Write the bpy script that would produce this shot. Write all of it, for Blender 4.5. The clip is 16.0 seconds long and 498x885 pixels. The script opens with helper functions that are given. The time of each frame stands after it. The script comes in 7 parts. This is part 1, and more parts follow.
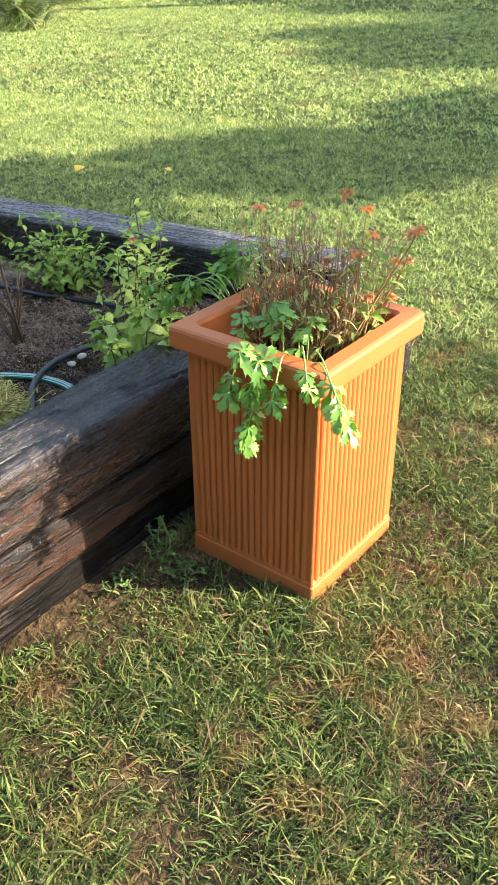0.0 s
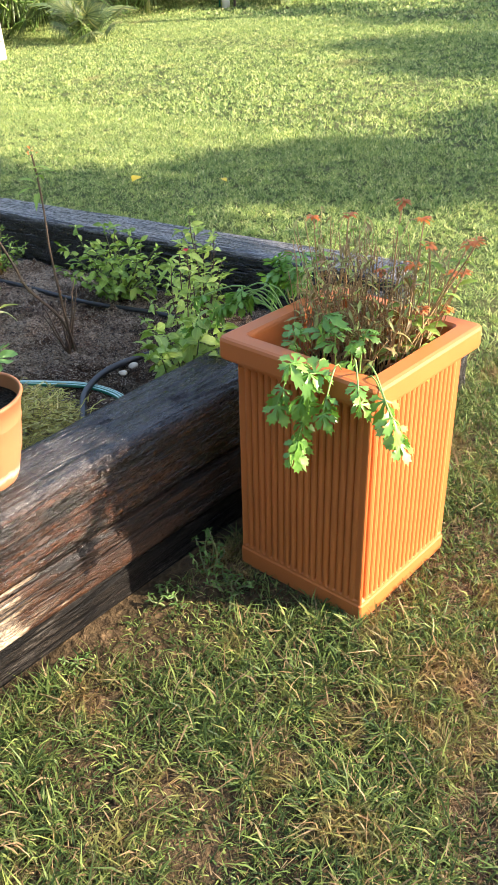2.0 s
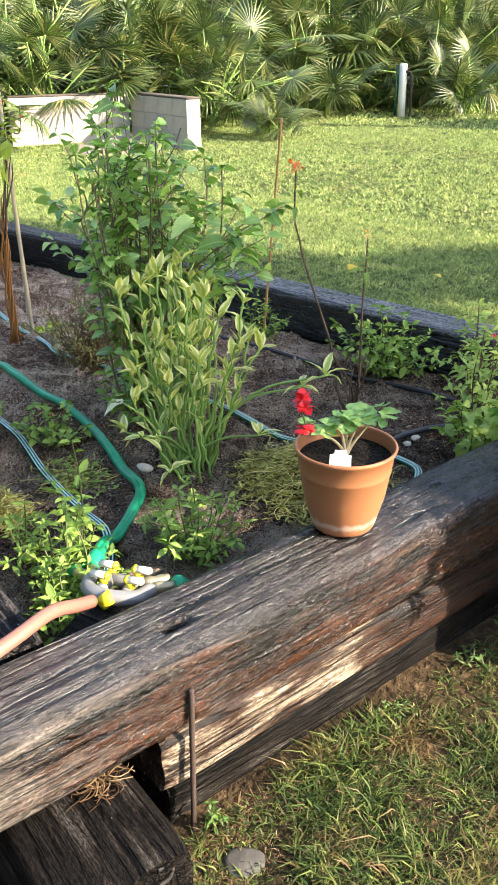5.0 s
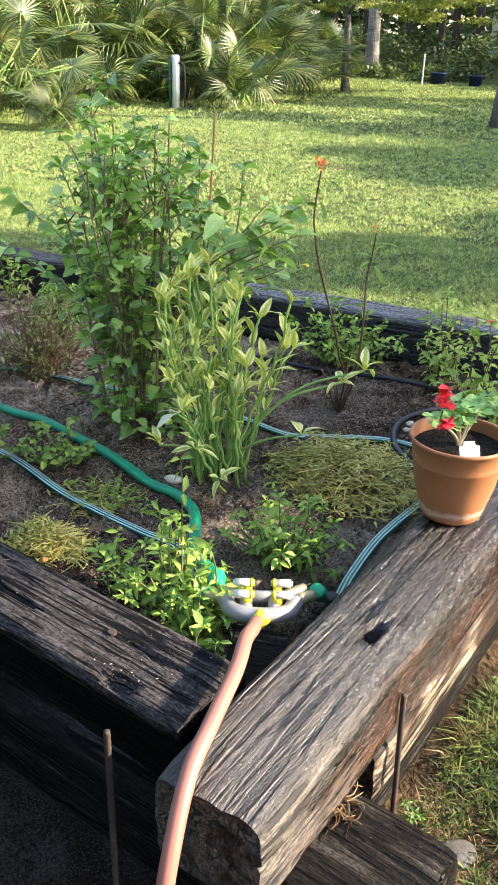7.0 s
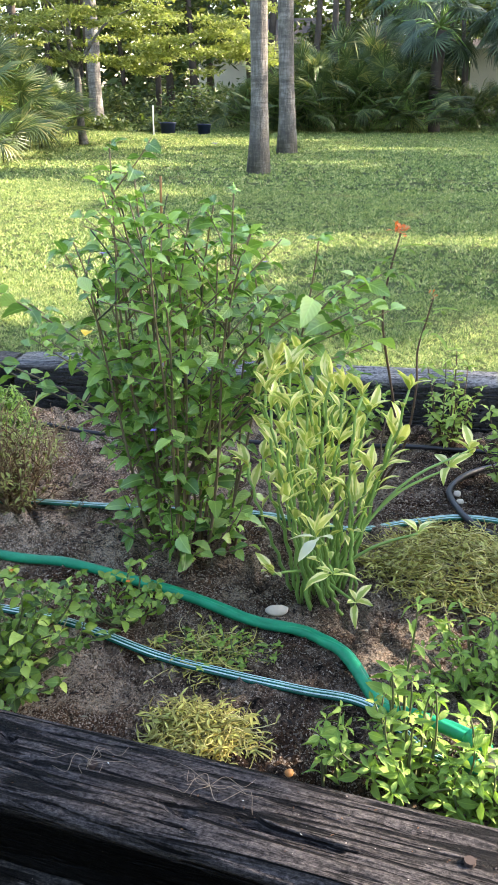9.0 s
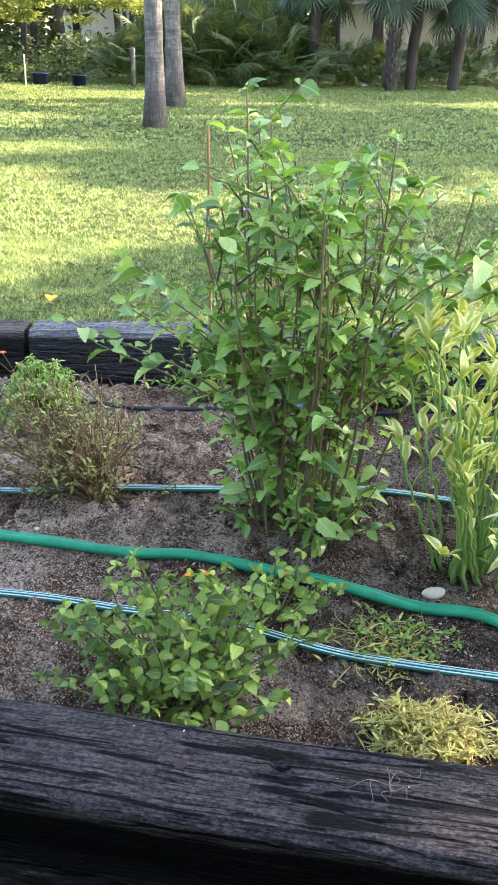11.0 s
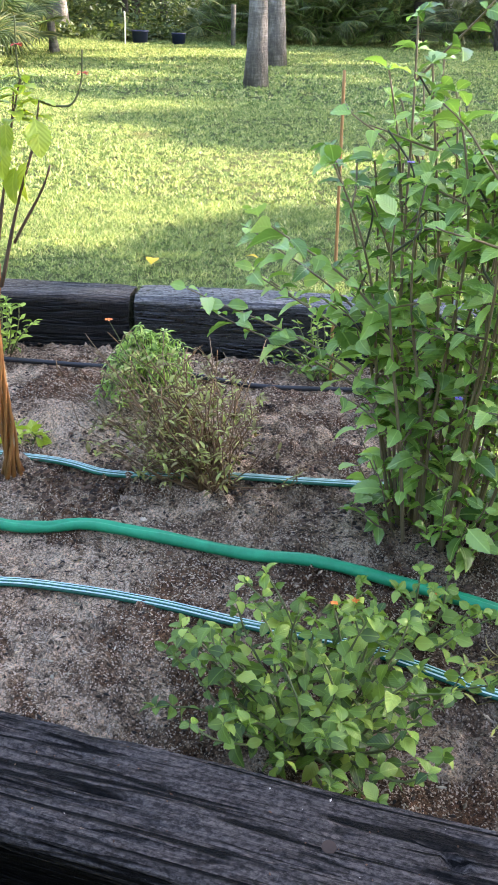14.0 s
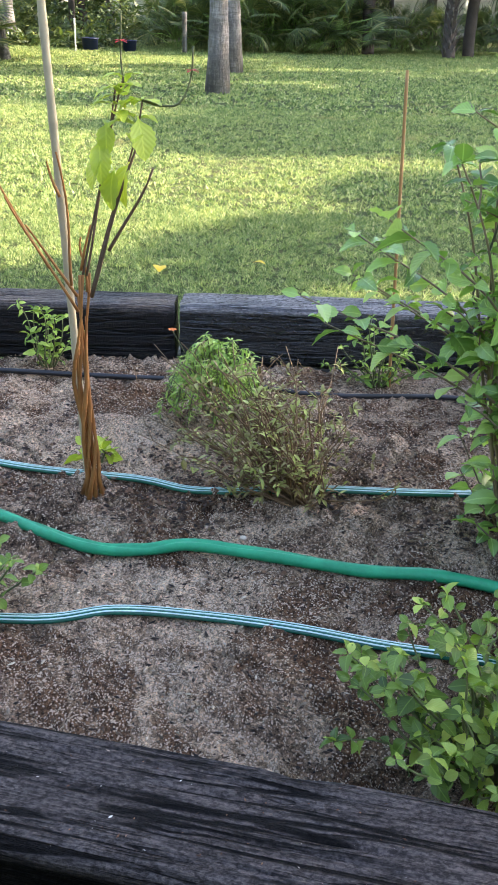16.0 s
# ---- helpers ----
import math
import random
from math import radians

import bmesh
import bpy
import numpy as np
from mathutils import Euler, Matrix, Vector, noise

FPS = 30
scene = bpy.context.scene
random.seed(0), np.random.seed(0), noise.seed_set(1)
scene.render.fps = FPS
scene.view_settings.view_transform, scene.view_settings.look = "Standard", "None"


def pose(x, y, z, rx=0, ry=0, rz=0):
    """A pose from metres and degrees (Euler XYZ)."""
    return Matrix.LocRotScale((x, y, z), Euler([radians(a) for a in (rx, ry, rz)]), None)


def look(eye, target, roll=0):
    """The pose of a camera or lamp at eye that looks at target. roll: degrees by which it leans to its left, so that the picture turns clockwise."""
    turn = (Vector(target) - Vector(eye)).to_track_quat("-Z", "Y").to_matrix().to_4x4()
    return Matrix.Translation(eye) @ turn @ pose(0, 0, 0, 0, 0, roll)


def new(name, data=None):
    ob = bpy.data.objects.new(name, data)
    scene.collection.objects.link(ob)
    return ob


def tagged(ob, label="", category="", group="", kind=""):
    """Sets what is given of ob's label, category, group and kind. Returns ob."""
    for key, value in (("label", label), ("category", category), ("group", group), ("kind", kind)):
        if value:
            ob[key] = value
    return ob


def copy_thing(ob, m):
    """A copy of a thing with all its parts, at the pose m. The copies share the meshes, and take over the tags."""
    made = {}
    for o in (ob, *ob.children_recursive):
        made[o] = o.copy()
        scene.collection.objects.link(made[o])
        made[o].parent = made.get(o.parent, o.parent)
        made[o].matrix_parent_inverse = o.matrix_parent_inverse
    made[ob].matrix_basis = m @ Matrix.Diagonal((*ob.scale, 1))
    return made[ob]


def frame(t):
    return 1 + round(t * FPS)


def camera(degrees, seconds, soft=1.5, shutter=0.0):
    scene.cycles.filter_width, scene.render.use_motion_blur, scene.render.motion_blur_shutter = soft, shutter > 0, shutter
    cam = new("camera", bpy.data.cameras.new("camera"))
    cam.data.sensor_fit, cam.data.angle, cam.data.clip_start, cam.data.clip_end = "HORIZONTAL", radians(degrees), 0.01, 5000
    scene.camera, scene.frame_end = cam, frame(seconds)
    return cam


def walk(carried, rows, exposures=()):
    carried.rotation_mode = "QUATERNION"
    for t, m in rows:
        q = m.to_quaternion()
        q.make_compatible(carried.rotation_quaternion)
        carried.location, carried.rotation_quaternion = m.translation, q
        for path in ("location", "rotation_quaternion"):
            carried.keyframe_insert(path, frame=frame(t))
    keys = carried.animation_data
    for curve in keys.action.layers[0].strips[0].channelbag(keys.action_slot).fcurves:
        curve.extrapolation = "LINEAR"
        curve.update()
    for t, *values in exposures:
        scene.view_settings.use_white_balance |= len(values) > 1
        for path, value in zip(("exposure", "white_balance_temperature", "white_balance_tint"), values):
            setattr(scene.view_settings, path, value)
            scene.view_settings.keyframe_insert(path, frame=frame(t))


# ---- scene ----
cam = camera(32.3, 16.0, 1.0)
PATH = [
    (0, (1.165, 0.528, 1.232), (0.086, 1.834, 0.168), -3.0),
    (0.5, (1.181, 0.529, 1.229), (0.072, 1.826, 0.186), -3.9),
    (1, (1.179, 0.533, 1.228), (0.053, 1.819, 0.191), -4.3),
    (1.5, (1.167, 0.539, 1.224), (0.021, 1.803, 0.181), -4.2),
    (2, (1.151, 0.549, 1.224), (-0.026, 1.789, 0.185), -4.0),
    (2.5, (1.14, 0.488, 1.245), (-0.097, 1.711, 0.257), -3.6),
    (3, (1.119, 0.35, 1.255), (-0.197, 1.515, 0.299), -3.3),
    (3.5, (1.11, 0.247, 1.258), (-0.269, 1.348, 0.317), -3.2),
    (4, (1.095, 0.199, 1.259), (-0.321, 1.274, 0.342), -2.4),
    (4.5, (1.049, 0.163, 1.267), (-0.388, 1.248, 0.397), -1.2),
    (5, (0.918, 0.097, 1.254), (-0.489, 1.236, 0.403), -0.8),
    (5.2, (0.854, 0.064, 1.261), (-0.508, 1.256, 0.41), -0.7),
    (7.3, (0.279, -0.351, 1.263), (-0.639, 1.203, 0.399), 1.1),
    (7.5, (0.198, -0.346, 1.27), (-0.652, 1.249, 0.413), 0.9),
    (8, (-0.004, -0.34, 1.278), (-0.7, 1.353, 0.471), 1.3),
    (8.5, (-0.271, -0.368, 1.28), (-0.823, 1.395, 0.514), 0.4),
    (9, (-0.481, -0.347, 1.259), (-0.992, 1.428, 0.49), -0.1),
    (9.5, (-0.677, -0.291, 1.236), (-1.079, 1.506, 0.456), -0.4),
    (10, (-0.811, -0.29, 1.236), (-1.129, 1.506, 0.414), 0.1),
    (10.2, (-0.877, -0.31, 1.243), (-1.158, 1.488, 0.414), 0.3),
    (12.3, (-1.167, -0.271, 1.176), (-1.352, 1.505, 0.275), 1.6),
    (12.5, (-1.173, -0.251, 1.176), (-1.356, 1.52, 0.266), 1.5),
    (13, (-1.185, -0.214, 1.177), (-1.375, 1.555, 0.263), 1.6),
    (13.5, (-1.182, -0.157, 1.164), (-1.439, 1.605, 0.254), 1.3),
    (14, (-1.204, -0.101, 1.159), (-1.591, 1.631, 0.237), 1.4),
    (14.5, (-1.249, -0.084, 1.16), (-1.692, 1.64, 0.249), 1.7),
    (15, (-1.355, -0.114, 1.149), (-1.744, 1.631, 0.254), 1.7),
    (15.5, (-1.454, -0.137, 1.138), (-1.769, 1.619, 0.234), 1.1),
    (16, (-1.506, -0.093, 1.132), (-1.783, 1.668, 0.226), 1.5),
]
walk(cam, [(t, look(eye, target, roll)) for t, eye, target, roll in PATH], [(0, 2.55, 7050, 15), (2.5, 2.52, 7050, 17), (3.5, 2.60, 7050, 17), (5, 2.40, 7000, 16), (7.5, 2.62, 7000, 15), (9, 2.86, 7000, 17), (12.5, 3.27, 7050, 22), (14, 3.11, 7050, 21), (16, 2.95, 7050, 20)])


# ---- light ----
SUN_AZ, SUN_EL = 29.0, 27.0          # degrees from +x towards +y, and above the horizon
sun_dir = Vector((math.cos(radians(SUN_AZ)) * math.cos(radians(SUN_EL)), math.sin(radians(SUN_AZ)) * math.cos(radians(SUN_EL)), math.sin(radians(SUN_EL))))
world = bpy.data.worlds.new("sky")
scene.world = world
world.use_nodes = True
wn = world.node_tree.nodes
sky = wn.new("ShaderNodeTexSky")
sky.sky_type, sky.sun_disc = "NISHITA", False
sky.sun_elevation, sky.sun_rotation = radians(SUN_EL), radians(90 - SUN_AZ)
world.node_tree.links.new(sky.outputs[0], wn["Background"].inputs[0])
wn["Background"].inputs[1].default_value = 0.13
sun = new("sun", bpy.data.lights.new("sun", "SUN"))
sun.data.energy, sun.data.angle, sun.data.color = 3.15, radians(0.6), (1.0, 0.93, 0.80)
sun.matrix_world = look(sun_dir * 50, (0, 0, 0))

# ---- tools ----
rng = random.Random(7)
nrg = np.random.default_rng(7)


def part(name, data, material, parent=None, label="", smooth=True):
    """Links a bmesh or mesh as one mesh object under a thing."""
    if isinstance(data, bmesh.types.BMesh):
        me = bpy.data.meshes.new(name)
        data.to_mesh(me)
        data.free()
    else:
        me = data
    if material is not None and not me.materials:
        me.materials.append(material)
    if len(me.polygons):
        me.polygons.foreach_set("use_smooth", [smooth] * len(me.polygons))
    ob = new(name, me)
    if parent is not None:
        ob.parent = parent
    if label:
        ob["label"] = label
    return ob


def mesh_of(name, verts, faces, uvs=None):
    """A mesh from arrays of points and of equal-sided faces."""
    verts, faces = np.asarray(verts, dtype=np.float32), np.asarray(faces, dtype=np.int32)
    me = bpy.data.meshes.new(name)
    n, k = faces.shape
    me.vertices.add(len(verts))
    me.vertices.foreach_set("co", verts.ravel())
    me.loops.add(n * k)
    me.loops.foreach_set("vertex_index", faces.ravel())
    me.polygons.add(n)
    me.polygons.foreach_set("loop_start", np.arange(0, n * k, k, dtype=np.int32))
    if uvs is not None:
        layer = me.uv_layers.new(name="UVMap")
        layer.data.foreach_set("uv", np.asarray(uvs, dtype=np.float32)[faces.ravel()].ravel())
    me.update(calc_edges=True)
    return me


def thing(name, at, label, category, group="", kind="", turn=0.0):
    ob = new(name)
    ob.empty_display_size = 0.05
    ob.location = at
    ob.rotation_euler = (0, 0, radians(turn))
    return tagged(ob, label, category, group, kind)


def smooth_line(points, steps=6):
    """A Catmull-Rom line through the points."""
    p = [Vector(q) for q in points]
    p = [p[0] * 2 - p[1]] + p + [p[-1] * 2 - p[-2]]
    out = []
    for i in range(1, len(p) - 2):
        a, b, c, d = p[i - 1], p[i], p[i + 1], p[i + 2]
        for s in range(steps):
            u = s / steps
            out.append(0.5 * (2 * b + (c - a) * u + (2 * a - 5 * b + 4 * c - d) * u * u + (3 * b - a - 3 * c + d) * u ** 3))
    return out + [p[-2]]


class Tubes:
    """Collects tapered tubes in one mesh."""

    def __init__(self):
        self.v, self.f, self.marks = [], [], [(0, 0)]

    def add(self, line, r0, r1, sides=5, flat=1.0, shape=None):
        line = [Vector(q) for q in line]
        n, first = len(line), len(self.v)
        for i, q in enumerate(line):
            way = (line[min(i + 1, n - 1)] - line[max(i - 1, 0)])
            way = way.normalized() if way.length > 1e-9 else Vector((0, 0, 1))
            ref = Vector((0, 0, 1)) if abs(way.z) < 0.9 else Vector((1, 0, 0))
            side = way.cross(ref).normalized()
            up = side.cross(way)
            r = r0 + (r1 - r0) * i / max(n - 1, 1)
            for k in range(sides):
                a = 2 * math.pi * k / sides
                g = shape(a, i) if shape else 1.0
                self.v.append(q + (side * math.cos(a) + up * math.sin(a) * flat) * r * g)
        for i in range(n - 1):
            for k in range(sides):
                a, b = first + i * sides + k, first + i * sides + (k + 1) % sides
                self.f.append((a, b, b + sides, a + sides))
        for ring, turn in ((first, True), (first + (n - 1) * sides, False)):
            self.v.append(sum((self.v[ring + k] for k in range(sides)), Vector()) / sides)
            c = len(self.v) - 1
            for k in range(sides):
                a, b = ring + k, ring + (k + 1) % sides
                self.f.append((b, a, c, c) if turn else (a, b, c, c))
        self.marks.append((len(self.v), len(self.f)))

    def parts(self, name, mat, parent, label=""):
        """Each tube as a part of its own."""
        for (v0, f0), (v1, f1) in zip(self.marks, self.marks[1:]):
            me = bpy.data.meshes.new(name)
            me.from_pydata([tuple(q) for q in self.v[v0:v1]], [], [tuple(i - v0 for i in (f if f[2] != f[3] else f[:3])) for f in self.f[f0:f1]])
            me.update()
            part(name, me, mat, parent, label)

    def mesh(self, name):
        me = bpy.data.meshes.new(name)
        me.from_pydata([tuple(q) for q in self.v], [], [f if f[2] != f[3] else f[:3] for f in self.f])
        me.update()
        return me


def leaf_data(width, rows=6, belly=0.45, droop=0.25, fold=0.18, teeth=0.0, lobes=0, seed=0, stalk=0.12, blunt=0.8, pleat=0.0):
    """Points, quads and uvs of one leaf, a unit long along +y, its face up."""
    r = random.Random(seed)
    v, uv = [], []
    for i in range(rows + 1):
        u = i / rows
        if u < stalk:
            w = 0.02
        else:
            s = (u - stalk) / (1 - stalk)
            w = width * 0.5 * (math.sin(math.pi * s ** (math.log(0.5) / math.log(belly))) ** blunt) if 0 < s < 1 else 0.012
            w = max(w, 0.012)
            if lobes:
                w *= 0.55 + 0.45 * abs(math.sin(math.pi * lobes * s))
            if teeth and i % 2:
                w *= 1 - teeth
        z = -droop * u * u + 0.05 * math.sin(3 * u)
        wob = r.uniform(-0.03, 0.03)
        back = 0.10 * w if pleat else 0.0
        wob += pleat * (1 if i % 2 else -1) * min(1.0, w / max(width * 0.4, 1e-6))
        lift = pleat * (1 if i % 2 else -1)
        v += [(-w, u + back, z + fold * w + wob + lift), (0, u, z), (w, u + back, z + fold * w - wob + 2 * lift)]
        uv += [(0.5 - 0.5 * w / max(width * 0.5, 1e-6), u), (0.5, u), (0.5 + 0.5 * w / max(width * 0.5, 1e-6), u)]
    f = []
    for i in range(rows):
        a = i * 3
        f += [(a, a + 1, a + 4, a + 3), (a + 1, a + 2, a + 5, a + 4)]
    return np.array(v, dtype=np.float32), np.array(f, dtype=np.int32), np.array(uv, dtype=np.float32)


def fan_leaf(lobes, seed=0, bend=0.2):
    """A palmately cut leaf, a unit across: lobes with toothed ends spread round its foot."""
    r = random.Random(seed)
    v, f, uv = [], [], []
    outline = ((-0.05, 0.02), (0.05, 0.02), (0.10, 0.42), (0.30, 0.66), (0.20, 0.72), (0.24, 0.90), (0.10, 0.84), (0.0, 1.0), (-0.10, 0.84), (-0.24, 0.90), (-0.20, 0.72), (-0.30, 0.66), (-0.10, 0.42))
    for k in range(lobes):
        a = (k / (lobes - 1) - 0.5) * radians(200)
        size = 0.62 * (1 - 0.32 * abs(k / (lobes - 1) - 0.5) * 2) * r.uniform(0.88, 1.08)
        base = len(v)
        for x, y in ((0.0, 0.6),) + outline:
            x, y = x * size * r.uniform(0.9, 1.1), y * size
            px, py = x * math.cos(a) + y * math.sin(a), y * math.cos(a) - x * math.sin(a)
            v.append((px, py + 0.02, -bend * (y * 1.5) ** 2 + 0.12 * abs(x) + r.uniform(-0.012, 0.012)))
            uv.append((0.5, y))
        n = len(outline)
        f += [(base, base + 1 + q, base + 1 + (q + 1) % n) for q in range(n)]
    return np.array(v, dtype=np.float32), np.array(f, dtype=np.int32), np.array(uv, dtype=np.float32)


def leaf_pose(at, way, size, roll=0.0):
    """Matrix that sets a unit leaf at a point, along a way, its face as far up as that lets it."""
    y = Vector(way).normalized()
    x = y.cross(Vector((0, 0, 1)))
    x = x.normalized() if x.length > 1e-4 else Vector((1, 0, 0))
    z = x.cross(y)
    m = Matrix((x, y, z)).transposed().to_4x4()
    return Matrix.Translation(at) @ m @ Matrix.Rotation(roll, 4, "Y") @ Matrix.Scale(size, 4)


def join_leaves(name, kinds, poses, material, parent, kind="", label=""):
    """One mesh of many leaves: poses are pairs of a leaf kind's number and a matrix."""
    vs, fs, us, n = [], [], [], 0
    for k, m in poses:
        v, f, u = kinds[k]
        a = np.array(m, dtype=np.float32)
        vs.append(v @ a[:3, :3].T + a[:3, 3])
        fs.append(f + n)
        us.append(u)
        n += len(v)
    ob = part(name, mesh_of(name, np.concatenate(vs), np.concatenate(fs), np.concatenate(us)), material, parent, label)
    if kind:
        ob["kind"] = kind
    return ob


def hang_leaves(parent, kinds, poses, material, singles=300, name="leaf"):
    """The first poses become leaf objects on shared meshes, the rest one joined mesh."""
    shared = []
    for v, f, u in kinds:
        me = mesh_of(name, v, f, u)
        me.materials.append(material)
        me.polygons.foreach_set("use_smooth", [True] * len(me.polygons))
        shared.append(me)
    for k, m in poses[:singles]:
        ob = new(name, shared[k])
        ob.parent = parent
        ob.matrix_basis = m
    if len(poses) > singles:
        join_leaves("foliage", kinds, poses[singles:], material, parent, "stuff")


# ---- materials ----
def material(name):
    m = bpy.data.materials.new(name)
    m.use_nodes = True
    return m, m.node_tree.nodes, m.node_tree.links, m.node_tree.nodes["Principled BSDF"]


def ramp(n, stops):
    r = n.new("ShaderNodeValToRGB")
    e = r.color_ramp.elements
    while len(e) < len(stops):
        e.new(0.5)
    for q, (p, c) in zip(e, stops):
        q.position, q.color = p, (*c, 1) if len(c) == 3 else c
    return r


def noise_node(n, l, vector, scale, detail=6.0, rough=0.6, distort=0.0):
    t = n.new("ShaderNodeTexNoise")
    t.inputs["Scale"].default_value, t.inputs["Detail"].default_value = scale, detail
    t.inputs["Roughness"].default_value, t.inputs["Distortion"].default_value = rough, distort
    if vector is not None:
        l.new(vector, t.inputs["Vector"])
    return t


def mapped(n, l, scale=(1, 1, 1), source="Object"):
    c, m = n.new("ShaderNodeTexCoord"), n.new("ShaderNodeMapping")
    m.inputs["Scale"].default_value = scale
    l.new(c.outputs[source], m.inputs["Vector"])
    return m.outputs[0]


def mix(n, l, a, b, fac, mode="MIX"):
    x = n.new("ShaderNodeMix")
    x.data_type, x.blend_type = "RGBA", mode
    for socket, value in ((x.inputs[0], fac), (x.inputs[6], a), (x.inputs[7], b)):
        if isinstance(value, bpy.types.NodeSocket):
            l.new(value, socket)
        elif isinstance(value, tuple):
            socket.default_value = (*value, 1)
        else:
            socket.default_value = value
    return x.outputs[2]


def bump(n, l, bsdf, height, strength, distance):
    b = n.new("ShaderNodeBump")
    b.inputs["Strength"].default_value, b.inputs["Distance"].default_value = strength, distance
    l.new(height, b.inputs["Height"])
    l.new(b.outputs[0], bsdf.inputs["Normal"])
    return b


def leaf_material(name, dark, light, pale=None, rough=0.42, through_light=0.35, island=False, veins=True, margin=None):
    """Leaf: colour varies from leaf to leaf; light shines through. margin: colour of a pale edge."""
    m, n, l, p = material(name)
    if island:
        seed = n.new("ShaderNodeNewGeometry").outputs["Random Per Island"]
    else:
        seed = n.new("ShaderNodeObjectInfo").outputs["Random"]
    stops = [(0.0, dark), (0.75, light)] + ([(1.0, pale)] if pale else [])
    r = ramp(n, stops)
    l.new(seed, r.inputs[0])
    colour = r.outputs[0]
    uv = n.new("ShaderNodeTexCoord").outputs["UV"]
    if not island:
        fine = noise_node(n, l, mapped(n, l, (1, 1, 1), "Object"), 6.0, 3.0)
        colour = mix(n, l, colour, light, fine.outputs[0], "MIX")
    sep = n.new("ShaderNodeSeparateXYZ")
    l.new(uv, sep.inputs[0])
    off = n.new("ShaderNodeMath")
    off.operation = "SUBTRACT"
    l.new(sep.outputs[0], off.inputs[0])
    off.inputs[1].default_value = 0.5
    side = n.new("ShaderNodeMath")
    side.operation = "ABSOLUTE"
    l.new(off.outputs[0], side.inputs[0])
    if margin:
        wob = noise_node(n, l, mapped(n, l, (1, 1, 1), "UV"), 4.0, 2.0)
        add = n.new("ShaderNodeMath")
        add.operation = "MULTIPLY_ADD"
        l.new(wob.outputs[0], add.inputs[0])
        add.inputs[1].default_value = 0.5
        l.new(side.outputs[0], add.inputs[2])
        edge = ramp(n, [(0.40, (0, 0, 0)), (0.52, (1, 1, 1))])
        l.new(add.outputs[0], edge.inputs[0])
        colour = mix(n, l, colour, margin, edge.outputs[0])
    if veins:
        rib = ramp(n, [(0.0, (1, 1, 1)), (0.05, (0, 0, 0))])
        l.new(side.outputs[0], rib.inputs[0])
        half = n.new("ShaderNodeMath")
        half.operation = "MULTIPLY"
        l.new(rib.outputs[0], half.inputs[0])
        half.inputs[1].default_value = 0.35
        colour = mix(n, l, colour, tuple(min(1, c * 1.8 + 0.03) for c in light), half.outputs[0])
        wave = n.new("ShaderNodeTexWave")
        wave.bands_direction = "DIAGONAL"
        wave.inputs["Scale"].default_value, wave.inputs["Distortion"].default_value = 3.5, 0.6
        vec = n.new("ShaderNodeCombineXYZ")
        l.new(side.outputs[0], vec.inputs[0])
        neg = n.new("ShaderNodeMath")
        neg.operation = "MULTIPLY"
        l.new(sep.outputs[1], neg.inputs[0])
        neg.inputs[1].default_value = -1.3
        l.new(neg.outputs[0], vec.inputs[1])
        l.new(vec.outputs[0], wave.inputs[0])
        bump(n, l, p, wave.outputs[1], 0.28, 0.002)
    l.new(colour, p.inputs["Base Color"])
    p.inputs["Roughness"].default_value = rough
    p.inputs["Specular IOR Level"].default_value = 0.65
    t = n.new("ShaderNodeBsdfTranslucent")
    l.new(mix(n, l, colour, (0.75, 0.95, 0.15), 0.5, "MULTIPLY"), t.inputs[0])
    s = n.new("ShaderNodeMixShader")
    s.inputs[0].default_value = through_light
    l.new(p.outputs[0], s.inputs[1])
    l.new(t.outputs[0], s.inputs[2])
    l.new(s.outputs[0], n["Material Output"].inputs[0])
    return m


def plain(name, colour, rough=0.5, metal=0.0, vary=0.25, scale=30.0, relief=0.15, distance=0.001, spec=0.5):
    m, n, l, p = material(name)
    v = mapped(n, l)
    a, b = noise_node(n, l, v, scale), noise_node(n, l, v, scale / 7)
    low, high = tuple(c * (1 - vary) for c in colour), tuple(min(1, c * (1 + vary)) for c in colour)
    c1 = mix(n, l, low, high, a.outputs[0])
    r = ramp(n, [(0.35, low), (0.65, high)])
    l.new(b.outputs[0], r.inputs[0])
    l.new(mix(n, l, c1, r.outputs[0], 0.5), p.inputs["Base Color"])
    p.inputs["Roughness"].default_value, p.inputs["Metallic"].default_value = rough, metal
    p.inputs["Specular IOR Level"].default_value = spec
    if relief:
        bump(n, l, p, a.outputs[0], relief, distance)
    return m


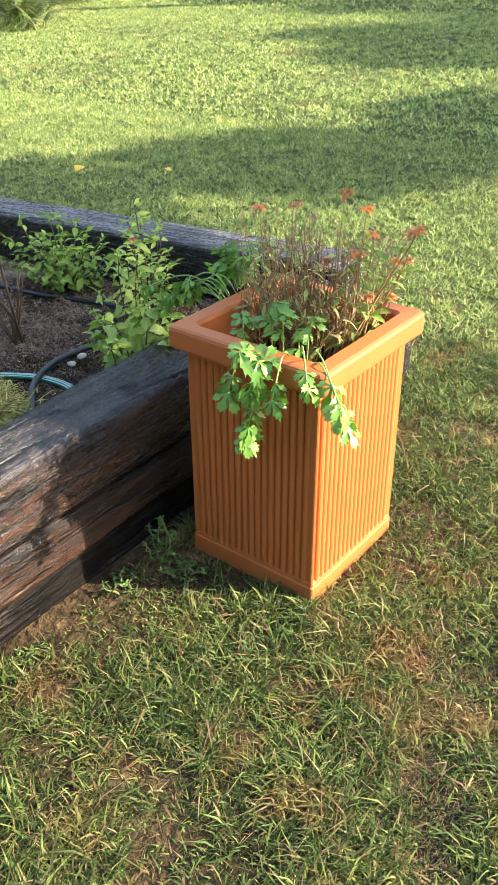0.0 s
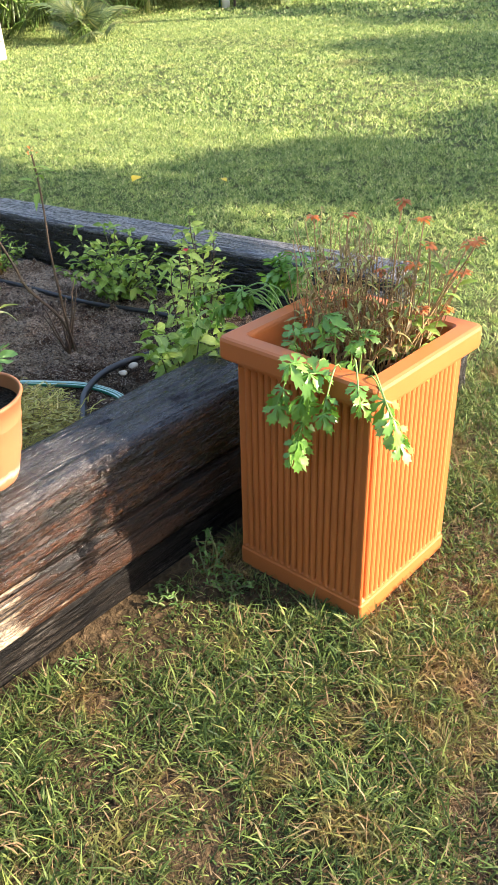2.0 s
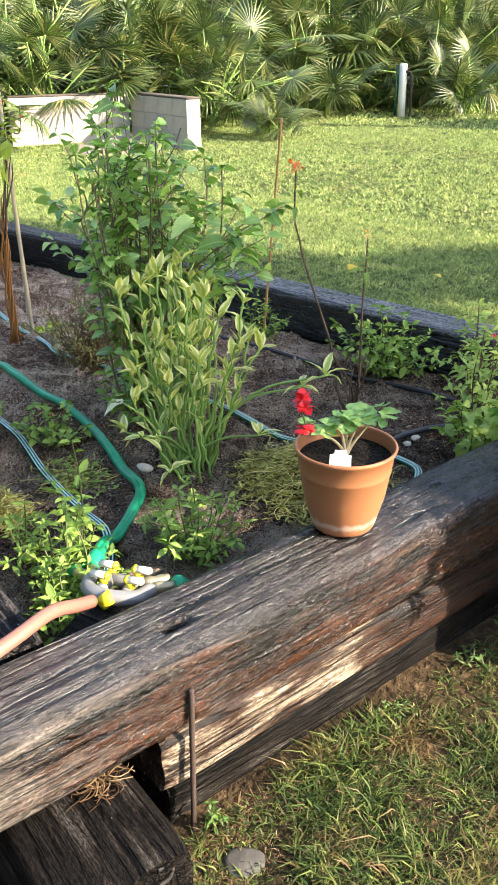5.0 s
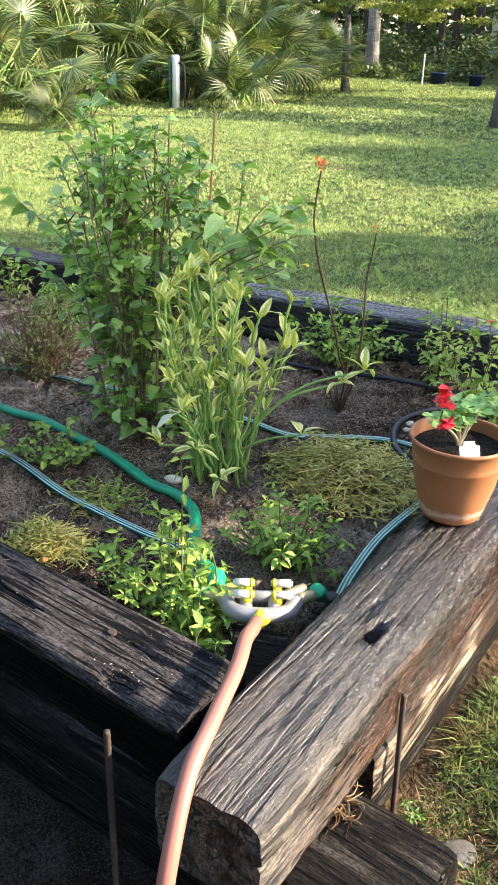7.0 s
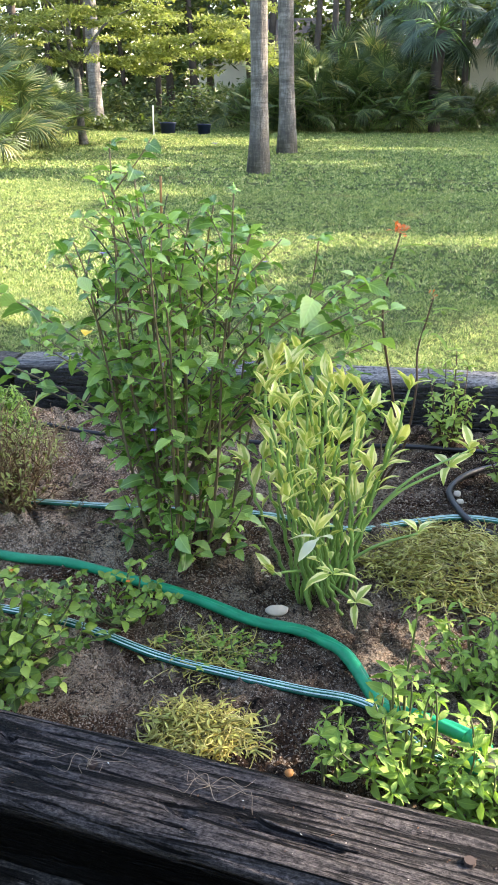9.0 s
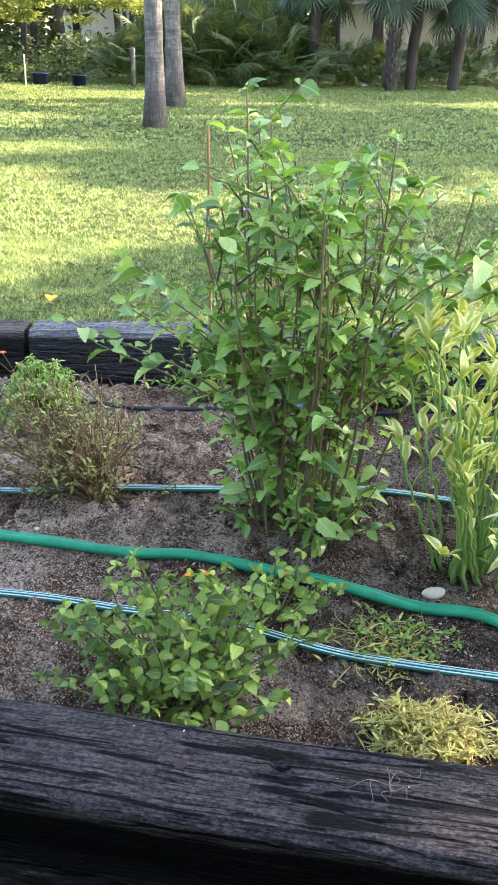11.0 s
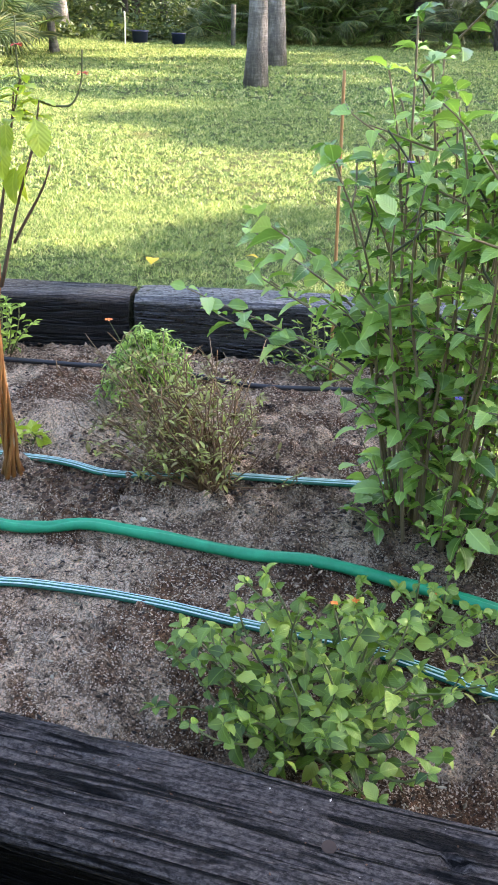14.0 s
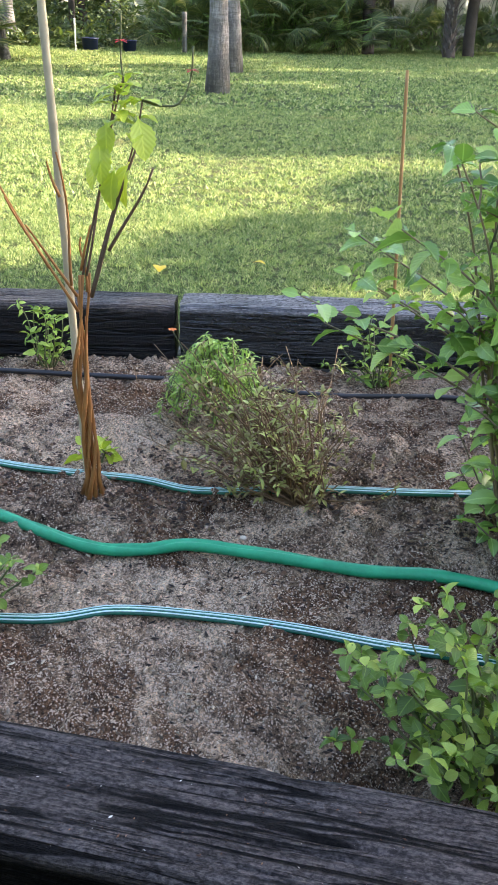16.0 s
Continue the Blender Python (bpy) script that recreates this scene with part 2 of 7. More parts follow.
def tie_material(name, dark, brown, pale, wet=(0.3, 0.55), bare_at=(0.5, 0.5), brown_amount=0.5, gloss=0.35, fade=(0.0, 1.3), top=None, crackle=0.6, edge=None):
    """Old railway sleeper: grain along x, dark preservative, pale weathered streaks. bare_at: how bare it is at the two ends of fade."""
    m, n, l, p = material(name)
    drift = noise_node(n, l, mapped(n, l, (2.5, 7.0, 7.0)), 1.0, 1.0, 0.5)

    def grain_at(x, yz, amount=0.014):
        """Grain coordinates: stretched along the sleeper and gently wavy."""
        shift = n.new("ShaderNodeVectorMath")
        shift.operation = "MULTIPLY_ADD"
        l.new(drift.outputs["Color"], shift.inputs[0])
        shift.inputs[1].default_value = (0.0, amount, amount)
        l.new(mapped(n, l), shift.inputs[2])
        m2 = n.new("ShaderNodeMapping")
        m2.inputs["Scale"].default_value = (x, yz, yz)
        l.new(shift.outputs[0], m2.inputs["Vector"])
        return m2.outputs[0]

    grain = noise_node(n, l, grain_at(17.0, 270, 0.010), 1.0, 4.0, 0.65)
    streak = noise_node(n, l, grain_at(2.6, 55), 1.3, 6.0, 0.75)
    broad = noise_node(n, l, mapped(n, l, (2.2, 6, 6)), 1.7, 5.0, 0.6, 0.5)
    pits = noise_node(n, l, mapped(n, l, (60, 190, 190)), 1.0, 3.0, 0.6)
    speck = noise_node(n, l, mapped(n, l, (1, 1, 1)), 210.0, 2.0)
    rugged = noise_node(n, l, grain_at(130, 210), 1.0, 4.0, 0.7)
    r = ramp(n, [(0.62 - 0.3 * brown_amount, dark), (0.75 - 0.3 * brown_amount, brown)])
    l.new(mix(n, l, broad.outputs[0], streak.outputs[0], 0.5), r.inputs[0])
    sep = n.new("ShaderNodeSeparateXYZ")
    l.new(mapped(n, l), sep.inputs[0])
    run = n.new("ShaderNodeMapRange")
    run.inputs[1].default_value, run.inputs[2].default_value = fade
    run.inputs[3].default_value, run.inputs[4].default_value = bare_at[0] - 0.5, bare_at[1] - 0.5
    l.new(sep.outputs[0], run.inputs[0])
    add = n.new("ShaderNodeMath")
    add.operation = "ADD"
    l.new(mix(n, l, broad.outputs[0], streak.outputs[0], 0.35), add.inputs[0])
    l.new(run.outputs[0], add.inputs[1])
    worn = add.outputs[0]
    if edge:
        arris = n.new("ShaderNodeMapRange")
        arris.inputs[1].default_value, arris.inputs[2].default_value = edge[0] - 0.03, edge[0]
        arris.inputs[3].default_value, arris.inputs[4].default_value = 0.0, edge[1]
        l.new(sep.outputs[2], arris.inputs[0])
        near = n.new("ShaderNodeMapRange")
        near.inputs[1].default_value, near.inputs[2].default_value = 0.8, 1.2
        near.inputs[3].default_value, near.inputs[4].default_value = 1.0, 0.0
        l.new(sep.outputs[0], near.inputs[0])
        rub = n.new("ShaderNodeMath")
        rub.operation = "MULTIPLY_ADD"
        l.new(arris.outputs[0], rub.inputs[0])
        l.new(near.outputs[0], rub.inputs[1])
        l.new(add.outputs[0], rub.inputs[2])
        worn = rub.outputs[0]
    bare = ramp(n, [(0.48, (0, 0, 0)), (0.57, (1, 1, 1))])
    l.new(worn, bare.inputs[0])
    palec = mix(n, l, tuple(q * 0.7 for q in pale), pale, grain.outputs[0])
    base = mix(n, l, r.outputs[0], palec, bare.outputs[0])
    # top: separate top colour by height, also carrying painted side shade and top sheen
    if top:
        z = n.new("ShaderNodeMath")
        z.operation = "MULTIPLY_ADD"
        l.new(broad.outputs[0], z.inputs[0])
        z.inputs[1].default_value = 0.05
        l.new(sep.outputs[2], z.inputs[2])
        top_tone = ramp(n, [(top[0] + 0.025, (0, 0, 0)), (top[0] + 0.036, (0.9, 0.9, 0.9))])
        l.new(z.outputs[0], top_tone.inputs[0])
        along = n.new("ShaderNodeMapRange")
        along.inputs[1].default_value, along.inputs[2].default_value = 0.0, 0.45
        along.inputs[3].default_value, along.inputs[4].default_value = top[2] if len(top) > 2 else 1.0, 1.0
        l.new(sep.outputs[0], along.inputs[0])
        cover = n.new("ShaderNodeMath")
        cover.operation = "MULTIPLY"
        l.new(top_tone.outputs[0], cover.inputs[0])
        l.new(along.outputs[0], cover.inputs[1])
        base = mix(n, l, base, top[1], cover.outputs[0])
    fibre = ramp(n, [(0.38, (0.18, 0.17, 0.16)), (0.47, (0.75, 0.74, 0.73)), (0.60, (1.6, 1.58, 1.55))])
    l.new(grain.outputs[0], fibre.inputs[0])
    base = mix(n, l, base, fibre.outputs[0], 0.95 - 1.1 * crackle, "MULTIPLY")
    chips = ramp(n, [(0.40, (0.25, 0.24, 0.23)), (0.5, (0.95, 0.95, 0.95)), (0.60, (1.8, 1.75, 1.7))])
    l.new(rugged.outputs[0], chips.inputs[0])
    base = mix(n, l, base, chips.outputs[0], 0.75, "MULTIPLY")
    def crack_lines(x, yz, gap, turn=0.0):
        """Thin dark tapering lines along the grain."""
        level, apart = noise_node(n, l, grain_at(x, yz, 0.008), 1.0, 1.0, 0.4), n.new("ShaderNodeMath")
        apart.operation = "SUBTRACT"
        l.new(level.outputs[0], apart.inputs[0])
        apart.inputs[1].default_value = 0.5 + turn
        away = n.new("ShaderNodeMath")
        away.operation = "ABSOLUTE"
        l.new(apart.outputs[0], away.inputs[0])
        line = ramp(n, [(0.0, (0.02, 0.02, 0.02)), (gap * 0.55, (0.06, 0.06, 0.06)), (gap, (1, 1, 1))])
        l.new(away.outputs[0], line.inputs[0])
        return line.outputs[0]

    def patchy(scale, low, high):
        there = noise_node(n, l, mapped(n, l, scale), 1.0, 3.0)
        where = ramp(n, [(low, (0.0, 0.0, 0.0)), (high, (1.0, 1.0, 1.0))])
        l.new(there.outputs[0], where.inputs[0])
        return where.outputs[0]

    wide_cracks = mix(n, l, (1.0, 1.0, 1.0), crack_lines(2.2, 46, 0.055), patchy((4, 30, 30), 0.42, 0.50))
    hair_cracks = mix(n, l, (1.0, 1.0, 1.0), crack_lines(6.0, 105, 0.050, 0.03), patchy((9, 40, 40), 0.44, 0.54))
    cracks = mix(n, l, wide_cracks, hair_cracks, 0.35 + crackle, "MULTIPLY")
    base = mix(n, l, base, cracks, 0.95, "MULTIPLY")
    dots = ramp(n, [(0.745, (0, 0, 0)), (0.775, (1, 1, 1))])
    l.new(speck.outputs[0], dots.inputs[0])
    base = mix(n, l, base, (0.3, 0.28, 0.25), dots.outputs[0])
    l.new(base, p.inputs["Base Color"])
    rr = ramp(n, [(0.35, (wet[0],) * 3), (0.65, (wet[1],) * 3)])
    l.new(pits.outputs[0], rr.inputs[0])
    rough = mix(n, l, rr.outputs[0], (0.85, 0.85, 0.85), bare.outputs[0])
    if top:
        rough = mix(n, l, rough, rr.outputs[0], cover.outputs[0])
    l.new(rough, p.inputs["Roughness"])
    p.inputs["Specular IOR Level"].default_value = gloss
    relief = mix(n, l, mix(n, l, mix(n, l, grain.outputs[0], pits.outputs[0], 0.25), rugged.outputs[0], 0.5), cracks, 0.35)
    bump(n, l, p, relief, 1.0, 0.010)
    return m


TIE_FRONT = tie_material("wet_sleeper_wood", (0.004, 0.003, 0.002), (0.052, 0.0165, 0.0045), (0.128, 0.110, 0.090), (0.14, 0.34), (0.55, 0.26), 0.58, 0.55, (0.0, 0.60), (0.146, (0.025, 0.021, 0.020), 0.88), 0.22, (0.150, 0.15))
# pale weathering near; the darkened far end also paints in the planter's shadow
TIE_LOW = tie_material("weathered_sleeper_wood", (0.008, 0.006, 0.005), (0.040, 0.016, 0.007), (0.42, 0.335, 0.24), (0.22, 0.55), (0.475, 0.27), 0.7, 0.35, (0.45, 0.8), None, 0.25)
TIE_OLD = tie_material("old_sleeper_wood", (0.007, 0.006, 0.005), (0.026, 0.020, 0.015), (0.070, 0.065, 0.058), (0.4, 0.7), (0.45, 0.46), 0.45, 0.12, (0.0, 1.2), None, 0.25)
# near-black sides paint in the shade on the front face below the grey top
TIE_DARK = tie_material("charcoal_shade_sided_wood", (0.002, 0.002, 0.002), (0.004, 0.0035, 0.003), (0.02, 0.018, 0.018), (0.45, 0.7), (0.40, 0.38), 0.6, 0.10, (0.0, 1.3), (0.130, (0.058, 0.052, 0.050)), 0.40)
# light grey top colour includes painted sky sheen, over dark sides
TIE_BACK = tie_material("sheen_topped_sleeper_wood", (0.005, 0.005, 0.005), (0.012, 0.011, 0.011), (0.05, 0.048, 0.045), (0.20, 0.42), (0.42, 0.40), 0.5, 0.7, (0.0, 1.3), (0.150, (0.15, 0.142, 0.138)), 0.2)
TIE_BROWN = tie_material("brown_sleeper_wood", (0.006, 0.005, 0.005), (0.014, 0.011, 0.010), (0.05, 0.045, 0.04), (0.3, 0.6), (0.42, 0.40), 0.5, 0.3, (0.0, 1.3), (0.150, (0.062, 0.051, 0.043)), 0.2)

# terracotta plastic
def terracotta(name, colour, stain=False):
    m, n, l, p = material(name)
    v = mapped(n, l)
    a, b = noise_node(n, l, v, 7.0), noise_node(n, l, v, 90.0)
    c = mix(n, l, tuple(x * 0.82 for x in colour), tuple(min(1, x * 1.12) for x in colour), a.outputs[0])
    c = mix(n, l, c, tuple(x * 0.7 for x in colour), mix(n, l, (0, 0, 0), (0.35, 0.35, 0.35), b.outputs[0]))
    if stain:
        sep = n.new("ShaderNodeSeparateXYZ")
        l.new(v, sep.inputs[0])
        wob = noise_node(n, l, v, 30.0, 4.0)
        z = n.new("ShaderNodeMath")
        z.operation = "MULTIPLY_ADD"
        l.new(wob.outputs[0], z.inputs[0])
        z.inputs[1].default_value = -0.03
        l.new(sep.outputs[2], z.inputs[2])
        lime = ramp(n, [(0.001, (0.0, 0, 0)), (0.006, (0.75, 0.75, 0.75)), (0.013, (0.6, 0.6, 0.6)), (0.019, (0, 0, 0))])
        l.new(z.outputs[0], lime.inputs[0])
        c = mix(n, l, c, (0.62, 0.47, 0.38), lime.outputs[0])
    l.new(c, p.inputs["Base Color"])
    p.inputs["Roughness"].default_value = 0.55
    bump(n, l, p, b.outputs[0], 0.15, 0.0008)
    return m


PLANTER = terracotta("terracotta_planter", (0.46, 0.132, 0.030))
POT = terracotta("terracotta_pot", (0.37, 0.15, 0.063), True)


def soil_material(name, dark, mid, light, brown, grain):
    """Damp soil: dark clods, brown mulch, sand, and pale single grains."""
    m, n, l, p = material(name)
    v = mapped(n, l)
    big, mid_n, fine = noise_node(n, l, v, 2.2, 4.0, 0.6, 0.4), noise_node(n, l, v, 16.0, 6.0, 0.7), noise_node(n, l, v, 150.0, 5.0, 0.85)
    rot = noise_node(n, l, v, 3.4, 5.0, 0.7, 1.0)
    r = ramp(n, [(0.38, dark), (0.47, mid), (0.59, light)])
    blend = mix(n, l, big.outputs[0], mid_n.outputs[0], 0.55)
    l.new(blend, r.inputs[0])
    mulch = ramp(n, [(0.50, (0, 0, 0)), (0.58, (0.9, 0.9, 0.9))])
    l.new(rot.outputs[0], mulch.inputs[0])
    base = mix(n, l, r.outputs[0], brown, mulch.outputs[0])
    grit = ramp(n, [(0.38, (0.06, 0.055, 0.05)), (0.5, (0.85, 0.85, 0.85)), (0.62, (2.2, 2.1, 1.95))])
    l.new(fine.outputs[0], grit.inputs[0])
    base = mix(n, l, base, grit.outputs[0], 0.9, "MULTIPLY")
    cell = n.new("ShaderNodeTexVoronoi")
    cell.inputs["Scale"].default_value = 420.0
    l.new(v, cell.inputs["Vector"])
    pick = n.new("ShaderNodeSeparateColor")
    l.new(cell.outputs["Color"], pick.inputs[0])
    sand = n.new("ShaderNodeMath")
    sand.operation = "MULTIPLY_ADD"
    l.new(blend, sand.inputs[0])
    sand.inputs[1].default_value = 0.9
    l.new(pick.outputs[0], sand.inputs[2])
    step = n.new("ShaderNodeMapRange")
    step.inputs[1].default_value, step.inputs[2].default_value = 1.25, 1.34
    l.new(sand.outputs[0], step.inputs[0])
    base = mix(n, l, base, grain, step.outputs[0])
    l.new(base, p.inputs["Base Color"])
    p.inputs["Roughness"].default_value = 0.85
    p.inputs["Specular IOR Level"].default_value = 0.08
    bump(n, l, p, mix(n, l, mid_n.outputs[0], fine.outputs[0], 0.4), 1.0, 0.035)
    return m


def damp(m, low, high):
    """Soil still dark from watering towards the corner of the bed, with a ragged edge."""
    n, l = m.node_tree.nodes, m.node_tree.links
    p = n["Principled BSDF"]
    sep = n.new("ShaderNodeSeparateXYZ")
    l.new(mapped(n, l), sep.inputs[0])
    rag = noise_node(n, l, mapped(n, l), 4.0, 6.0, 0.65)
    edge = n.new("ShaderNodeMath")
    edge.operation = "MULTIPLY_ADD"
    l.new(rag.outputs[0], edge.inputs[0])
    edge.inputs[1].default_value = 1.6
    l.new(sep.outputs[0], edge.inputs[2])
    wet = n.new("ShaderNodeMapRange")
    wet.inputs[1].default_value, wet.inputs[2].default_value = low, high
    l.new(edge.outputs[0], wet.inputs[0])
    old = p.inputs["Base Color"].links[0].from_socket
    l.new(mix(n, l, old, mix(n, l, old, (0.46, 0.48, 0.50), 1.0, "MULTIPLY"), wet.outputs[0]), p.inputs["Base Color"])


SOIL = soil_material("damp_sandy_soil", (0.030, 0.020, 0.014), (0.27, 0.182, 0.122), (0.66, 0.485, 0.335), (0.15, 0.080, 0.044), (0.80, 0.64, 0.48))
damp(SOIL, -0.78, -0.05)
POTSOIL = soil_material("potting_soil", (0.010, 0.008, 0.007), (0.022, 0.018, 0.014), (0.05, 0.042, 0.034), (0.025, 0.016, 0.010), (0.07, 0.062, 0.052))


def lawn_material():
    m, n, l, p = material("lawn_ground")
    v = mapped(n, l)
    big, mid_n, fine = noise_node(n, l, v, 0.55, 4.0), noise_node(n, l, v, 5.0, 6.0, 0.7), noise_node(n, l, v, 60.0, 4.0)
    r = ramp(n, [(0.3, (0.040, 0.055, 0.018)), (0.5, (0.075, 0.098, 0.032)), (0.68, (0.12, 0.11, 0.05))])
    l.new(mix(n, l, big.outputs[0], mid_n.outputs[0], 0.6), r.inputs[0])
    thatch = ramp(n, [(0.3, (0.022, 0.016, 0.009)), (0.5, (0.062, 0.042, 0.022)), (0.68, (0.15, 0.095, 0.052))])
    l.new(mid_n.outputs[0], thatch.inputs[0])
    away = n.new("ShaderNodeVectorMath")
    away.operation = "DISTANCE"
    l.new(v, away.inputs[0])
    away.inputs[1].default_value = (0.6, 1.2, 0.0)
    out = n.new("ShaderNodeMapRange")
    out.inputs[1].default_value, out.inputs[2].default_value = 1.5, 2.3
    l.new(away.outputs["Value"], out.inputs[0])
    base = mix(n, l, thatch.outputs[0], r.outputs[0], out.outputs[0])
    g = ramp(n, [(0.35, (0.35, 0.35, 0.35)), (0.7, (1.5, 1.5, 1.4))])
    l.new(fine.outputs[0], g.inputs[0])
    l.new(mix(n, l, base, g.outputs[0], 0.8, "MULTIPLY"), p.inputs["Base Color"])
    p.inputs["Roughness"].default_value = 0.9
    p.inputs["Specular IOR Level"].default_value = 0.1
    bump(n, l, p, fine.outputs[0], 0.8, 0.02)
    return m


LAWN = lawn_material()


def grass_material(name, stops, through_light, dry=None):
    m, n, l, p = material(name)
    r = ramp(n, stops)
    l.new(n.new("ShaderNodeNewGeometry").outputs["Random Per Island"], r.inputs[0])
    patch = noise_node(n, l, mapped(n, l), 4.0, 7.0, 0.75)
    tone = ramp(n, [(0.36, (0.6, 0.7, 0.62)), (0.5, (1, 1, 1)), (0.64, (1.35, 1.28, 1.15))])
    l.new(patch.outputs[0], tone.inputs[0])
    c = mix(n, l, r.outputs[0], tone.outputs[0], 0.8, "MULTIPLY")
    if dry:
        withered = noise_node(n, l, mapped(n, l), dry[0], 5.0, 0.65, 0.4)
        where = ramp(n, [(dry[1], (0, 0, 0)), (dry[2], (0.85, 0.85, 0.85))])
        l.new(withered.outputs[0], where.inputs[0])
        c = mix(n, l, c, dry[3], where.outputs[0])
    l.new(c, p.inputs["Base Color"])
    p.inputs["Roughness"].default_value = 0.5
    p.inputs["Specular IOR Level"].default_value = 0.2
    t = n.new("ShaderNodeBsdfTranslucent")
    l.new(c, t.inputs[0])
    s = n.new("ShaderNodeMixShader")
    s.inputs[0].default_value = through_light
    l.new(p.outputs[0], s.inputs[1])
    l.new(t.outputs[0], s.inputs[2])
    l.new(s.outputs[0], n["Material Output"].inputs[0])
    return m


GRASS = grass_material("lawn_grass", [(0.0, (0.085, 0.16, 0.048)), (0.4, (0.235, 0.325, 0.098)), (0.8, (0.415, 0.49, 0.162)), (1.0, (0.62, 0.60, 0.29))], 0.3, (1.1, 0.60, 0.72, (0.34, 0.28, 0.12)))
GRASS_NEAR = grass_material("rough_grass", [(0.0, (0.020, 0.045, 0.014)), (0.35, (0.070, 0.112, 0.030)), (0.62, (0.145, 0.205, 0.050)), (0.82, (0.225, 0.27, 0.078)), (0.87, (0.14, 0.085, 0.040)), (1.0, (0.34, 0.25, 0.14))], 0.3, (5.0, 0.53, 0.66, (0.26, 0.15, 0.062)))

BUSH_LEAF = leaf_material("porterweed_leaf", (0.085, 0.20, 0.036), (0.37, 0.60, 0.14), (0.62, 0.79, 0.25), 0.27, 0.38)
BUSH_FOLIAGE = leaf_material("porterweed_foliage", (0.085, 0.20, 0.036), (0.38, 0.61, 0.14), (0.62, 0.79, 0.25), 0.27, 0.38, island=True)
VAR_LEAF = leaf_material("variegated_leaf", (0.30, 0.44, 0.08), (0.58, 0.64, 0.14), (0.84, 0.78, 0.26), 0.4, margin=(0.94, 0.88, 0.42), veins=False)
MINT_LEAF = leaf_material("lantana_leaf", (0.055, 0.12, 0.016), (0.23, 0.37, 0.052), (0.58, 0.70, 0.14), 0.42)
SALVIA_LEAF = leaf_material("salvia_leaf", (0.085, 0.17, 0.026), (0.28, 0.43, 0.070), (0.48, 0.60, 0.13), 0.72)
# yellower salvia leaf, lightened in colour for the brighter light by the planter
HERB_LEAF = leaf_material("lit_herb_leaf", (0.13, 0.22, 0.04), (0.38, 0.52, 0.11), (0.62, 0.70, 0.20), 0.6)
SALVIA_FOLIAGE = leaf_material("salvia_foliage", (0.085, 0.17, 0.026), (0.28, 0.43, 0.070), (0.48, 0.60, 0.13), 0.72, island=True)
PARSLEY_LEAF = leaf_material("parsley_leaf", (0.09, 0.22, 0.035), (0.18, 0.38, 0.065), (0.30, 0.50, 0.12), 0.4, veins=False)
GERANIUM_LEAF = leaf_material("geranium_leaf", (0.15, 0.33, 0.07), (0.26, 0.46, 0.12), (0.36, 0.55, 0.18), 0.45, veins=False)
YELLOW_LEAF = leaf_material("yellow_leaf", (0.75, 0.5, 0.02), (0.8, 0.55, 0.03), None, 0.5, 0.3, veins=False)
LIME_LEAF = leaf_material("sapling_leaf", (0.38, 0.50, 0.05), (0.52, 0.62, 0.07), (0.62, 0.66, 0.09), 0.4)
STEM = plain("green_stem", (0.12, 0.14, 0.05), 0.6, 0, 0.4, 40)
STEM_BROWN = plain("brown_stem", (0.12, 0.075, 0.045), 0.7, 0, 0.4, 40)
STEM_VAR = plain("pale_green_stem", (0.22, 0.37, 0.085), 0.5, 0, 0.3, 40)
STEM_RUST = plain("rust_brown_stem", (0.33, 0.135, 0.030), 0.7, 0, 0.5, 40)
STRAW = grass_material("wilted_stalk", [(0.0, (0.10, 0.075, 0.022)), (0.3, (0.40, 0.325, 0.078)), (0.7, (0.62, 0.53, 0.145)), (1.0, (0.74, 0.65, 0.31))], 0.1)
RED = plain("red_petal", (0.72, 0.02, 0.025), 0.5, 0, 0.2, 60, 0)
ORANGE = plain("orange_petal", (0.75, 0.17, 0.02), 0.55, 0, 0.4, 60, 0)
RUST = plain("faded_orange_petal", (0.48, 0.13, 0.03), 0.7, 0, 0.5, 60, 0)
PURPLE = plain("violet_petal", (0.24, 0.18, 0.55), 0.6, 0, 0.2, 60, 0)
HOSE_GREEN = plain("green_hose", (0.001, 0.27, 0.125), 0.36, 0, 0.3, 160, 0.5, 0.0015, 0.32)
HOSE_TEAL = plain("teal_hose", (0.004, 0.085, 0.052), 0.24, 0, 0.2, 60, 0.1)
HOSE_LOOP = plain("sea_green_hose", (0.004, 0.125, 0.066), 0.28, 0, 0.2, 60, 0.1)
# stripe paleness is partly painted sky glare on the wet hose
HOSE_STRIPE = plain("sky_glare_hose_stripe", (0.42, 0.62, 0.57), 0.28, 0, 0.2, 60, 0.1)
HOSE_BLACK = plain("black_hose", (0.02, 0.02, 0.022), 0.45, 0, 0.3, 60, 0.1)
HOSE_PINK = plain("salmon_hose", (0.30, 0.115, 0.08), 0.5, 0, 0.2, 40, 0.1)
METAL = plain("dull_zinc", (0.27, 0.265, 0.25), 0.5, 0.3, 0.45, 50)
BRASS = plain("worn_brass", (0.42, 0.36, 0.22), 0.45, 0.7, 0.25, 60)
CREAM = plain("cream_plastic", (0.72, 0.70, 0.55), 0.45, 0, 0.08, 40)
YELLOW = plain("yellow_plastic", (0.80, 0.66, 0.03), 0.45, 0, 0.1, 40)
IRON = plain("black_iron", (0.022, 0.019, 0.017), 0.8, 0.1, 0.4, 90, 0.5)
RUSTY = plain("rusty_iron", (0.05, 0.032, 0.024), 0.85, 0.1, 0.5, 90, 0.6)
CONCRETE = plain("concrete_block", (0.42, 0.385, 0.32), 0.9, 0, 0.5, 4, 0.6, 0.006)
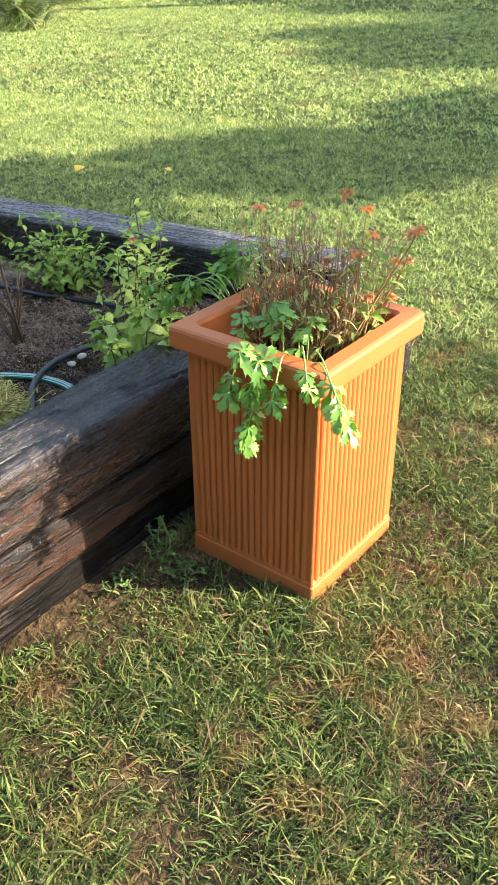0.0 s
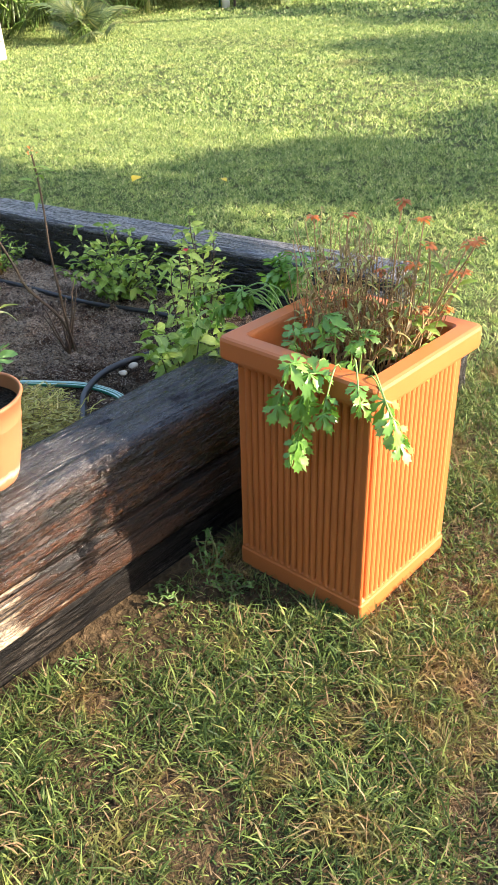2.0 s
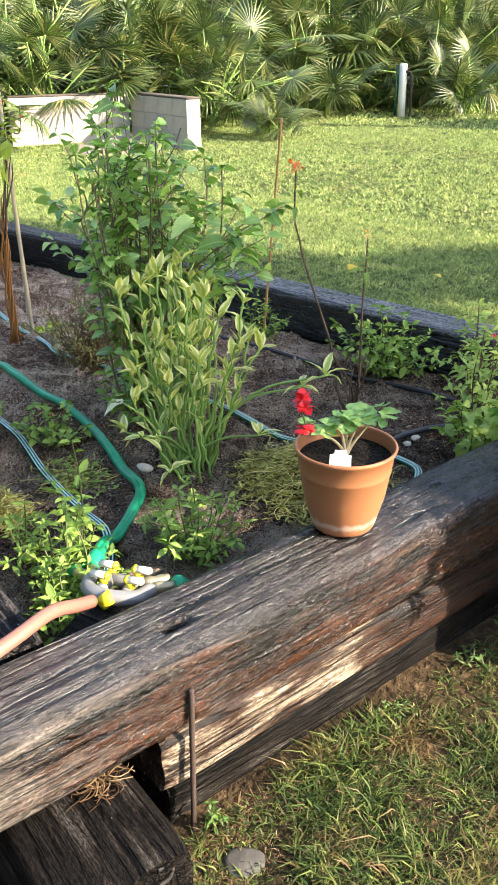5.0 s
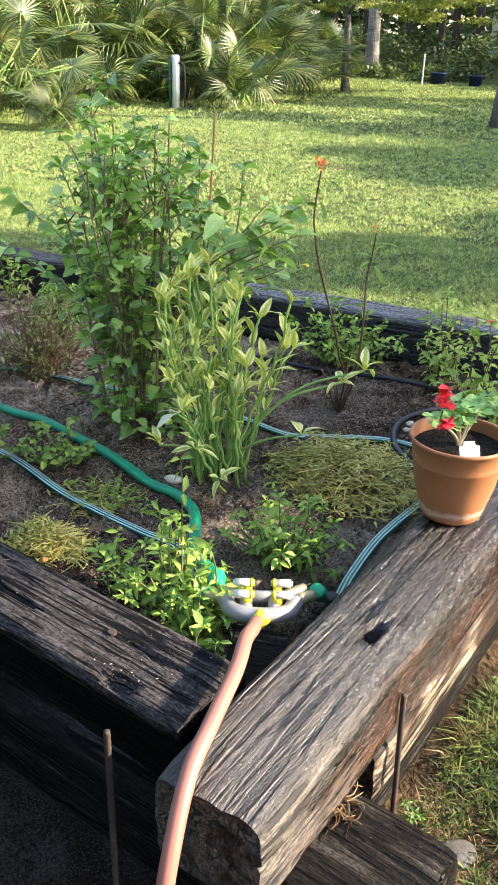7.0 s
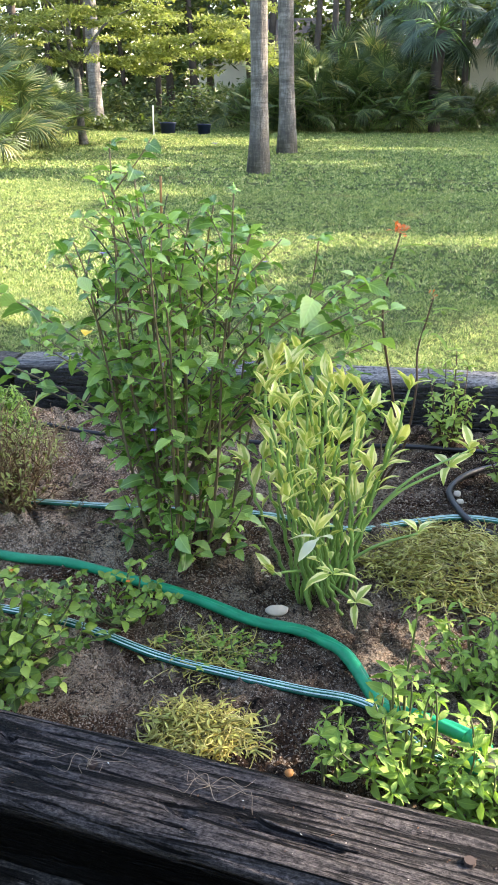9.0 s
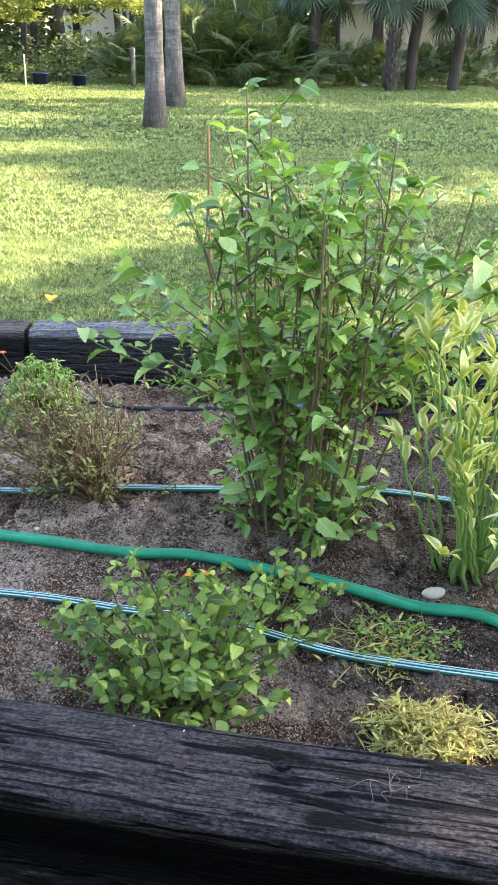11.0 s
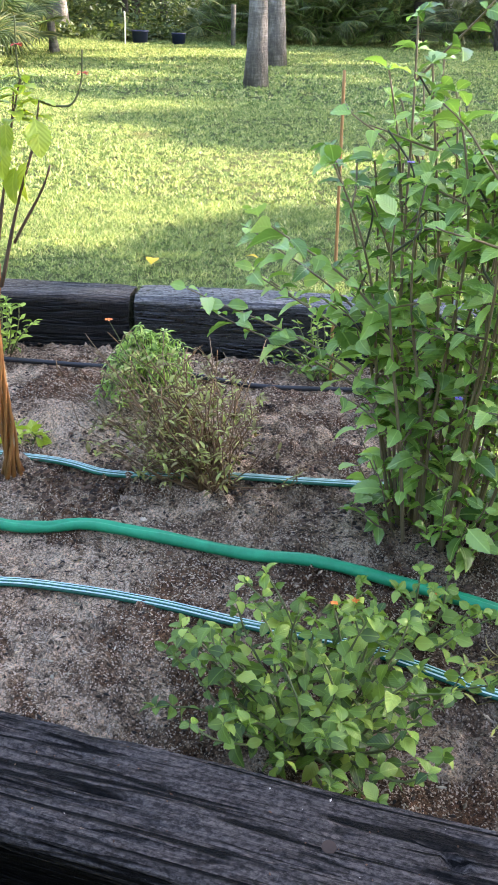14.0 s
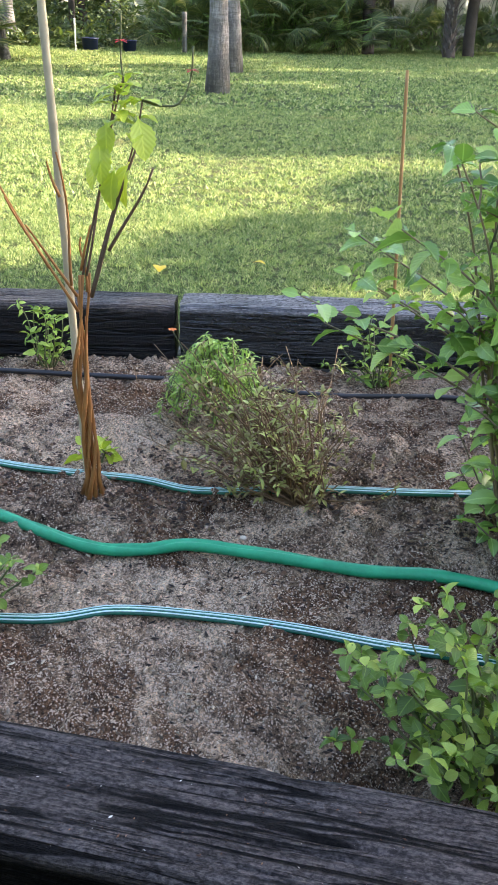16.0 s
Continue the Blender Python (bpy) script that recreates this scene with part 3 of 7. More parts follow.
CONCRETE_TOP = plain("mossy_concrete", (0.10, 0.082, 0.062), 0.9, 0, 0.5, 6, 0.5, 0.004)
WHITE = plain("white_plastic", (0.8, 0.8, 0.78), 0.5, 0, 0.06, 20)
STONE_GREY = plain("grey_stone", (0.085, 0.078, 0.066), 0.85, 0, 0.45, 40, 0.6, 0.004)


def bark_material(name, dark, mid, pale):
    """Grey bark: upright fissures, level scars and pale lichen blotches."""
    m, n, l, p = material(name)
    rings, split = noise_node(n, l, mapped(n, l, (2, 2, 13)), 1.0, 5.0, 0.7, 0.6), noise_node(n, l, mapped(n, l, (26, 26, 4)), 1.0, 5.0, 0.7)
    blot = noise_node(n, l, mapped(n, l, (1, 1, 1)), 3.2, 5.0, 0.65)
    r = ramp(n, [(0.34, dark), (0.5, mid), (0.64, pale)])
    l.new(mix(n, l, mix(n, l, rings.outputs[0], split.outputs[0], 0.45), blot.outputs[0], 0.4), r.inputs[0])
    l.new(r.outputs[0], p.inputs["Base Color"])
    p.inputs["Roughness"].default_value = 0.9
    bump(n, l, p, mix(n, l, split.outputs[0], rings.outputs[0], 0.4), 1.0, 0.05)
    return m


BARK = bark_material("grey_bark", (0.042, 0.037, 0.031), (0.145, 0.130, 0.110), (0.36, 0.335, 0.295))
BARK_DARK = plain("dark_bark", (0.08, 0.062, 0.05), 0.9, 0, 0.5, 9, 0.9, 0.03)
BAMBOO = plain("bamboo", (0.46, 0.39, 0.25), 0.5, 0, 0.25, 20)
CANE = plain("brown_cane", (0.33, 0.17, 0.05), 0.55, 0, 0.3, 20)
BLUE = plain("blue_plastic", (0.010, 0.020, 0.065), 0.5, 0, 0.2, 10)
STONE = plain("pale_stone", (0.64, 0.53, 0.40), 0.8, 0, 0.25, 60, 0.5, 0.003)
PALM_LEAF = leaf_material("palmetto_frond", (0.045, 0.08, 0.022), (0.13, 0.18, 0.05), (0.36, 0.33, 0.13), 0.4, 0.25, island=True, veins=False)
CABBAGE_LEAF = leaf_material("cabbage_palm_frond", (0.035, 0.065, 0.03), (0.08, 0.13, 0.06), (0.15, 0.20, 0.10), 0.42, 0.2, island=True, veins=False)
WOODS_LEAF = leaf_material("woods_leaf", (0.04, 0.07, 0.02), (0.12, 0.165, 0.04), (0.28, 0.29, 0.08), 0.5, 0.35, island=True, veins=False)
GOLD_LEAF = leaf_material("feathery_leaf", (0.20, 0.24, 0.06), (0.34, 0.37, 0.11), (0.50, 0.49, 0.19), 0.5, 0.5, island=True, veins=False)
CREAM_LEAF = leaf_material("cream_leaf", (0.7, 0.7, 0.45), (0.78, 0.78, 0.55), None, 0.45, veins=False)

# ---- ground ----
def ground_sheet():
    u = np.linspace(-1, 1, 141)
    s = np.sign(u) * (np.abs(u) * 12 + np.abs(u) ** 7 * 700)
    v = [(x - 1, y + 3, 0.012 * noise.noise((x * 0.8, y * 0.8, 0)) if abs(x) < 30 and abs(y) < 30 else 0.0) for y in s for x in s]
    f = [(j * 141 + i, j * 141 + i + 1, (j + 1) * 141 + i + 1, (j + 1) * 141 + i) for j in range(140) for i in range(140)]
    return mesh_of("ground", v, f)


tagged(part("ground", ground_sheet(), LAWN), "lawn ground with thin patches of bare sandy soil", "ground", kind="structure")


def in_bed(x, y):
    return (x < 0.03) & (y > 0.36) & (y < 2.36 + 0.13 * (x + 1)) & (x > -4.2)


def blades(name, x, y, z, h, w, lean, mat, label, bent=True):
    """Grass blades with roots at x, y, z: bent ones widest at the knee, others a plain spike."""
    n = len(x)
    a, b = nrg.uniform(0, 2 * np.pi, n), nrg.uniform(0, 2 * np.pi, n)
    lx, ly = np.cos(b) * lean * h, np.sin(b) * lean * h
    w = w * (1.35 if bent else 1.5)
    wx, wy = np.cos(a) * w / 2, np.sin(a) * w / 2
    tip = np.stack([x + lx, y + ly, z + h * np.clip(1.0 - lean * 0.25, 0.3, 1)], 1)
    if bent:
        rows = [np.stack([x, y, z], 1), np.stack([x + wx + lx * 0.35, y + wy + ly * 0.35, z + h * 0.55], 1), tip, np.stack([x - wx + lx * 0.35, y - wy + ly * 0.35, z + h * 0.55], 1)]
        faces = np.array([[0, 1, 3], [1, 2, 3]])
    else:
        rows = [np.stack([x - wx, y - wy, z], 1), np.stack([x + wx, y + wy, z], 1), tip]
        faces = np.array([[0, 1, 2]])
    v = np.stack(rows, 1).astype(np.float32)
    f = np.arange(n)[:, None, None] * len(rows) + faces
    ob = part(name, mesh_of(name, v.reshape(-1, 3), f.reshape(-1, 3)), mat)
    return tagged(ob, label, "grass", kind="stuff")


def planter_clear(x, y):
    return ~((x > 0.08) & (x < 0.42) & (y > 1.61) & (y < 1.95))


def tussocks(count, x0, x1, y0, y1, per, radius):
    """Roots of grass gathered in tussocks, whose blades spread from the middle outwards."""
    cx, cy = nrg.uniform(x0, x1, count), nrg.uniform(y0, y1, count)
    k = nrg.integers(0, count, int(count * per))
    r, a = radius * np.sqrt(nrg.random(len(k))), nrg.uniform(0, 2 * np.pi, len(k))
    return cx[k] + r * np.cos(a), cy[k] + r * np.sin(a), cx[k], cy[k]


def on_lawn(x, y):
    return (~in_bed(x, y)) & planter_clear(x, y) & (x > 0.015) & (x + 0.35 * y < 2.0)


def field(x, y, scale, seed):
    return np.array([noise.noise((px * scale, py * scale, seed)) for px, py in zip(x, y)])


def near_grass():
    x, y, cx, cy = tussocks(12500, 0.0, 1.6, 0.35, 2.9, 23, 0.021)
    keep = on_lawn(x, y)
    x, y, cx, cy = x[keep], y[keep], cx[keep], cy[keep]
    lush = field(cx, cy, 4.0, 8.2) + 0.7 * field(cx, cy, 11.0, 3.0) + 0.25 * (cx - 0.6)
    keep = nrg.random(len(x)) < np.clip(0.88 + 0.7 * lush, 0.48, 1.0)
    x, y, lush = x[keep], y[keep], lush[keep]
    n = len(x)
    h = nrg.uniform(0.010, 0.030, n) * (1 + 1.0 * nrg.random(n) ** 5) * np.clip(1.0 + lush * 0.8, 0.6, 1.6)
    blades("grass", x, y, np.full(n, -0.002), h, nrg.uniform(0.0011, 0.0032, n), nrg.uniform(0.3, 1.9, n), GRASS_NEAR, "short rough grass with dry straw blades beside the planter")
    x, y = nrg.uniform(0.0, 1.6, 210000), nrg.uniform(0.35, 2.9, 210000)
    keep = on_lawn(x, y)
    x, y = x[keep], y[keep]
    n = len(x)
    blades("straw", x, y, np.full(n, 0.001), nrg.uniform(0.003, 0.009, n), nrg.uniform(0.0008, 0.0020, n), nrg.uniform(2.0, 6.5, n), THATCH, "dry brown straw thatch lying between the grass", False)


THATCH = grass_material("dry_thatch", [(0.0, (0.030, 0.018, 0.011)), (0.5, (0.13, 0.075, 0.036)), (1.0, (0.36, 0.25, 0.14))], 0.1)
near_grass()


def seen_lawn(x, y):
    return (~in_bed(x, y)) & (y > 2.30 + 0.13 * (x + 1)) & (x < 0.5 + 0.08 * y) & (x > -2.3 * y + 0.8)


def far_grass():
    for (x0, x1, y0, y1), tufts, per, radius, high, wide, label in (
            ((-6.5, 0.9, 2.1, 5.2), 52000, 7, 0.013, (0.014, 0.034), (0.0026, 0.0056), "mown green lawn grass behind the raised bed"),
            ((-13.0, -6.4, 2.6, 4.9), 26000, 5, 0.022, (0.016, 0.036), (0.005, 0.010), "mown green lawn grass beside the block wall"),
            ((-13.0, 1.2, 4.8, 11.0), 62000, 5, 0.024, (0.018, 0.040), (0.006, 0.012), "mown green lawn grass in broken sunlight"),
            ((-16.0, 3.0, 10.5, 30.0), 60000, 4, 0.05, (0.022, 0.055), (0.014, 0.030), "mown green lawn grass reaching to the woods")):
        x, y, _, _ = tussocks(tufts, x0, x1, y0, y1, per, radius)
        keep = seen_lawn(x, y)
        x, y = x[keep], y[keep]
        n = len(x)
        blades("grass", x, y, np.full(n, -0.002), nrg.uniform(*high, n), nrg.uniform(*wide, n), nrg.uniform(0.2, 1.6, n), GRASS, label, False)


far_grass()


# ---- strip in front of the dark sleeper, its soil blackened to stand for shade ----
def bare_strip():
    v = [(-6.0 + 6.1 * i / 80, -1.35 + 1.80 * j / 24, 0.020 + 0.008 * noise.noise((i * 0.35, j * 0.35, 9)) + (-0.04 if j in (0, 24) or i in (0, 80) else 0.0)) for j in range(25) for i in range(81)]
    return mesh_of("bare_soil", v, [(j * 81 + i, j * 81 + i + 1, (j + 1) * 81 + i + 1, (j + 1) * 81 + i) for j in range(24) for i in range(80)])


tagged(part("bare_soil", bare_strip(), POTSOIL), "soil strip coloured black for the deep shade along the dark sleeper", "soil", kind="structure")


# ---- raised bed of sleepers ----
def sleeper(length, width, height, seed, taper=1.0, wear=1.0, holes=(), arris=0.02, undercut=0.0):
    """A worn sleeper along +x, its foot at z = 0."""
    rings, per = max(int(length / 0.016), 8), 112
    v = []
    side = [(-0.5 + i / 40, 1) for i in range(40)] + [(0.5, 1 - 2 * i / 26) for i in range(26)]
    side += [(0.5 - i / 20, -1) for i in range(20)] + [(-0.5, -1 + 2 * i / 26) for i in range(26)]
    for r in range(rings + 1):
        x = length * r / rings
        edge = min(x, length - x)
        k = 1 - 0.05 * math.exp(-edge / 0.03)
        wide = width * (1 + (taper - 1) * x / length)
        for a, b in side:
            y, z = a * wide, b * 0.5 * height
            cx, cz = max(abs(y) - (wide / 2 - arris), 0), max(abs(z) - (height / 2 - arris), 0)
            if cx and cz:
                d = math.hypot(cx, cz)
                over = arris / max(d, arris)
                y, z = math.copysign(wide / 2 - arris + cx * over, y), math.copysign(height / 2 - arris + cz * over, z)
            g = noise.noise((x * 4.5 + seed, y * 45, z * 45 + seed)) * 0.0012
            g += noise.noise((x * 22 + seed, y * 120, z * 120)) * 0.0004
            g += noise.noise((x * 3, y * 9 + seed, z * 9)) * 0.003
            c = abs(noise.noise((x * 2.2 + seed * 2, y * 34, z * 34 - seed)))
            if c < 0.08:
                g -= 0.006 * (1 - c / 0.08) * max(0.0, min(1.0, 0.6 + 2 * noise.noise((x * 4, y * 6, seed))))
            s = k + g * wear / max(math.hypot(y, z), 0.03)
            if undercut and y > 0:
                y -= undercut * min(1.0, max(0.0, 0.4 - z / height) / 0.7) * (y / (wide / 2)) ** 3
            drop = 0.0
            if b == 1:
                for hx, hy, hr, hd, *slot in holes:
                    q = math.hypot((x - hx) / (slot[0] if slot else hr * 1.5), (y - hy) / hr)
                    drop += hd * max(0.0, 1 - q ** 4) if q < 1 else -0.003 * math.exp(-(q - 1) * 4)
            v.append((x + (0.005 * noise.noise((y * 30, z * 30, seed)) * math.exp(-edge / 0.02)), y * s, z * s + height / 2 - drop))
    f = [(r * per + i, r * per + (i + 1) % per, (r + 1) * per + (i + 1) % per, (r + 1) * per + i) for r in range(rings) for i in range(per)]
    f = [q[::-1] for q in f]
    for end, flip in ((0, False), (rings, True)):
        ring = list(range(end * per, end * per + per))
        inner = []
        for scale in (0.75, 0.45, 0.12):
            cur = []
            for i in ring:
                x, y, z = v[end * per + (i - end * per) % per] if not inner else v[i]
                yy, zz = v[end * per + (len(cur))][1] * scale, (v[end * per + len(cur)][2] - height / 2) * scale + height / 2
                v.append((v[end * per + len(cur)][0] + 0.004 * noise.noise((yy * 50, zz * 50, seed)) + (0.003 if end == 0 else -0.003), yy, zz))
                cur.append(len(v) - 1)
            last = inner[-1] if inner else list(range(end * per, end * per + per))
            for i in range(per):
                q = (last[i], last[(i + 1) % per], cur[(i + 1) % per], cur[i])
                f.append(q if not flip else q[::-1])
            inner.append(cur)
        v.append((v[inner[-1][0]][0], 0, height / 2))
        tip = len(v) - 1
        for i in range(per):
            q = (inner[-1][i], inner[-1][(i + 1) % per], tip, tip)
            f.append(q[:3] if not flip else q[:3][::-1])
    body = rings * per
    ends = (len(f) - body) // 2
    out = []
    for name, faces in (("sleeper", f[:body]), ("sawn_end", f[body:body + ends]), ("sawn_end", f[body + ends:])):
        used = sorted({k for q in faces for k in q})
        place = {k: n for n, k in enumerate(used)}
        me = bpy.data.meshes.new(name)
        me.from_pydata([v[k] for k in used], [], [tuple(place[k] for k in q) for q in faces])
        me.update()
        out.append(me)
    return out


def lay_sleeper(start, end, width, z0, z1, mat, label, seed, taper=1.0, wear=1.0, holes=(), arris=0.02, undercut=0.0):
    a, b = Vector((*start, z0)), Vector((*end, z0))
    body, near_end, far_end = sleeper((b - a).length, width, z1 - z0, seed, taper, wear, holes, arris, undercut)
    ob = part("railway_sleeper", body, mat, None, "")
    ob.matrix_world = Matrix.Translation(a) @ (b - a).to_track_quat("X", "Z").to_matrix().to_4x4()
    for end in (near_end, far_end):
        part("sawn_end", end, mat, ob, "rough sawn end grain")
    return tagged(ob, label, "railway sleeper", "sleepers of the raised bed")


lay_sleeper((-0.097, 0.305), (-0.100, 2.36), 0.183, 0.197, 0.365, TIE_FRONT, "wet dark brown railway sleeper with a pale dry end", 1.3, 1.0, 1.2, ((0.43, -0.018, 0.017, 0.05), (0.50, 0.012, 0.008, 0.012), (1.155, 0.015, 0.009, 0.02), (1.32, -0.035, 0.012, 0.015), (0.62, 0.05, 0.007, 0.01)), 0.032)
lay_sleeper((-0.096, 0.655), (-0.100, 2.36), 0.172, 0.082, 0.196, TIE_LOW, "weathered pale railway sleeper lying under the top course", 4.1)
lay_sleeper((-0.108, 0.670), (-0.108, 2.36), 0.170, -0.07, 0.081, TIE_OLD, "dark half-buried railway sleeper at the foot of the bed", 7.7)
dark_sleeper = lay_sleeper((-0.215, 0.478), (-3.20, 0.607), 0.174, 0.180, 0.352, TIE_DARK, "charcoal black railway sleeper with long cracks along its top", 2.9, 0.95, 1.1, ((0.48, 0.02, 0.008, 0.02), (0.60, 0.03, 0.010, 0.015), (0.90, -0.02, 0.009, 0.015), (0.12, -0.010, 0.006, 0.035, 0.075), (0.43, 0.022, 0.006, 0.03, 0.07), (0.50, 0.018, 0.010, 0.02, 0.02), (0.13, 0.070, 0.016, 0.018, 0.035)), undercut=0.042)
lay_sleeper((0.155, 0.482), (-3.20, 0.636), 0.226, -0.03, 0.179, TIE_OLD, "rough old railway sleeper with a rounded end jutting out", 9.2, 0.92, 0.9, arris=0.03)
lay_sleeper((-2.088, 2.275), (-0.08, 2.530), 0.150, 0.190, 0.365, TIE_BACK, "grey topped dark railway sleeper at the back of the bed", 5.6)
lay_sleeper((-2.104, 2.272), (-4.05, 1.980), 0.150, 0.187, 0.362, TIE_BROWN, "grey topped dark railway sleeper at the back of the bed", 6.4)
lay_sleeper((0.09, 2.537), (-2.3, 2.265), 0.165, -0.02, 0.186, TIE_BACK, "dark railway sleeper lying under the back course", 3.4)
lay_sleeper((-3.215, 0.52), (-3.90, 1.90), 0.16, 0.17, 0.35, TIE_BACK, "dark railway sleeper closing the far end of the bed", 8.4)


def soil_z(x, y):
    z = 0.205 + 0.024 * noise.noise((x * 2.2, y * 2.2, 0)) + 0.016 * noise.noise((x * 7, y * 7, 1)) + 0.011 * noise.noise((x * 19, y * 19, 2))
    return z + 0.03 * math.exp(-((x + 2.06) ** 2 + (y - 1.36) ** 2) / 0.02) + 0.03 * math.exp(-((x + 1.15) ** 2 + (y - 1.4) ** 2) / 0.05)


def soil_sheet():
    nx, ny = 480, 300
    v = []
    for j in range(ny):
        for i in range(nx):
            s = i / (nx - 1)
            x = -0.16 - 2.5 * s - 1.25 * s ** 4
            y0, y1 = 0.50, 2.31 + 0.13 * (x + 1)
            y = y0 + (y1 - y0) * j / (ny - 1)
            lump = noise.noise((x * 42, y * 42, 5))
            dug = 1 + 1.6 * math.exp(-((y - 1.42) / 0.16) ** 2) * max(0.0, noise.noise((x * 3, y * 3, 4)) + 0.4)
            bend = 0.06 * noise.noise((x * 9, y * 9, 3))
            rut = abs(noise.noise((x * 5.5 + bend * 6, y * 5.5, 12)))
            groove = 0.024 * max(0.0, 1 - rut / 0.075) * max(0.0, min(1.0, 0.5 + 2.2 * noise.noise((x * 3.1, y * 3.1, 17))))
            pit = max(0.0, noise.noise((x * 24, y * 24, 21)) - 0.25) * 0.030
            v.append((x, y, soil_z(x, y) + 0.024 * dug * lump * abs(lump) + 0.007 * noise.noise((x * 80, y * 80, 7)) + 0.003 * noise.noise((x * 170, y * 170, 8)) - groove - pit))
    f = [(j * nx + i, (j + 1) * nx + i, (j + 1) * nx + i + 1, j * nx + i + 1) for j in range(ny - 1) for i in range(nx - 1)]
    inside = [x > -3.215 - 0.496 * (y - 0.52) for x, y, _ in v]
    return mesh_of("soil", v, [q for q in f if all(inside[k] for k in q)])


tagged(part("garden_soil", soil_sheet(), SOIL), "damp dark garden soil with pale sandy patches", "soil", kind="structure")


def crumbs():
    """Bits of mulch, grit and twigs on the soil."""
    v, f = [], []
    for _ in range(30000):
        x, y = rng.uniform(-2.6, -0.22), rng.uniform(0.64, 2.15)
        s = rng.choice((0.0009, 0.0011, 0.0013, 0.0016, 0.002, 0.0026, 0.0036, 0.005))
        z = soil_z(x, y) + s * 0.3
        b = len(v)
        ax, ay = rng.uniform(0, 6.28), rng.uniform(0.8, 2.0)
        for q in ((1, 0, 0), (-1, 0, 0), (0, 1, 0), (0, -1, 0), (0, 0, 0.7), (0, 0, -0.7)):
            px, py = q[0] * s * ay, q[1] * s * 0.6
            v.append((x + px * math.cos(ax) - py * math.sin(ax), y + px * math.sin(ax) + py * math.cos(ax), z + q[2] * s * 0.6))
        f += [(b, b + 2, b + 4), (b + 2, b + 1, b + 4), (b + 1, b + 3, b + 4), (b + 3, b, b + 4)]
    return mesh_of("mulch", v, f)


CRUMB = grass_material("mulch_bits", [(0.0, (0.015, 0.011, 0.009)), (0.5, (0.075, 0.043, 0.026)), (0.8, (0.17, 0.12, 0.08)), (0.93, (0.42, 0.33, 0.23)), (1.0, (0.55, 0.46, 0.35))], 0.02)
tagged(part("mulch", crumbs(), CRUMB, smooth=False), "scattered dark mulch crumbs and pale grit on the soil", "mulch", kind="stuff")


def clods():
    """Lumps of dug brown earth and bark along the rear hose."""
    v, f = [], []
    r = random.Random(15)
    for _ in range(7000):
        x, y = r.gauss(-1.75, 0.38), r.gauss(1.42, 0.10)
        if r.random() < 0.3:
            x, y = r.uniform(-2.5, -0.25), r.uniform(1.55, 2.15)
        if noise.noise((x * 5, y * 5, 6)) < -0.1 or x > -0.25 or x < -2.6:
            continue
        s = r.choice((0.0015, 0.002, 0.003, 0.003, 0.004, 0.005, 0.006))
        z, b, a, k = soil_z(x, y) + s * 0.25, len(v), r.uniform(0, 6.28), r.uniform(0.6, 1.8)
        for q in ((1, 0, 0), (0.2, 0.9, 0.1), (-0.9, 0.3, 0), (-0.4, -0.8, 0.1), (0.6, -0.7, 0), (0.1, 0.1, 0.9), (0.0, 0.0, -0.8)):
            px, py = q[0] * s * k * r.uniform(0.7, 1.3), q[1] * s * r.uniform(0.7, 1.3)
            v.append((x + px * math.cos(a) - py * math.sin(a), y + px * math.sin(a) + py * math.cos(a), z + q[2] * s * r.uniform(0.5, 1.0)))
        f += [(b + i, b + (i + 1) % 5, b + 5) for i in range(5)] + [(b + (i + 1) % 5, b + i, b + 6) for i in range(5)]
    return mesh_of("clod", v, f)


CLOD = grass_material("brown_clods", [(0.0, (0.016, 0.010, 0.007)), (0.5, (0.075, 0.040, 0.023)), (0.85, (0.17, 0.095, 0.054)), (1.0, (0.30, 0.20, 0.125))], 0.02)
tagged(part("clod", clods(), CLOD, smooth=False), "loose dark brown clods of dug earth and bark mulch", "clods", kind="stuff")


# ---- square planter ----
def square_ring(half, off, z, ribs=0.0, count=17, corner=0.007):
    """Points round a square with small rounded corners; ribs: depth of the flutes."""
    pts, h = [], half + off
    for s in range(4):
        a = s * math.pi / 2
        row = [(-h + corner * (1 - math.cos(t)), -h + corner * (1 - math.sin(t))) for t in (0.25, 0.6, 0.97, 1.32)]
        m = 0.016
        for k in range(count):
            for q, dep in ((0.0, 1.0), (0.09, 0.5), (0.24, 0.16), (0.5, 0.0), (0.76, 0.16), (0.91, 0.5)):
                row.append((-h + m + (2 * h - 2 * m) * (k + q) / count, -h + ribs * dep))
        for x, y in row:
            pts.append((x * math.cos(a) - y * math.sin(a), x * math.sin(a) + y * math.cos(a), z))
    return pts


def shell(name, rings):
    n = len(rings[0])
    v = [q for r in rings for q in r]
    f = [(i * n + k, i * n + (k + 1) % n, (i + 1) * n + (k + 1) % n, (i + 1) * n + k) for i in range(len(rings) - 1) for k in range(n)]
    return mesh_of(name, v, f)


planter = thing("planter", (0.2503, 1.7738, -0.006), "tall square terracotta planter with fluted sides and a thick rim", "planter")
planter.rotation_euler = (radians(-2.2), radians(1.1), radians(0.2))
HALF = 0.158
body = [square_ring(HALF, 0.0, 0.0), square_ring(HALF, 0.002, 0.003), square_ring(HALF, 0.002, 0.042), square_ring(HALF, 0.0, 0.046), square_ring(HALF, 0, 0.050), square_ring(HALF, 0, 0.056, 0.0070)]
body += [square_ring(HALF, 0, z, 0.0070) for z in (0.2, 0.35, 0.478)] + [square_ring(HALF, 0, 0.484), square_ring(HALF, 0, 0.505)]
part("body", shell("body", body), PLANTER, planter, "", False)
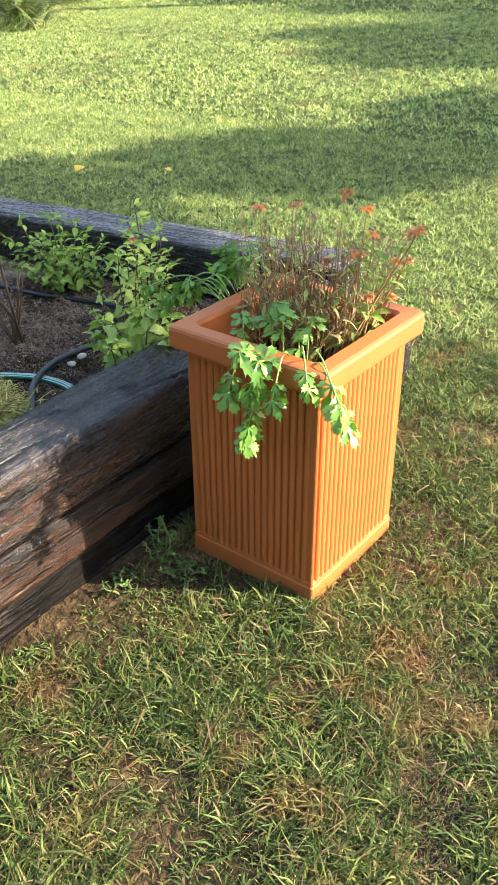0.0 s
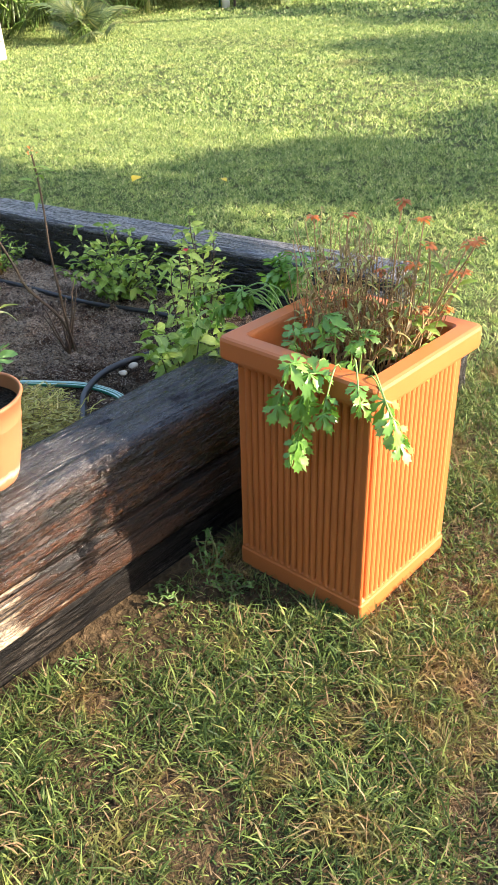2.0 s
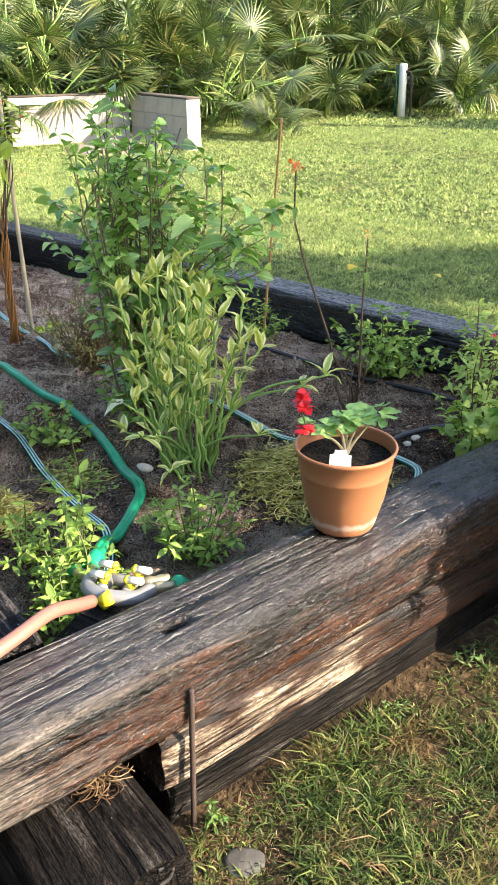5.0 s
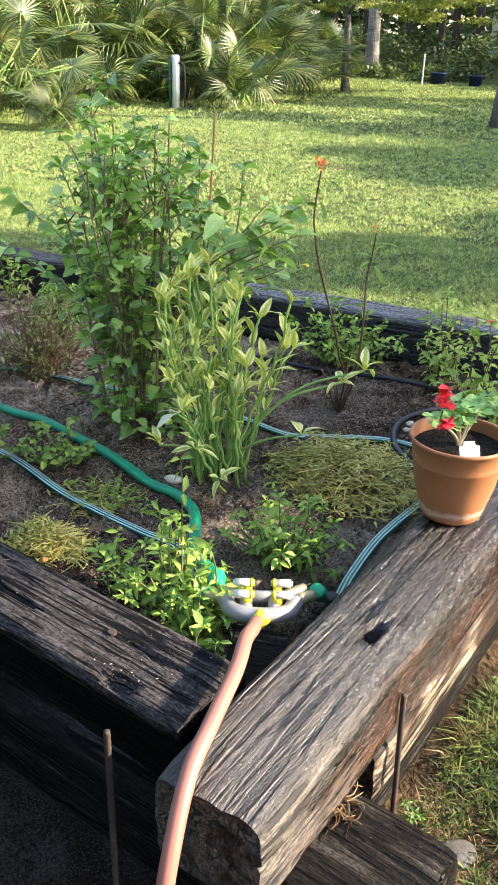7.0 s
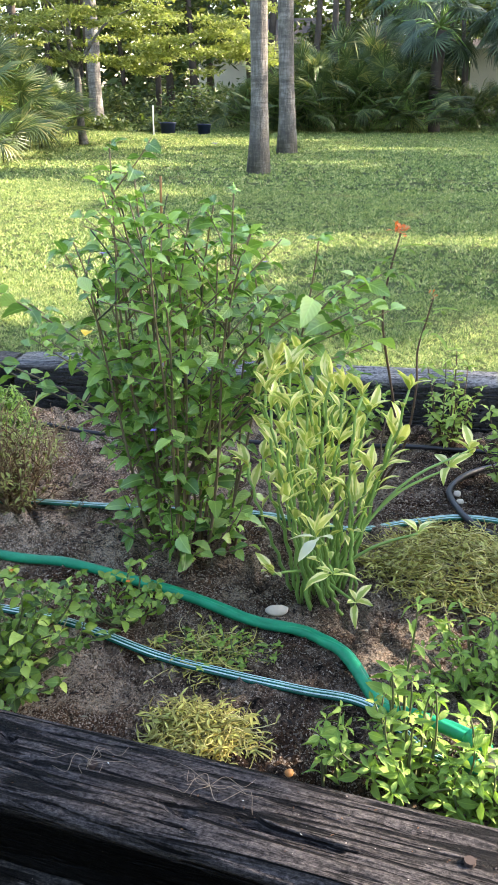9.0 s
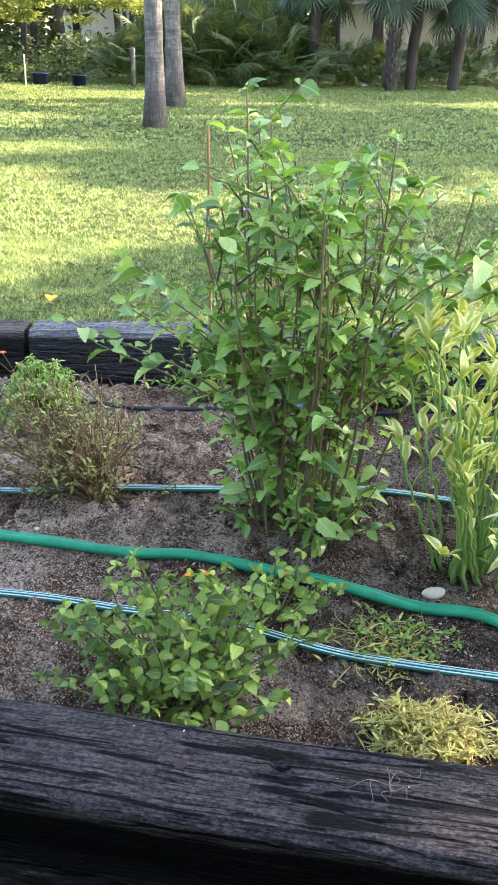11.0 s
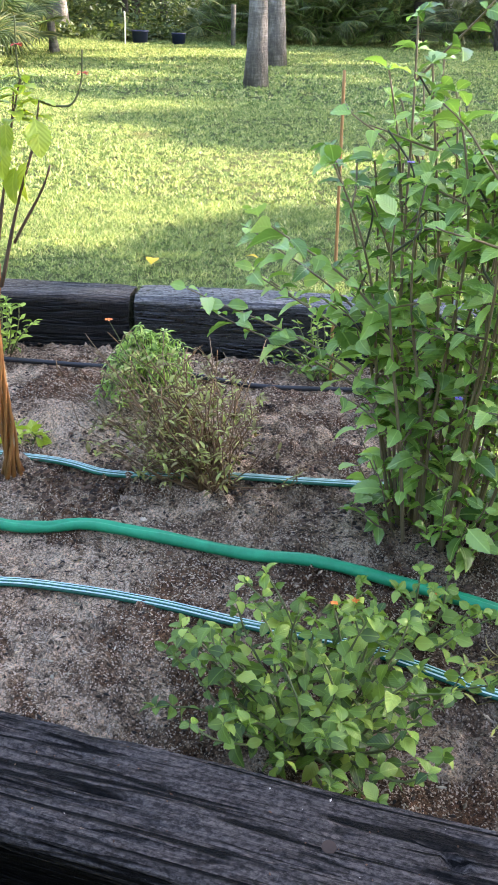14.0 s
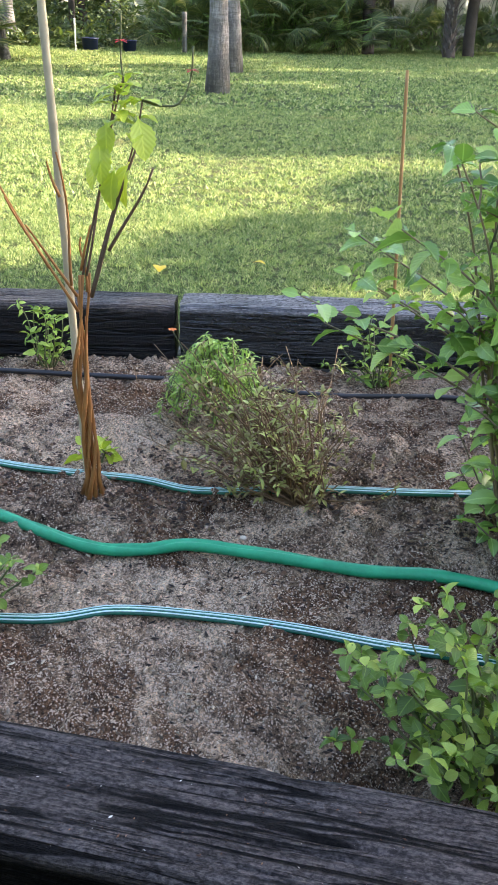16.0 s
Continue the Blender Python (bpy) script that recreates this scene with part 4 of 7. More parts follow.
rim = [square_ring(HALF, o, z, 0, 17, 0.014) for o, z in ((-0.002, 0.498), (0.019, 0.498), (0.0245, 0.501), (0.026, 0.506), (0.026, 0.538), (0.0235, 0.5435), (0.018, 0.546), (-0.010, 0.546), (-0.014, 0.5415), (-0.016, 0.537), (-0.017, 0.50), (-0.020, 0.40))]
part("rim", shell("rim", rim), PLANTER, planter, "", False)
v = [(-0.139 + 0.278 * i / 24, -0.139 + 0.278 * j / 24, 0.432 + 0.012 * noise.noise((i * 0.4, j * 0.4, 3)) + 0.006 * noise.noise((i * 1.3, j * 1.3, 3))) for j in range(25) for i in range(25)]
part("potting_soil", mesh_of("potting_soil", v, [(j * 25 + i, j * 25 + i + 1, (j + 1) * 25 + i + 1, (j + 1) * 25 + i) for j in range(24) for i in range(24)]), POTSOIL, planter, "dark dry potting soil")


# ---- flower pot on the sleeper ----
def lathe(name, profile, sides=48):
    v = [(r * math.cos(2 * math.pi * k / sides), r * math.sin(2 * math.pi * k / sides), z) for r, z in profile for k in range(sides)]
    f = [(i * sides + k, i * sides + (k + 1) % sides, (i + 1) * sides + (k + 1) % sides, (i + 1) * sides + k) for i in range(len(profile) - 1) for k in range(sides)]
    return mesh_of(name, v, f)


PX, PY, PZ = -0.128, 1.184, 0.368
pot = thing("flower_pot", (PX, PY, PZ), "round terracotta plastic flower pot on a wet sleeper", "flower pot")
part("pot_wall", lathe("pot_wall", [(0.001, 0.002), (0.055, 0.0), (0.060, 0.003), (0.064, 0.012), (0.081, 0.075), (0.0885, 0.124), (0.090, 0.126), (0.0895, 0.129), (0.0955, 0.165), (0.0990, 0.168), (0.1005, 0.172), (0.0990, 0.176), (0.0955, 0.176), (0.0935, 0.172), (0.0900, 0.140), (0.087, 0.12)]), POT, pot)
part("potting_soil", lathe("potting_soil", [(0.0905, 0.150), (0.07, 0.153), (0.045, 0.150), (0.02, 0.155), (0.001, 0.154)]), POTSOIL, pot, "dark peaty potting soil")


def plate(w, h, t):
    bm = bmesh.new()
    bmesh.ops.create_cube(bm, size=1)
    bmesh.ops.scale(bm, vec=(w, t, h), verts=bm.verts)
    bmesh.ops.bevel(bm, geom=[e for e in bm.edges if abs((e.verts[0].co - e.verts[1].co).y) > t * 0.5], offset=min(w, h) * 0.22, segments=3, affect="EDGES")
    return bm


tag_ob = part("plant_label", plate(0.040, 0.060, 0.0016), WHITE, None, "", False)
tag_ob.matrix_world = Matrix.Translation((PX + 0.045, PY - 0.060, PZ + 0.165)) @ pose(0, 0, 0, -28, 0, 42)
tagged(tag_ob, "blank white plastic plant label stuck in the flower pot", "plant label")


def round_leaf(seed):
    """Scalloped round leaf, a unit across."""
    v, n = [(0, 0.02, 0.0)], 18
    for ring, s in ((1, 0.55), (2, 1.0)):
        for k in range(n):
            a = radians(-250 + 320 * k / (n - 1))
            q = 0.5 * s * (1 + (0.07 * math.cos(k * 2.1) if ring == 2 else 0))
            v.append((q * math.cos(a), 0.35 + q * math.sin(a), 0.10 * s * s + 0.05 * math.sin(k * 1.4 + seed) * s))
    quads = [(1 + k, 1 + n + k, 2 + n + k, 2 + k) for k in range(n - 1)]
    tri = [(0, 1 + k, 2 + k) for k in range(n - 1)]
    faces = tri + [(q[0], q[1], q[2]) for q in quads] + [(q[0], q[2], q[3]) for q in quads]
    return np.array(v, dtype=np.float32), np.array(faces, dtype=np.int32), np.array([(0.5, 0.5)] * len(v), dtype=np.float32)


def geranium():
    g = thing("geranium", (PX, PY, PZ + 0.15), "young geranium with round green leaves and red flowers", "geranium")
    t, poses = Tubes(), []
    tops = [(-0.02, -0.055, 0.065), (0.0, -0.02, 0.075), (0.012, 0.02, 0.07), (0.02, 0.06, 0.075), (-0.03, 0.03, 0.06)]
    for i, q in enumerate(tops):
        q = Vector(q)
        t.add(smooth_line([(0, 0, 0), Vector((q.x * 0.3, q.y * 0.3, 0.03)), q], 4), 0.0042, 0.0020, 6)
        for k in range(5):
            way = Vector((math.cos(k * 1.26 + i), math.sin(k * 1.26 + i), rng.uniform(-0.3, 0.15)))
            poses.append((k % 3, leaf_pose(q + way * 0.012 + Vector((0, 0, rng.uniform(-0.008, 0.014))), way, rng.uniform(0.030, 0.046), rng.uniform(-0.35, 0.35))))
    t.parts("stem", BAMBOO, g)
    t = Tubes()
    t.add(smooth_line([(-0.01, -0.03, 0.05), (-0.01, -0.09, 0.085), (0.0, -0.115, 0.12)], 4), 0.002, 0.0016)
    part("flower_stalk", t.mesh("flower_stalk"), STEM, g)
    hang_leaves(g, [round_leaf(s) for s in (1, 2, 3)], poses, GERANIUM_LEAF)
    petal = leaf_data(0.8, 4, 0.6, 0.15, 0.1, seed=5, stalk=0.05)
    for c in ((0.0, -0.115, 0.150), (0.0, -0.108, 0.130), (0.012, -0.118, 0.095)):
        ps = []
        for k in range(16):
            way = Vector((rng.uniform(-1, 1), rng.uniform(-1, 1), rng.uniform(-0.4, 1)))
            ps.append((0, leaf_pose(Vector(c), way, rng.uniform(0.014, 0.024), rng.uniform(-0.6, 0.6))))
        join_leaves("flower", [petal], ps, RED, g, "", "bright red petals")


geranium()


# ---- plants ----
OVATE = [leaf_data(0.55, 6, 0.40, d, fd, 0.1, seed=s) for s, (d, fd) in enumerate(((0.1, 0.2), (0.3, 0.3), (0.5, 0.25), (0.2, 0.45)))]
LANCE = [leaf_data(0.36, 6, 0.45, d, fd, 0.0, seed=s) for s, (d, fd) in enumerate(((0.1, 0.3), (0.3, 0.4), (0.5, 0.3)))]
NARROW = [leaf_data(0.22, 5, 0.45, d, 0.3, 0.0, seed=s) for s, d in enumerate((0.1, 0.3, 0.5))]
CUT = [fan_leaf(5, seed=s, bend=b) for s, b in enumerate((0.3, 0.6, 0.9))]
TOOTHED = [leaf_data(w, 9, 0.42, dr, fd, 0.12, seed=s + 20, stalk=0.12, blunt=0.9, pleat=0.0015) for s, (w, dr, fd) in enumerate(((0.42, 0.12, 0.25), (0.38, 0.35, 0.35), (0.46, 0.5, 0.2), (0.34, 0.2, 0.55)))]
ROUND = [leaf_data(w, 11, 0.40, dr, fd, 0.07, seed=s + 9, stalk=0.12, blunt=0.72, pleat=0.002) for s, (w, dr, fd) in enumerate(((0.72, 0.15, 0.25), (0.64, 0.4, 0.1), (0.78, 0.6, 0.3), (0.66, 0.25, 0.5)))]


def stem_leaves(line, gap, size, start=0.25, spread=0.9, lift=0.25, kinds=4, pairs=2, shrink=0.6, r=rng):
    """Leaf poses in crossed pairs along a stem."""
    poses, walked, turn = [], 0.0, r.uniform(0, 3.14)
    total = sum((line[i + 1] - line[i]).length for i in range(len(line) - 1))
    done = 0.0
    for i in range(len(line) - 1):
        step = (line[i + 1] - line[i])
        done += step.length
        walked += step.length
        if done < total * start or walked < gap:
            continue
        walked = 0.0
        turn += 1.57
        u = done / total
        way = step.normalized()
        for k in range(pairs):
            a = turn + k * 2 * math.pi / pairs + r.uniform(-0.4, 0.4)
            out = Vector((math.cos(a), math.sin(a), 0)) * spread + way * lift + Vector((0, 0, r.uniform(-0.2, 0.3)))
            s = size * r.uniform(0.65, 1.2) * (1 - (1 - shrink) * u)
            poses.append((r.randrange(kinds), leaf_pose(line[i + 1], out, s, r.uniform(-0.5, 0.5))))
    return poses


def wavy(a, b, sway, n=10, r=rng):
    a, b = Vector(a), Vector(b)
    w = [Vector((r.uniform(-1, 1), r.uniform(-1, 1), 0)) * sway for _ in range(4)]
    out = []
    for i in range(n + 1):
        u = i / n
        bow = w[0] * math.sin(math.pi * u) + w[1] * math.sin(2 * math.pi * u) * 0.5 + w[2] * math.sin(5 * u) * 0.15
        out.append(a.lerp(b, u ** 1.0) + bow * (u if u < 1 else 1))
    return out


BROAD = [leaf_data(w, 15, 0.40, dr, fd, 0.13, seed=s, stalk=0.12, blunt=0.72, pleat=0.003) for s, (w, dr, fd) in enumerate(((0.68, 0.12, 0.2), (0.62, 0.28, 0.3), (0.72, 0.42, 0.25), (0.54, 0.2, 0.6), (0.66, 0.6, 0.35)))]


def tall_bush():
    r = random.Random(11)
    g = thing("porterweed_bush", (-1.15, 1.40, 0.215), "tall leafy porterweed bush with thin dark flower spikes", "shrub")
    t, spikes, poses = Tubes(), Tubes(), []
    for i in range(40):
        a = r.uniform(0, 6.28)
        out = Vector((math.cos(a), math.sin(a) * 0.7, 0))
        root = out * r.uniform(0.02, 0.13)
        lean = out * r.uniform(0.02, 0.21)
        high = r.uniform(0.56, 0.93) * (1 - 0.5 * max(0, lean.length - 0.14))
        line = wavy(root, root + lean + Vector((0, 0, high)), 0.05, 20, r)
        t.add(line, 0.0042, 0.0018, 5)
        poses += stem_leaves(line, 0.041, 0.049, 0.06, 0.9, 0.10, 5, 2, 0.75, r)
        for k in range(6):
            b = r.uniform(0, 6.28)
            poses.append((r.randrange(5), leaf_pose(line[-1 - k // 3], Vector((math.cos(b), math.sin(b), r.uniform(0.2, 0.9))), r.uniform(0.030, 0.048), r.uniform(-0.4, 0.4))))
        for _ in range(4):
            k = r.randrange(4, 19)
            b = r.uniform(0, 6.28)
            tip = line[k] + Vector((math.cos(b) * 0.11, math.sin(b) * 0.09, r.uniform(0.0, 0.12)))
            twig = wavy(line[k], tip, 0.015, 9, r)
            t.add(twig, 0.0022, 0.0012, 4)
            poses += stem_leaves(twig, 0.034, 0.052, 0.35, 0.85, 0.2, 5, 2, 0.85, r)
        if i % 4 != 3:
            tip = line[-1 - r.randrange(2, 9)]
            way = Vector((r.uniform(-0.05, 0.05), r.uniform(-0.05, 0.05), r.uniform(0.05, 0.12)))
            curl = Vector((r.uniform(-0.03, 0.03), r.uniform(-0.02, 0.02), 0))
            spikes.add(smooth_line([tip, tip + way * 0.5 + curl, tip + way + Vector((0, 0, r.uniform(-0.02, 0.02)))], 6), 0.0020, 0.0015, 5, 1.0, lambda ang, k: 1.0 + 0.25 * (k % 2))
    for tip in ((-0.50, -0.05, 0.47), (-0.42, 0.10, 0.55), (0.42, 0.05, 0.62), (0.36, 0.18, 0.55), (0.44, -0.02, 0.55), (-0.36, -0.1, 0.62), (-0.46, 0.02, 0.40), (0.34, -0.05, 0.66), (0.40, 0.10, 0.50), (0.46, 0.06, 0.60), (0.38, 0.0, 0.46), (0.43, 0.14, 0.66), (-0.40, 0.05, 0.48), (-0.42, 0.14, 0.46)):
        line = smooth_line([(0, 0, 0.15), (tip[0] * 0.45, tip[1] * 0.5, tip[2] * 0.75), tip], 8)
        t.add(line, 0.0036, 0.0014, 5)
        poses += stem_leaves(line, 0.026, 0.056, 0.45, 0.85, 0.2, 5, 2, 0.9, r)
    for k in range(26):
        b = r.uniform(0, 6.28)
        foot = Vector((math.cos(b) * 0.10, math.sin(b) * 0.08, 0.0))
        tip = foot + Vector((math.cos(b) * r.uniform(0.03, 0.12), math.sin(b) * r.uniform(0.03, 0.10), r.uniform(0.06, 0.20)))
        line = wavy(foot, tip, 0.01, 8, r)
        t.add(line, 0.0022, 0.0012, 4)
        poses += stem_leaves(line, 0.030, 0.052, 0.3, 0.9, 0.1, 5, 2, 0.9, r)
    poses = [(k, m @ Matrix.Rotation(r.uniform(-0.9, 0.9), 4, "Y") @ Matrix.Rotation(r.uniform(-0.55, 0.35), 4, "X") @ Matrix.Scale(r.choice((0.55, 0.7, 0.85, 1.0, 1.0, 1.15)), 4)) for k, m in poses]
    r.shuffle(poses)
    t.parts("stem", STEM_BUSH, g)
    spikes.parts("flower_spike", SPIKE, g, "thin dark flower spike")
    hang_leaves(g, BROAD, poses[:300], BUSH_LEAF)
    join_leaves("foliage", BROAD, poses[300:], BUSH_FOLIAGE, g, "stuff")
    petal = leaf_data(0.6, 3, 0.6, 0.1, 0.1, seed=2, stalk=0.05)
    for q in ((0.0, -0.16, 0.36), (0.2, 0.0, 0.70), (-0.12, -0.1, 0.72), (0.08, 0.05, 0.93)):
        join_leaves("flower", [petal], [(0, leaf_pose(Vector(q), Vector((math.cos(k * 1.3), math.sin(k * 1.3), 0.3)), 0.009)) for k in range(5)], PURPLE, g, "", "tiny violet flower")


SPIKE = plain("dark_green_spike", (0.055, 0.065, 0.028), 0.6, 0, 0.5, 60)
STEM_BUSH = plain("olive_brown_stem", (0.20, 0.15, 0.075), 0.6, 0, 0.5, 40)
for glossy in (BUSH_LEAF, BUSH_FOLIAGE):
    glossy.node_tree.nodes["Principled BSDF"].inputs["Specular IOR Level"].default_value = 0.95
tall_bush()


def variegated():
    r = random.Random(5)
    g = thing("variegated_shrub", (-0.775, 1.265, 0.205), "variegated shrub with upright green canes and cream edged leaves", "shrub")
    t, poses = Tubes(), []
    for i in range(40):
        a = r.uniform(0, 6.28)
        root = Vector((math.cos(a), math.sin(a), 0)) * r.uniform(0.01, 0.075)
        tip = root * 1.7 + Vector((r.uniform(-0.11, 0.12), r.uniform(-0.08, 0.10), r.uniform(0.24, 0.50)))
        if i < 7:
            tip = Vector((-0.02 - 0.02 * i + r.uniform(-0.05, 0.03), r.uniform(-0.05, 0.08), r.uniform(0.47, 0.58)))
        pts = wavy(root, tip, 0.02, 12, r)
        line = [q + Vector((0.0025 * (-1) ** k, 0.0015 * (-1) ** k, 0)) for k, q in enumerate(pts)]
        t.add(line, 0.0042, 0.0028, 6)
        poses += stem_leaves(line, 0.032, 0.054, 0.48, 0.6, 1.0, 3, 1, 1.0, r)
        poses += [(k, leaf_pose(line[-1], Vector((r.uniform(-0.6, 0.6), r.uniform(-0.6, 0.6), 1)), r.uniform(0.045, 0.065), r.uniform(-1.5, 1.5))) for k in range(3)]
    for tip in ((0.24, 0.18, 0.27), (0.19, 0.08, 0.15), (-0.08, -0.14, 0.13), (0.09, -0.12, 0.08), (0.05, -0.17, 0.17), (0.28, 0.22, 0.30)):
        line = smooth_line([(0, 0, 0.05), (tip[0] * 0.5, tip[1] * 0.5, tip[2] * 0.8), tip], 5)
        t.add(line, 0.004, 0.0025, 6)
        for k in range(5):
            poses.append((k % 3, leaf_pose(Vector(tip), Vector((r.uniform(-1, 1), r.uniform(-1, 1), r.uniform(-0.3, 0.8))), r.uniform(0.04, 0.065), r.uniform(-0.5, 0.5))))
    line = smooth_line([(0.02, -0.05, 0.05), (0.03, -0.14, 0.20), (0.026, -0.205, 0.265)], 5)
    t.add(line, 0.0035, 0.002, 6)
    pale = [(0, leaf_pose(line[-1], Vector((-0.9, 0.1, -0.15)), 0.062, 0.3)), (1, leaf_pose(line[-1], Vector((-0.5, -0.7, -0.35)), 0.058, -0.3)), (0, leaf_pose(line[-1], Vector((0.5, -0.5, 0.4)), 0.05))]
    t.parts("cane", STEM_VAR, g)
    hang_leaves(g, LANCE, pale, CREAM_LEAF)
    r.shuffle(poses)
    hang_leaves(g, LANCE, poses[:300], VAR_LEAF)
    if len(poses) > 300:
        join_leaves("foliage", LANCE, poses[300:], VAR_FOLIAGE, g, "stuff")


VAR_FOLIAGE = leaf_material("variegated_foliage", (0.30, 0.44, 0.08), (0.58, 0.64, 0.14), (0.84, 0.78, 0.26), 0.4, margin=(0.94, 0.88, 0.42), veins=False, island=True)
variegated()


def leafy(name, at, label, category, spread, height, stems, size, gap, mat, kinds, seed, squash=1.0, start=0.2, sway=0.02, group="", bud=None, stem_mat=None, lean=(0, 0)):
    """A low bushy plant with leaves in pairs."""
    r = random.Random(seed)
    g = thing(name, at, label, category, group)
    t, poses, tips = Tubes(), [], []
    for i in range(stems):
        a = i * 2.4 + r.uniform(-0.4, 0.4)
        d = math.sqrt((i + 0.4) / stems)
        tip = Vector((math.cos(a) * spread * d + lean[0], math.sin(a) * spread * squash * d + lean[1], height * (1 - 0.55 * d * d) * r.uniform(0.55, 1.12)))
        root = Vector((math.cos(a), math.sin(a), 0)) * 0.015
        line = wavy(root, tip, sway, 12, r)
        t.add(line, 0.003, 0.0014, 4)
        tips.append(line[-1])
        poses += stem_leaves(line, gap, size, start, 0.8, 0.25, len(kinds), 2, 0.85, r)
        for k in range(4):
            poses.append((k % len(kinds), leaf_pose(line[-1], Vector((math.cos(k * 1.57 + a), math.sin(k * 1.57 + a), 0.5)), size * 0.7, r.uniform(-0.4, 0.4))))
    t.parts("stem", stem_mat or STEM, g)
    poses = [(k, m @ Matrix.Rotation(r.uniform(-1.0, 1.0), 4, "Y") @ Matrix.Rotation(r.uniform(-0.8, 0.4), 4, "X") @ Matrix.Scale(r.uniform(0.65, 1.15), 4)) for k, m in poses]
    r.shuffle(poses)
    hang_leaves(g, kinds, poses[:260], mat)
    if len(poses) > 260:
        join_leaves("foliage", kinds, poses[260:], MINT_FOLIAGE if mat == MINT_LEAF else SALVIA_FOLIAGE, g, "stuff")
    if bud:
        petal = leaf_data(0.6, 3, 0.6, 0.1, 0.1, seed=2, stalk=0.05)
        for k in range(bud[1]):
            tip = tips[k * 3 % len(tips)]
            join_leaves("flower", [petal], [(0, leaf_pose(tip + Vector((0, 0, 0.006)), Vector((math.cos(q), math.sin(q), r.uniform(0, 0.8))), bud[2])) for q in range(8)], bud[0], g)
    return g


MINT_FOLIAGE = leaf_material("lantana_foliage", (0.042, 0.095, 0.012), (0.20, 0.33, 0.045), (0.54, 0.66, 0.13), 0.42, island=True)


def low(x, y):
    return (x, y, soil_z(x, y) - 0.004)


leafy("lantana", low(-1.30, 0.79), "bushy green lantana with crinkled leaves against the sleeper", "lantana", 0.235, 0.28, 62, 0.029, 0.020, MINT_LEAF, ROUND, 21, 0.75, start=0.25, sway=0.04, bud=(ORANGE, 2, 0.006))
leafy("lantana", low(-1.17, 1.06), "low green lantana sprig leaning over the hose", "lantana", 0.13, 0.16, 14, 0.030, 0.021, MINT_LEAF, ROUND, 22, 0.8, start=0.35, sway=0.03, bud=(ORANGE, 1, 0.006))
leafy("salvia", low(-0.52, 0.76), "bright green salvia with pointed leaves in the corner", "salvia", 0.165, 0.19, 30, 0.038, 0.020, SALVIA_LEAF, TOOTHED, 23, 0.7)
leafy("salvia", low(-0.43, 0.745), "upright bright green salvia shoot by the hose", "salvia", 0.03, 0.29, 3, 0.046, 0.030, SALVIA_LEAF, TOOTHED, 46, 1.0)
leafy("salvia", low(-0.66, 0.74), "short bright green salvia shoot beside the striped hose", "salvia", 0.04, 0.21, 4, 0.036, 0.026, SALVIA_LEAF, TOOTHED, 47, 1.0)
leafy("salvia", low(-0.345, 0.645), "low leafy salvia shoot against the dark sleeper", "salvia", 0.04, 0.12, 4, 0.050, 0.026, SALVIA_LEAF, TOOTHED, 48, 1.0)
leafy("salvia", low(-0.56, 0.815), "tall bright green salvia shoot", "salvia", 0.04, 0.33, 3, 0.042, 0.028, SALVIA_LEAF, TOOTHED, 24, 1.0)
leafy("salvia", low(-0.42, 0.70), "bright green salvia with pointed leaves by the hose splitter", "salvia", 0.08, 0.13, 14, 0.036, 0.018, SALVIA_LEAF, TOOTHED, 25, 0.6)
leafy("salvia", low(-0.42, 1.02), "bushy green salvia beside the flower pot", "salvia", 0.15, 0.19, 28, 0.036, 0.020, SALVIA_LEAF, TOOTHED, 26, 0.8)
leafy("salvia", low(-0.37, 1.95), "upright green salvia with a small red flower", "salvia", 0.12, 0.36, 14, 0.046, 0.022, HERB_LEAF, TOOTHED, 27, 1.0, bud=(RED, 1, 0.012), stem_mat=STEM_BROWN)
leafy("salvia", low(-0.575, 2.215), "upright leafy green salvia against the back sleeper", "salvia", 0.10, 0.34, 16, 0.044, 0.022, HERB_LEAF, TOOTHED, 28, 0.8, stem_mat=STEM_BROWN)
leafy("salvia", low(-0.92, 2.18), "bushy dark green salvia against the back sleeper", "salvia", 0.24, 0.24, 34, 0.040, 0.024, SALVIA_LEAF, OVATE, 29, 0.6)
leafy("salvia", low(-1.50, 2.12), "small green salvia beside the garden cane", "salvia", 0.16, 0.18, 20, 0.030, 0.022, SALVIA_LEAF, TOOTHED, 30, 0.6)
leafy("salvia", low(-2.42, 2.04), "thin green salvia against the back sleeper", "salvia", 0.10, 0.25, 9, 0.040, 0.026, SALVIA_LEAF, TOOTHED, 31, 0.6)
leafy("broadleaf_herb", low(-0.27, 1.84), "pale green leafy herb leaning on the sleeper by the planter", "herb", 0.13, 0.27, 18, 0.056, 0.030, HERB_LEAF, BROAD, 45, 0.8, start=0.35, lean=(0.03, -0.01))


MARIGOLD_LEAF = leaf_material("marigold_leaf", (0.17, 0.32, 0.050), (0.38, 0.57, 0.10), (0.60, 0.72, 0.20), 0.45, veins=False)
MARIGOLD_FOLIAGE = leaf_material("marigold_foliage", (0.17, 0.32, 0.050), (0.38, 0.57, 0.10), (0.60, 0.72, 0.20), 0.45, veins=False, island=True)


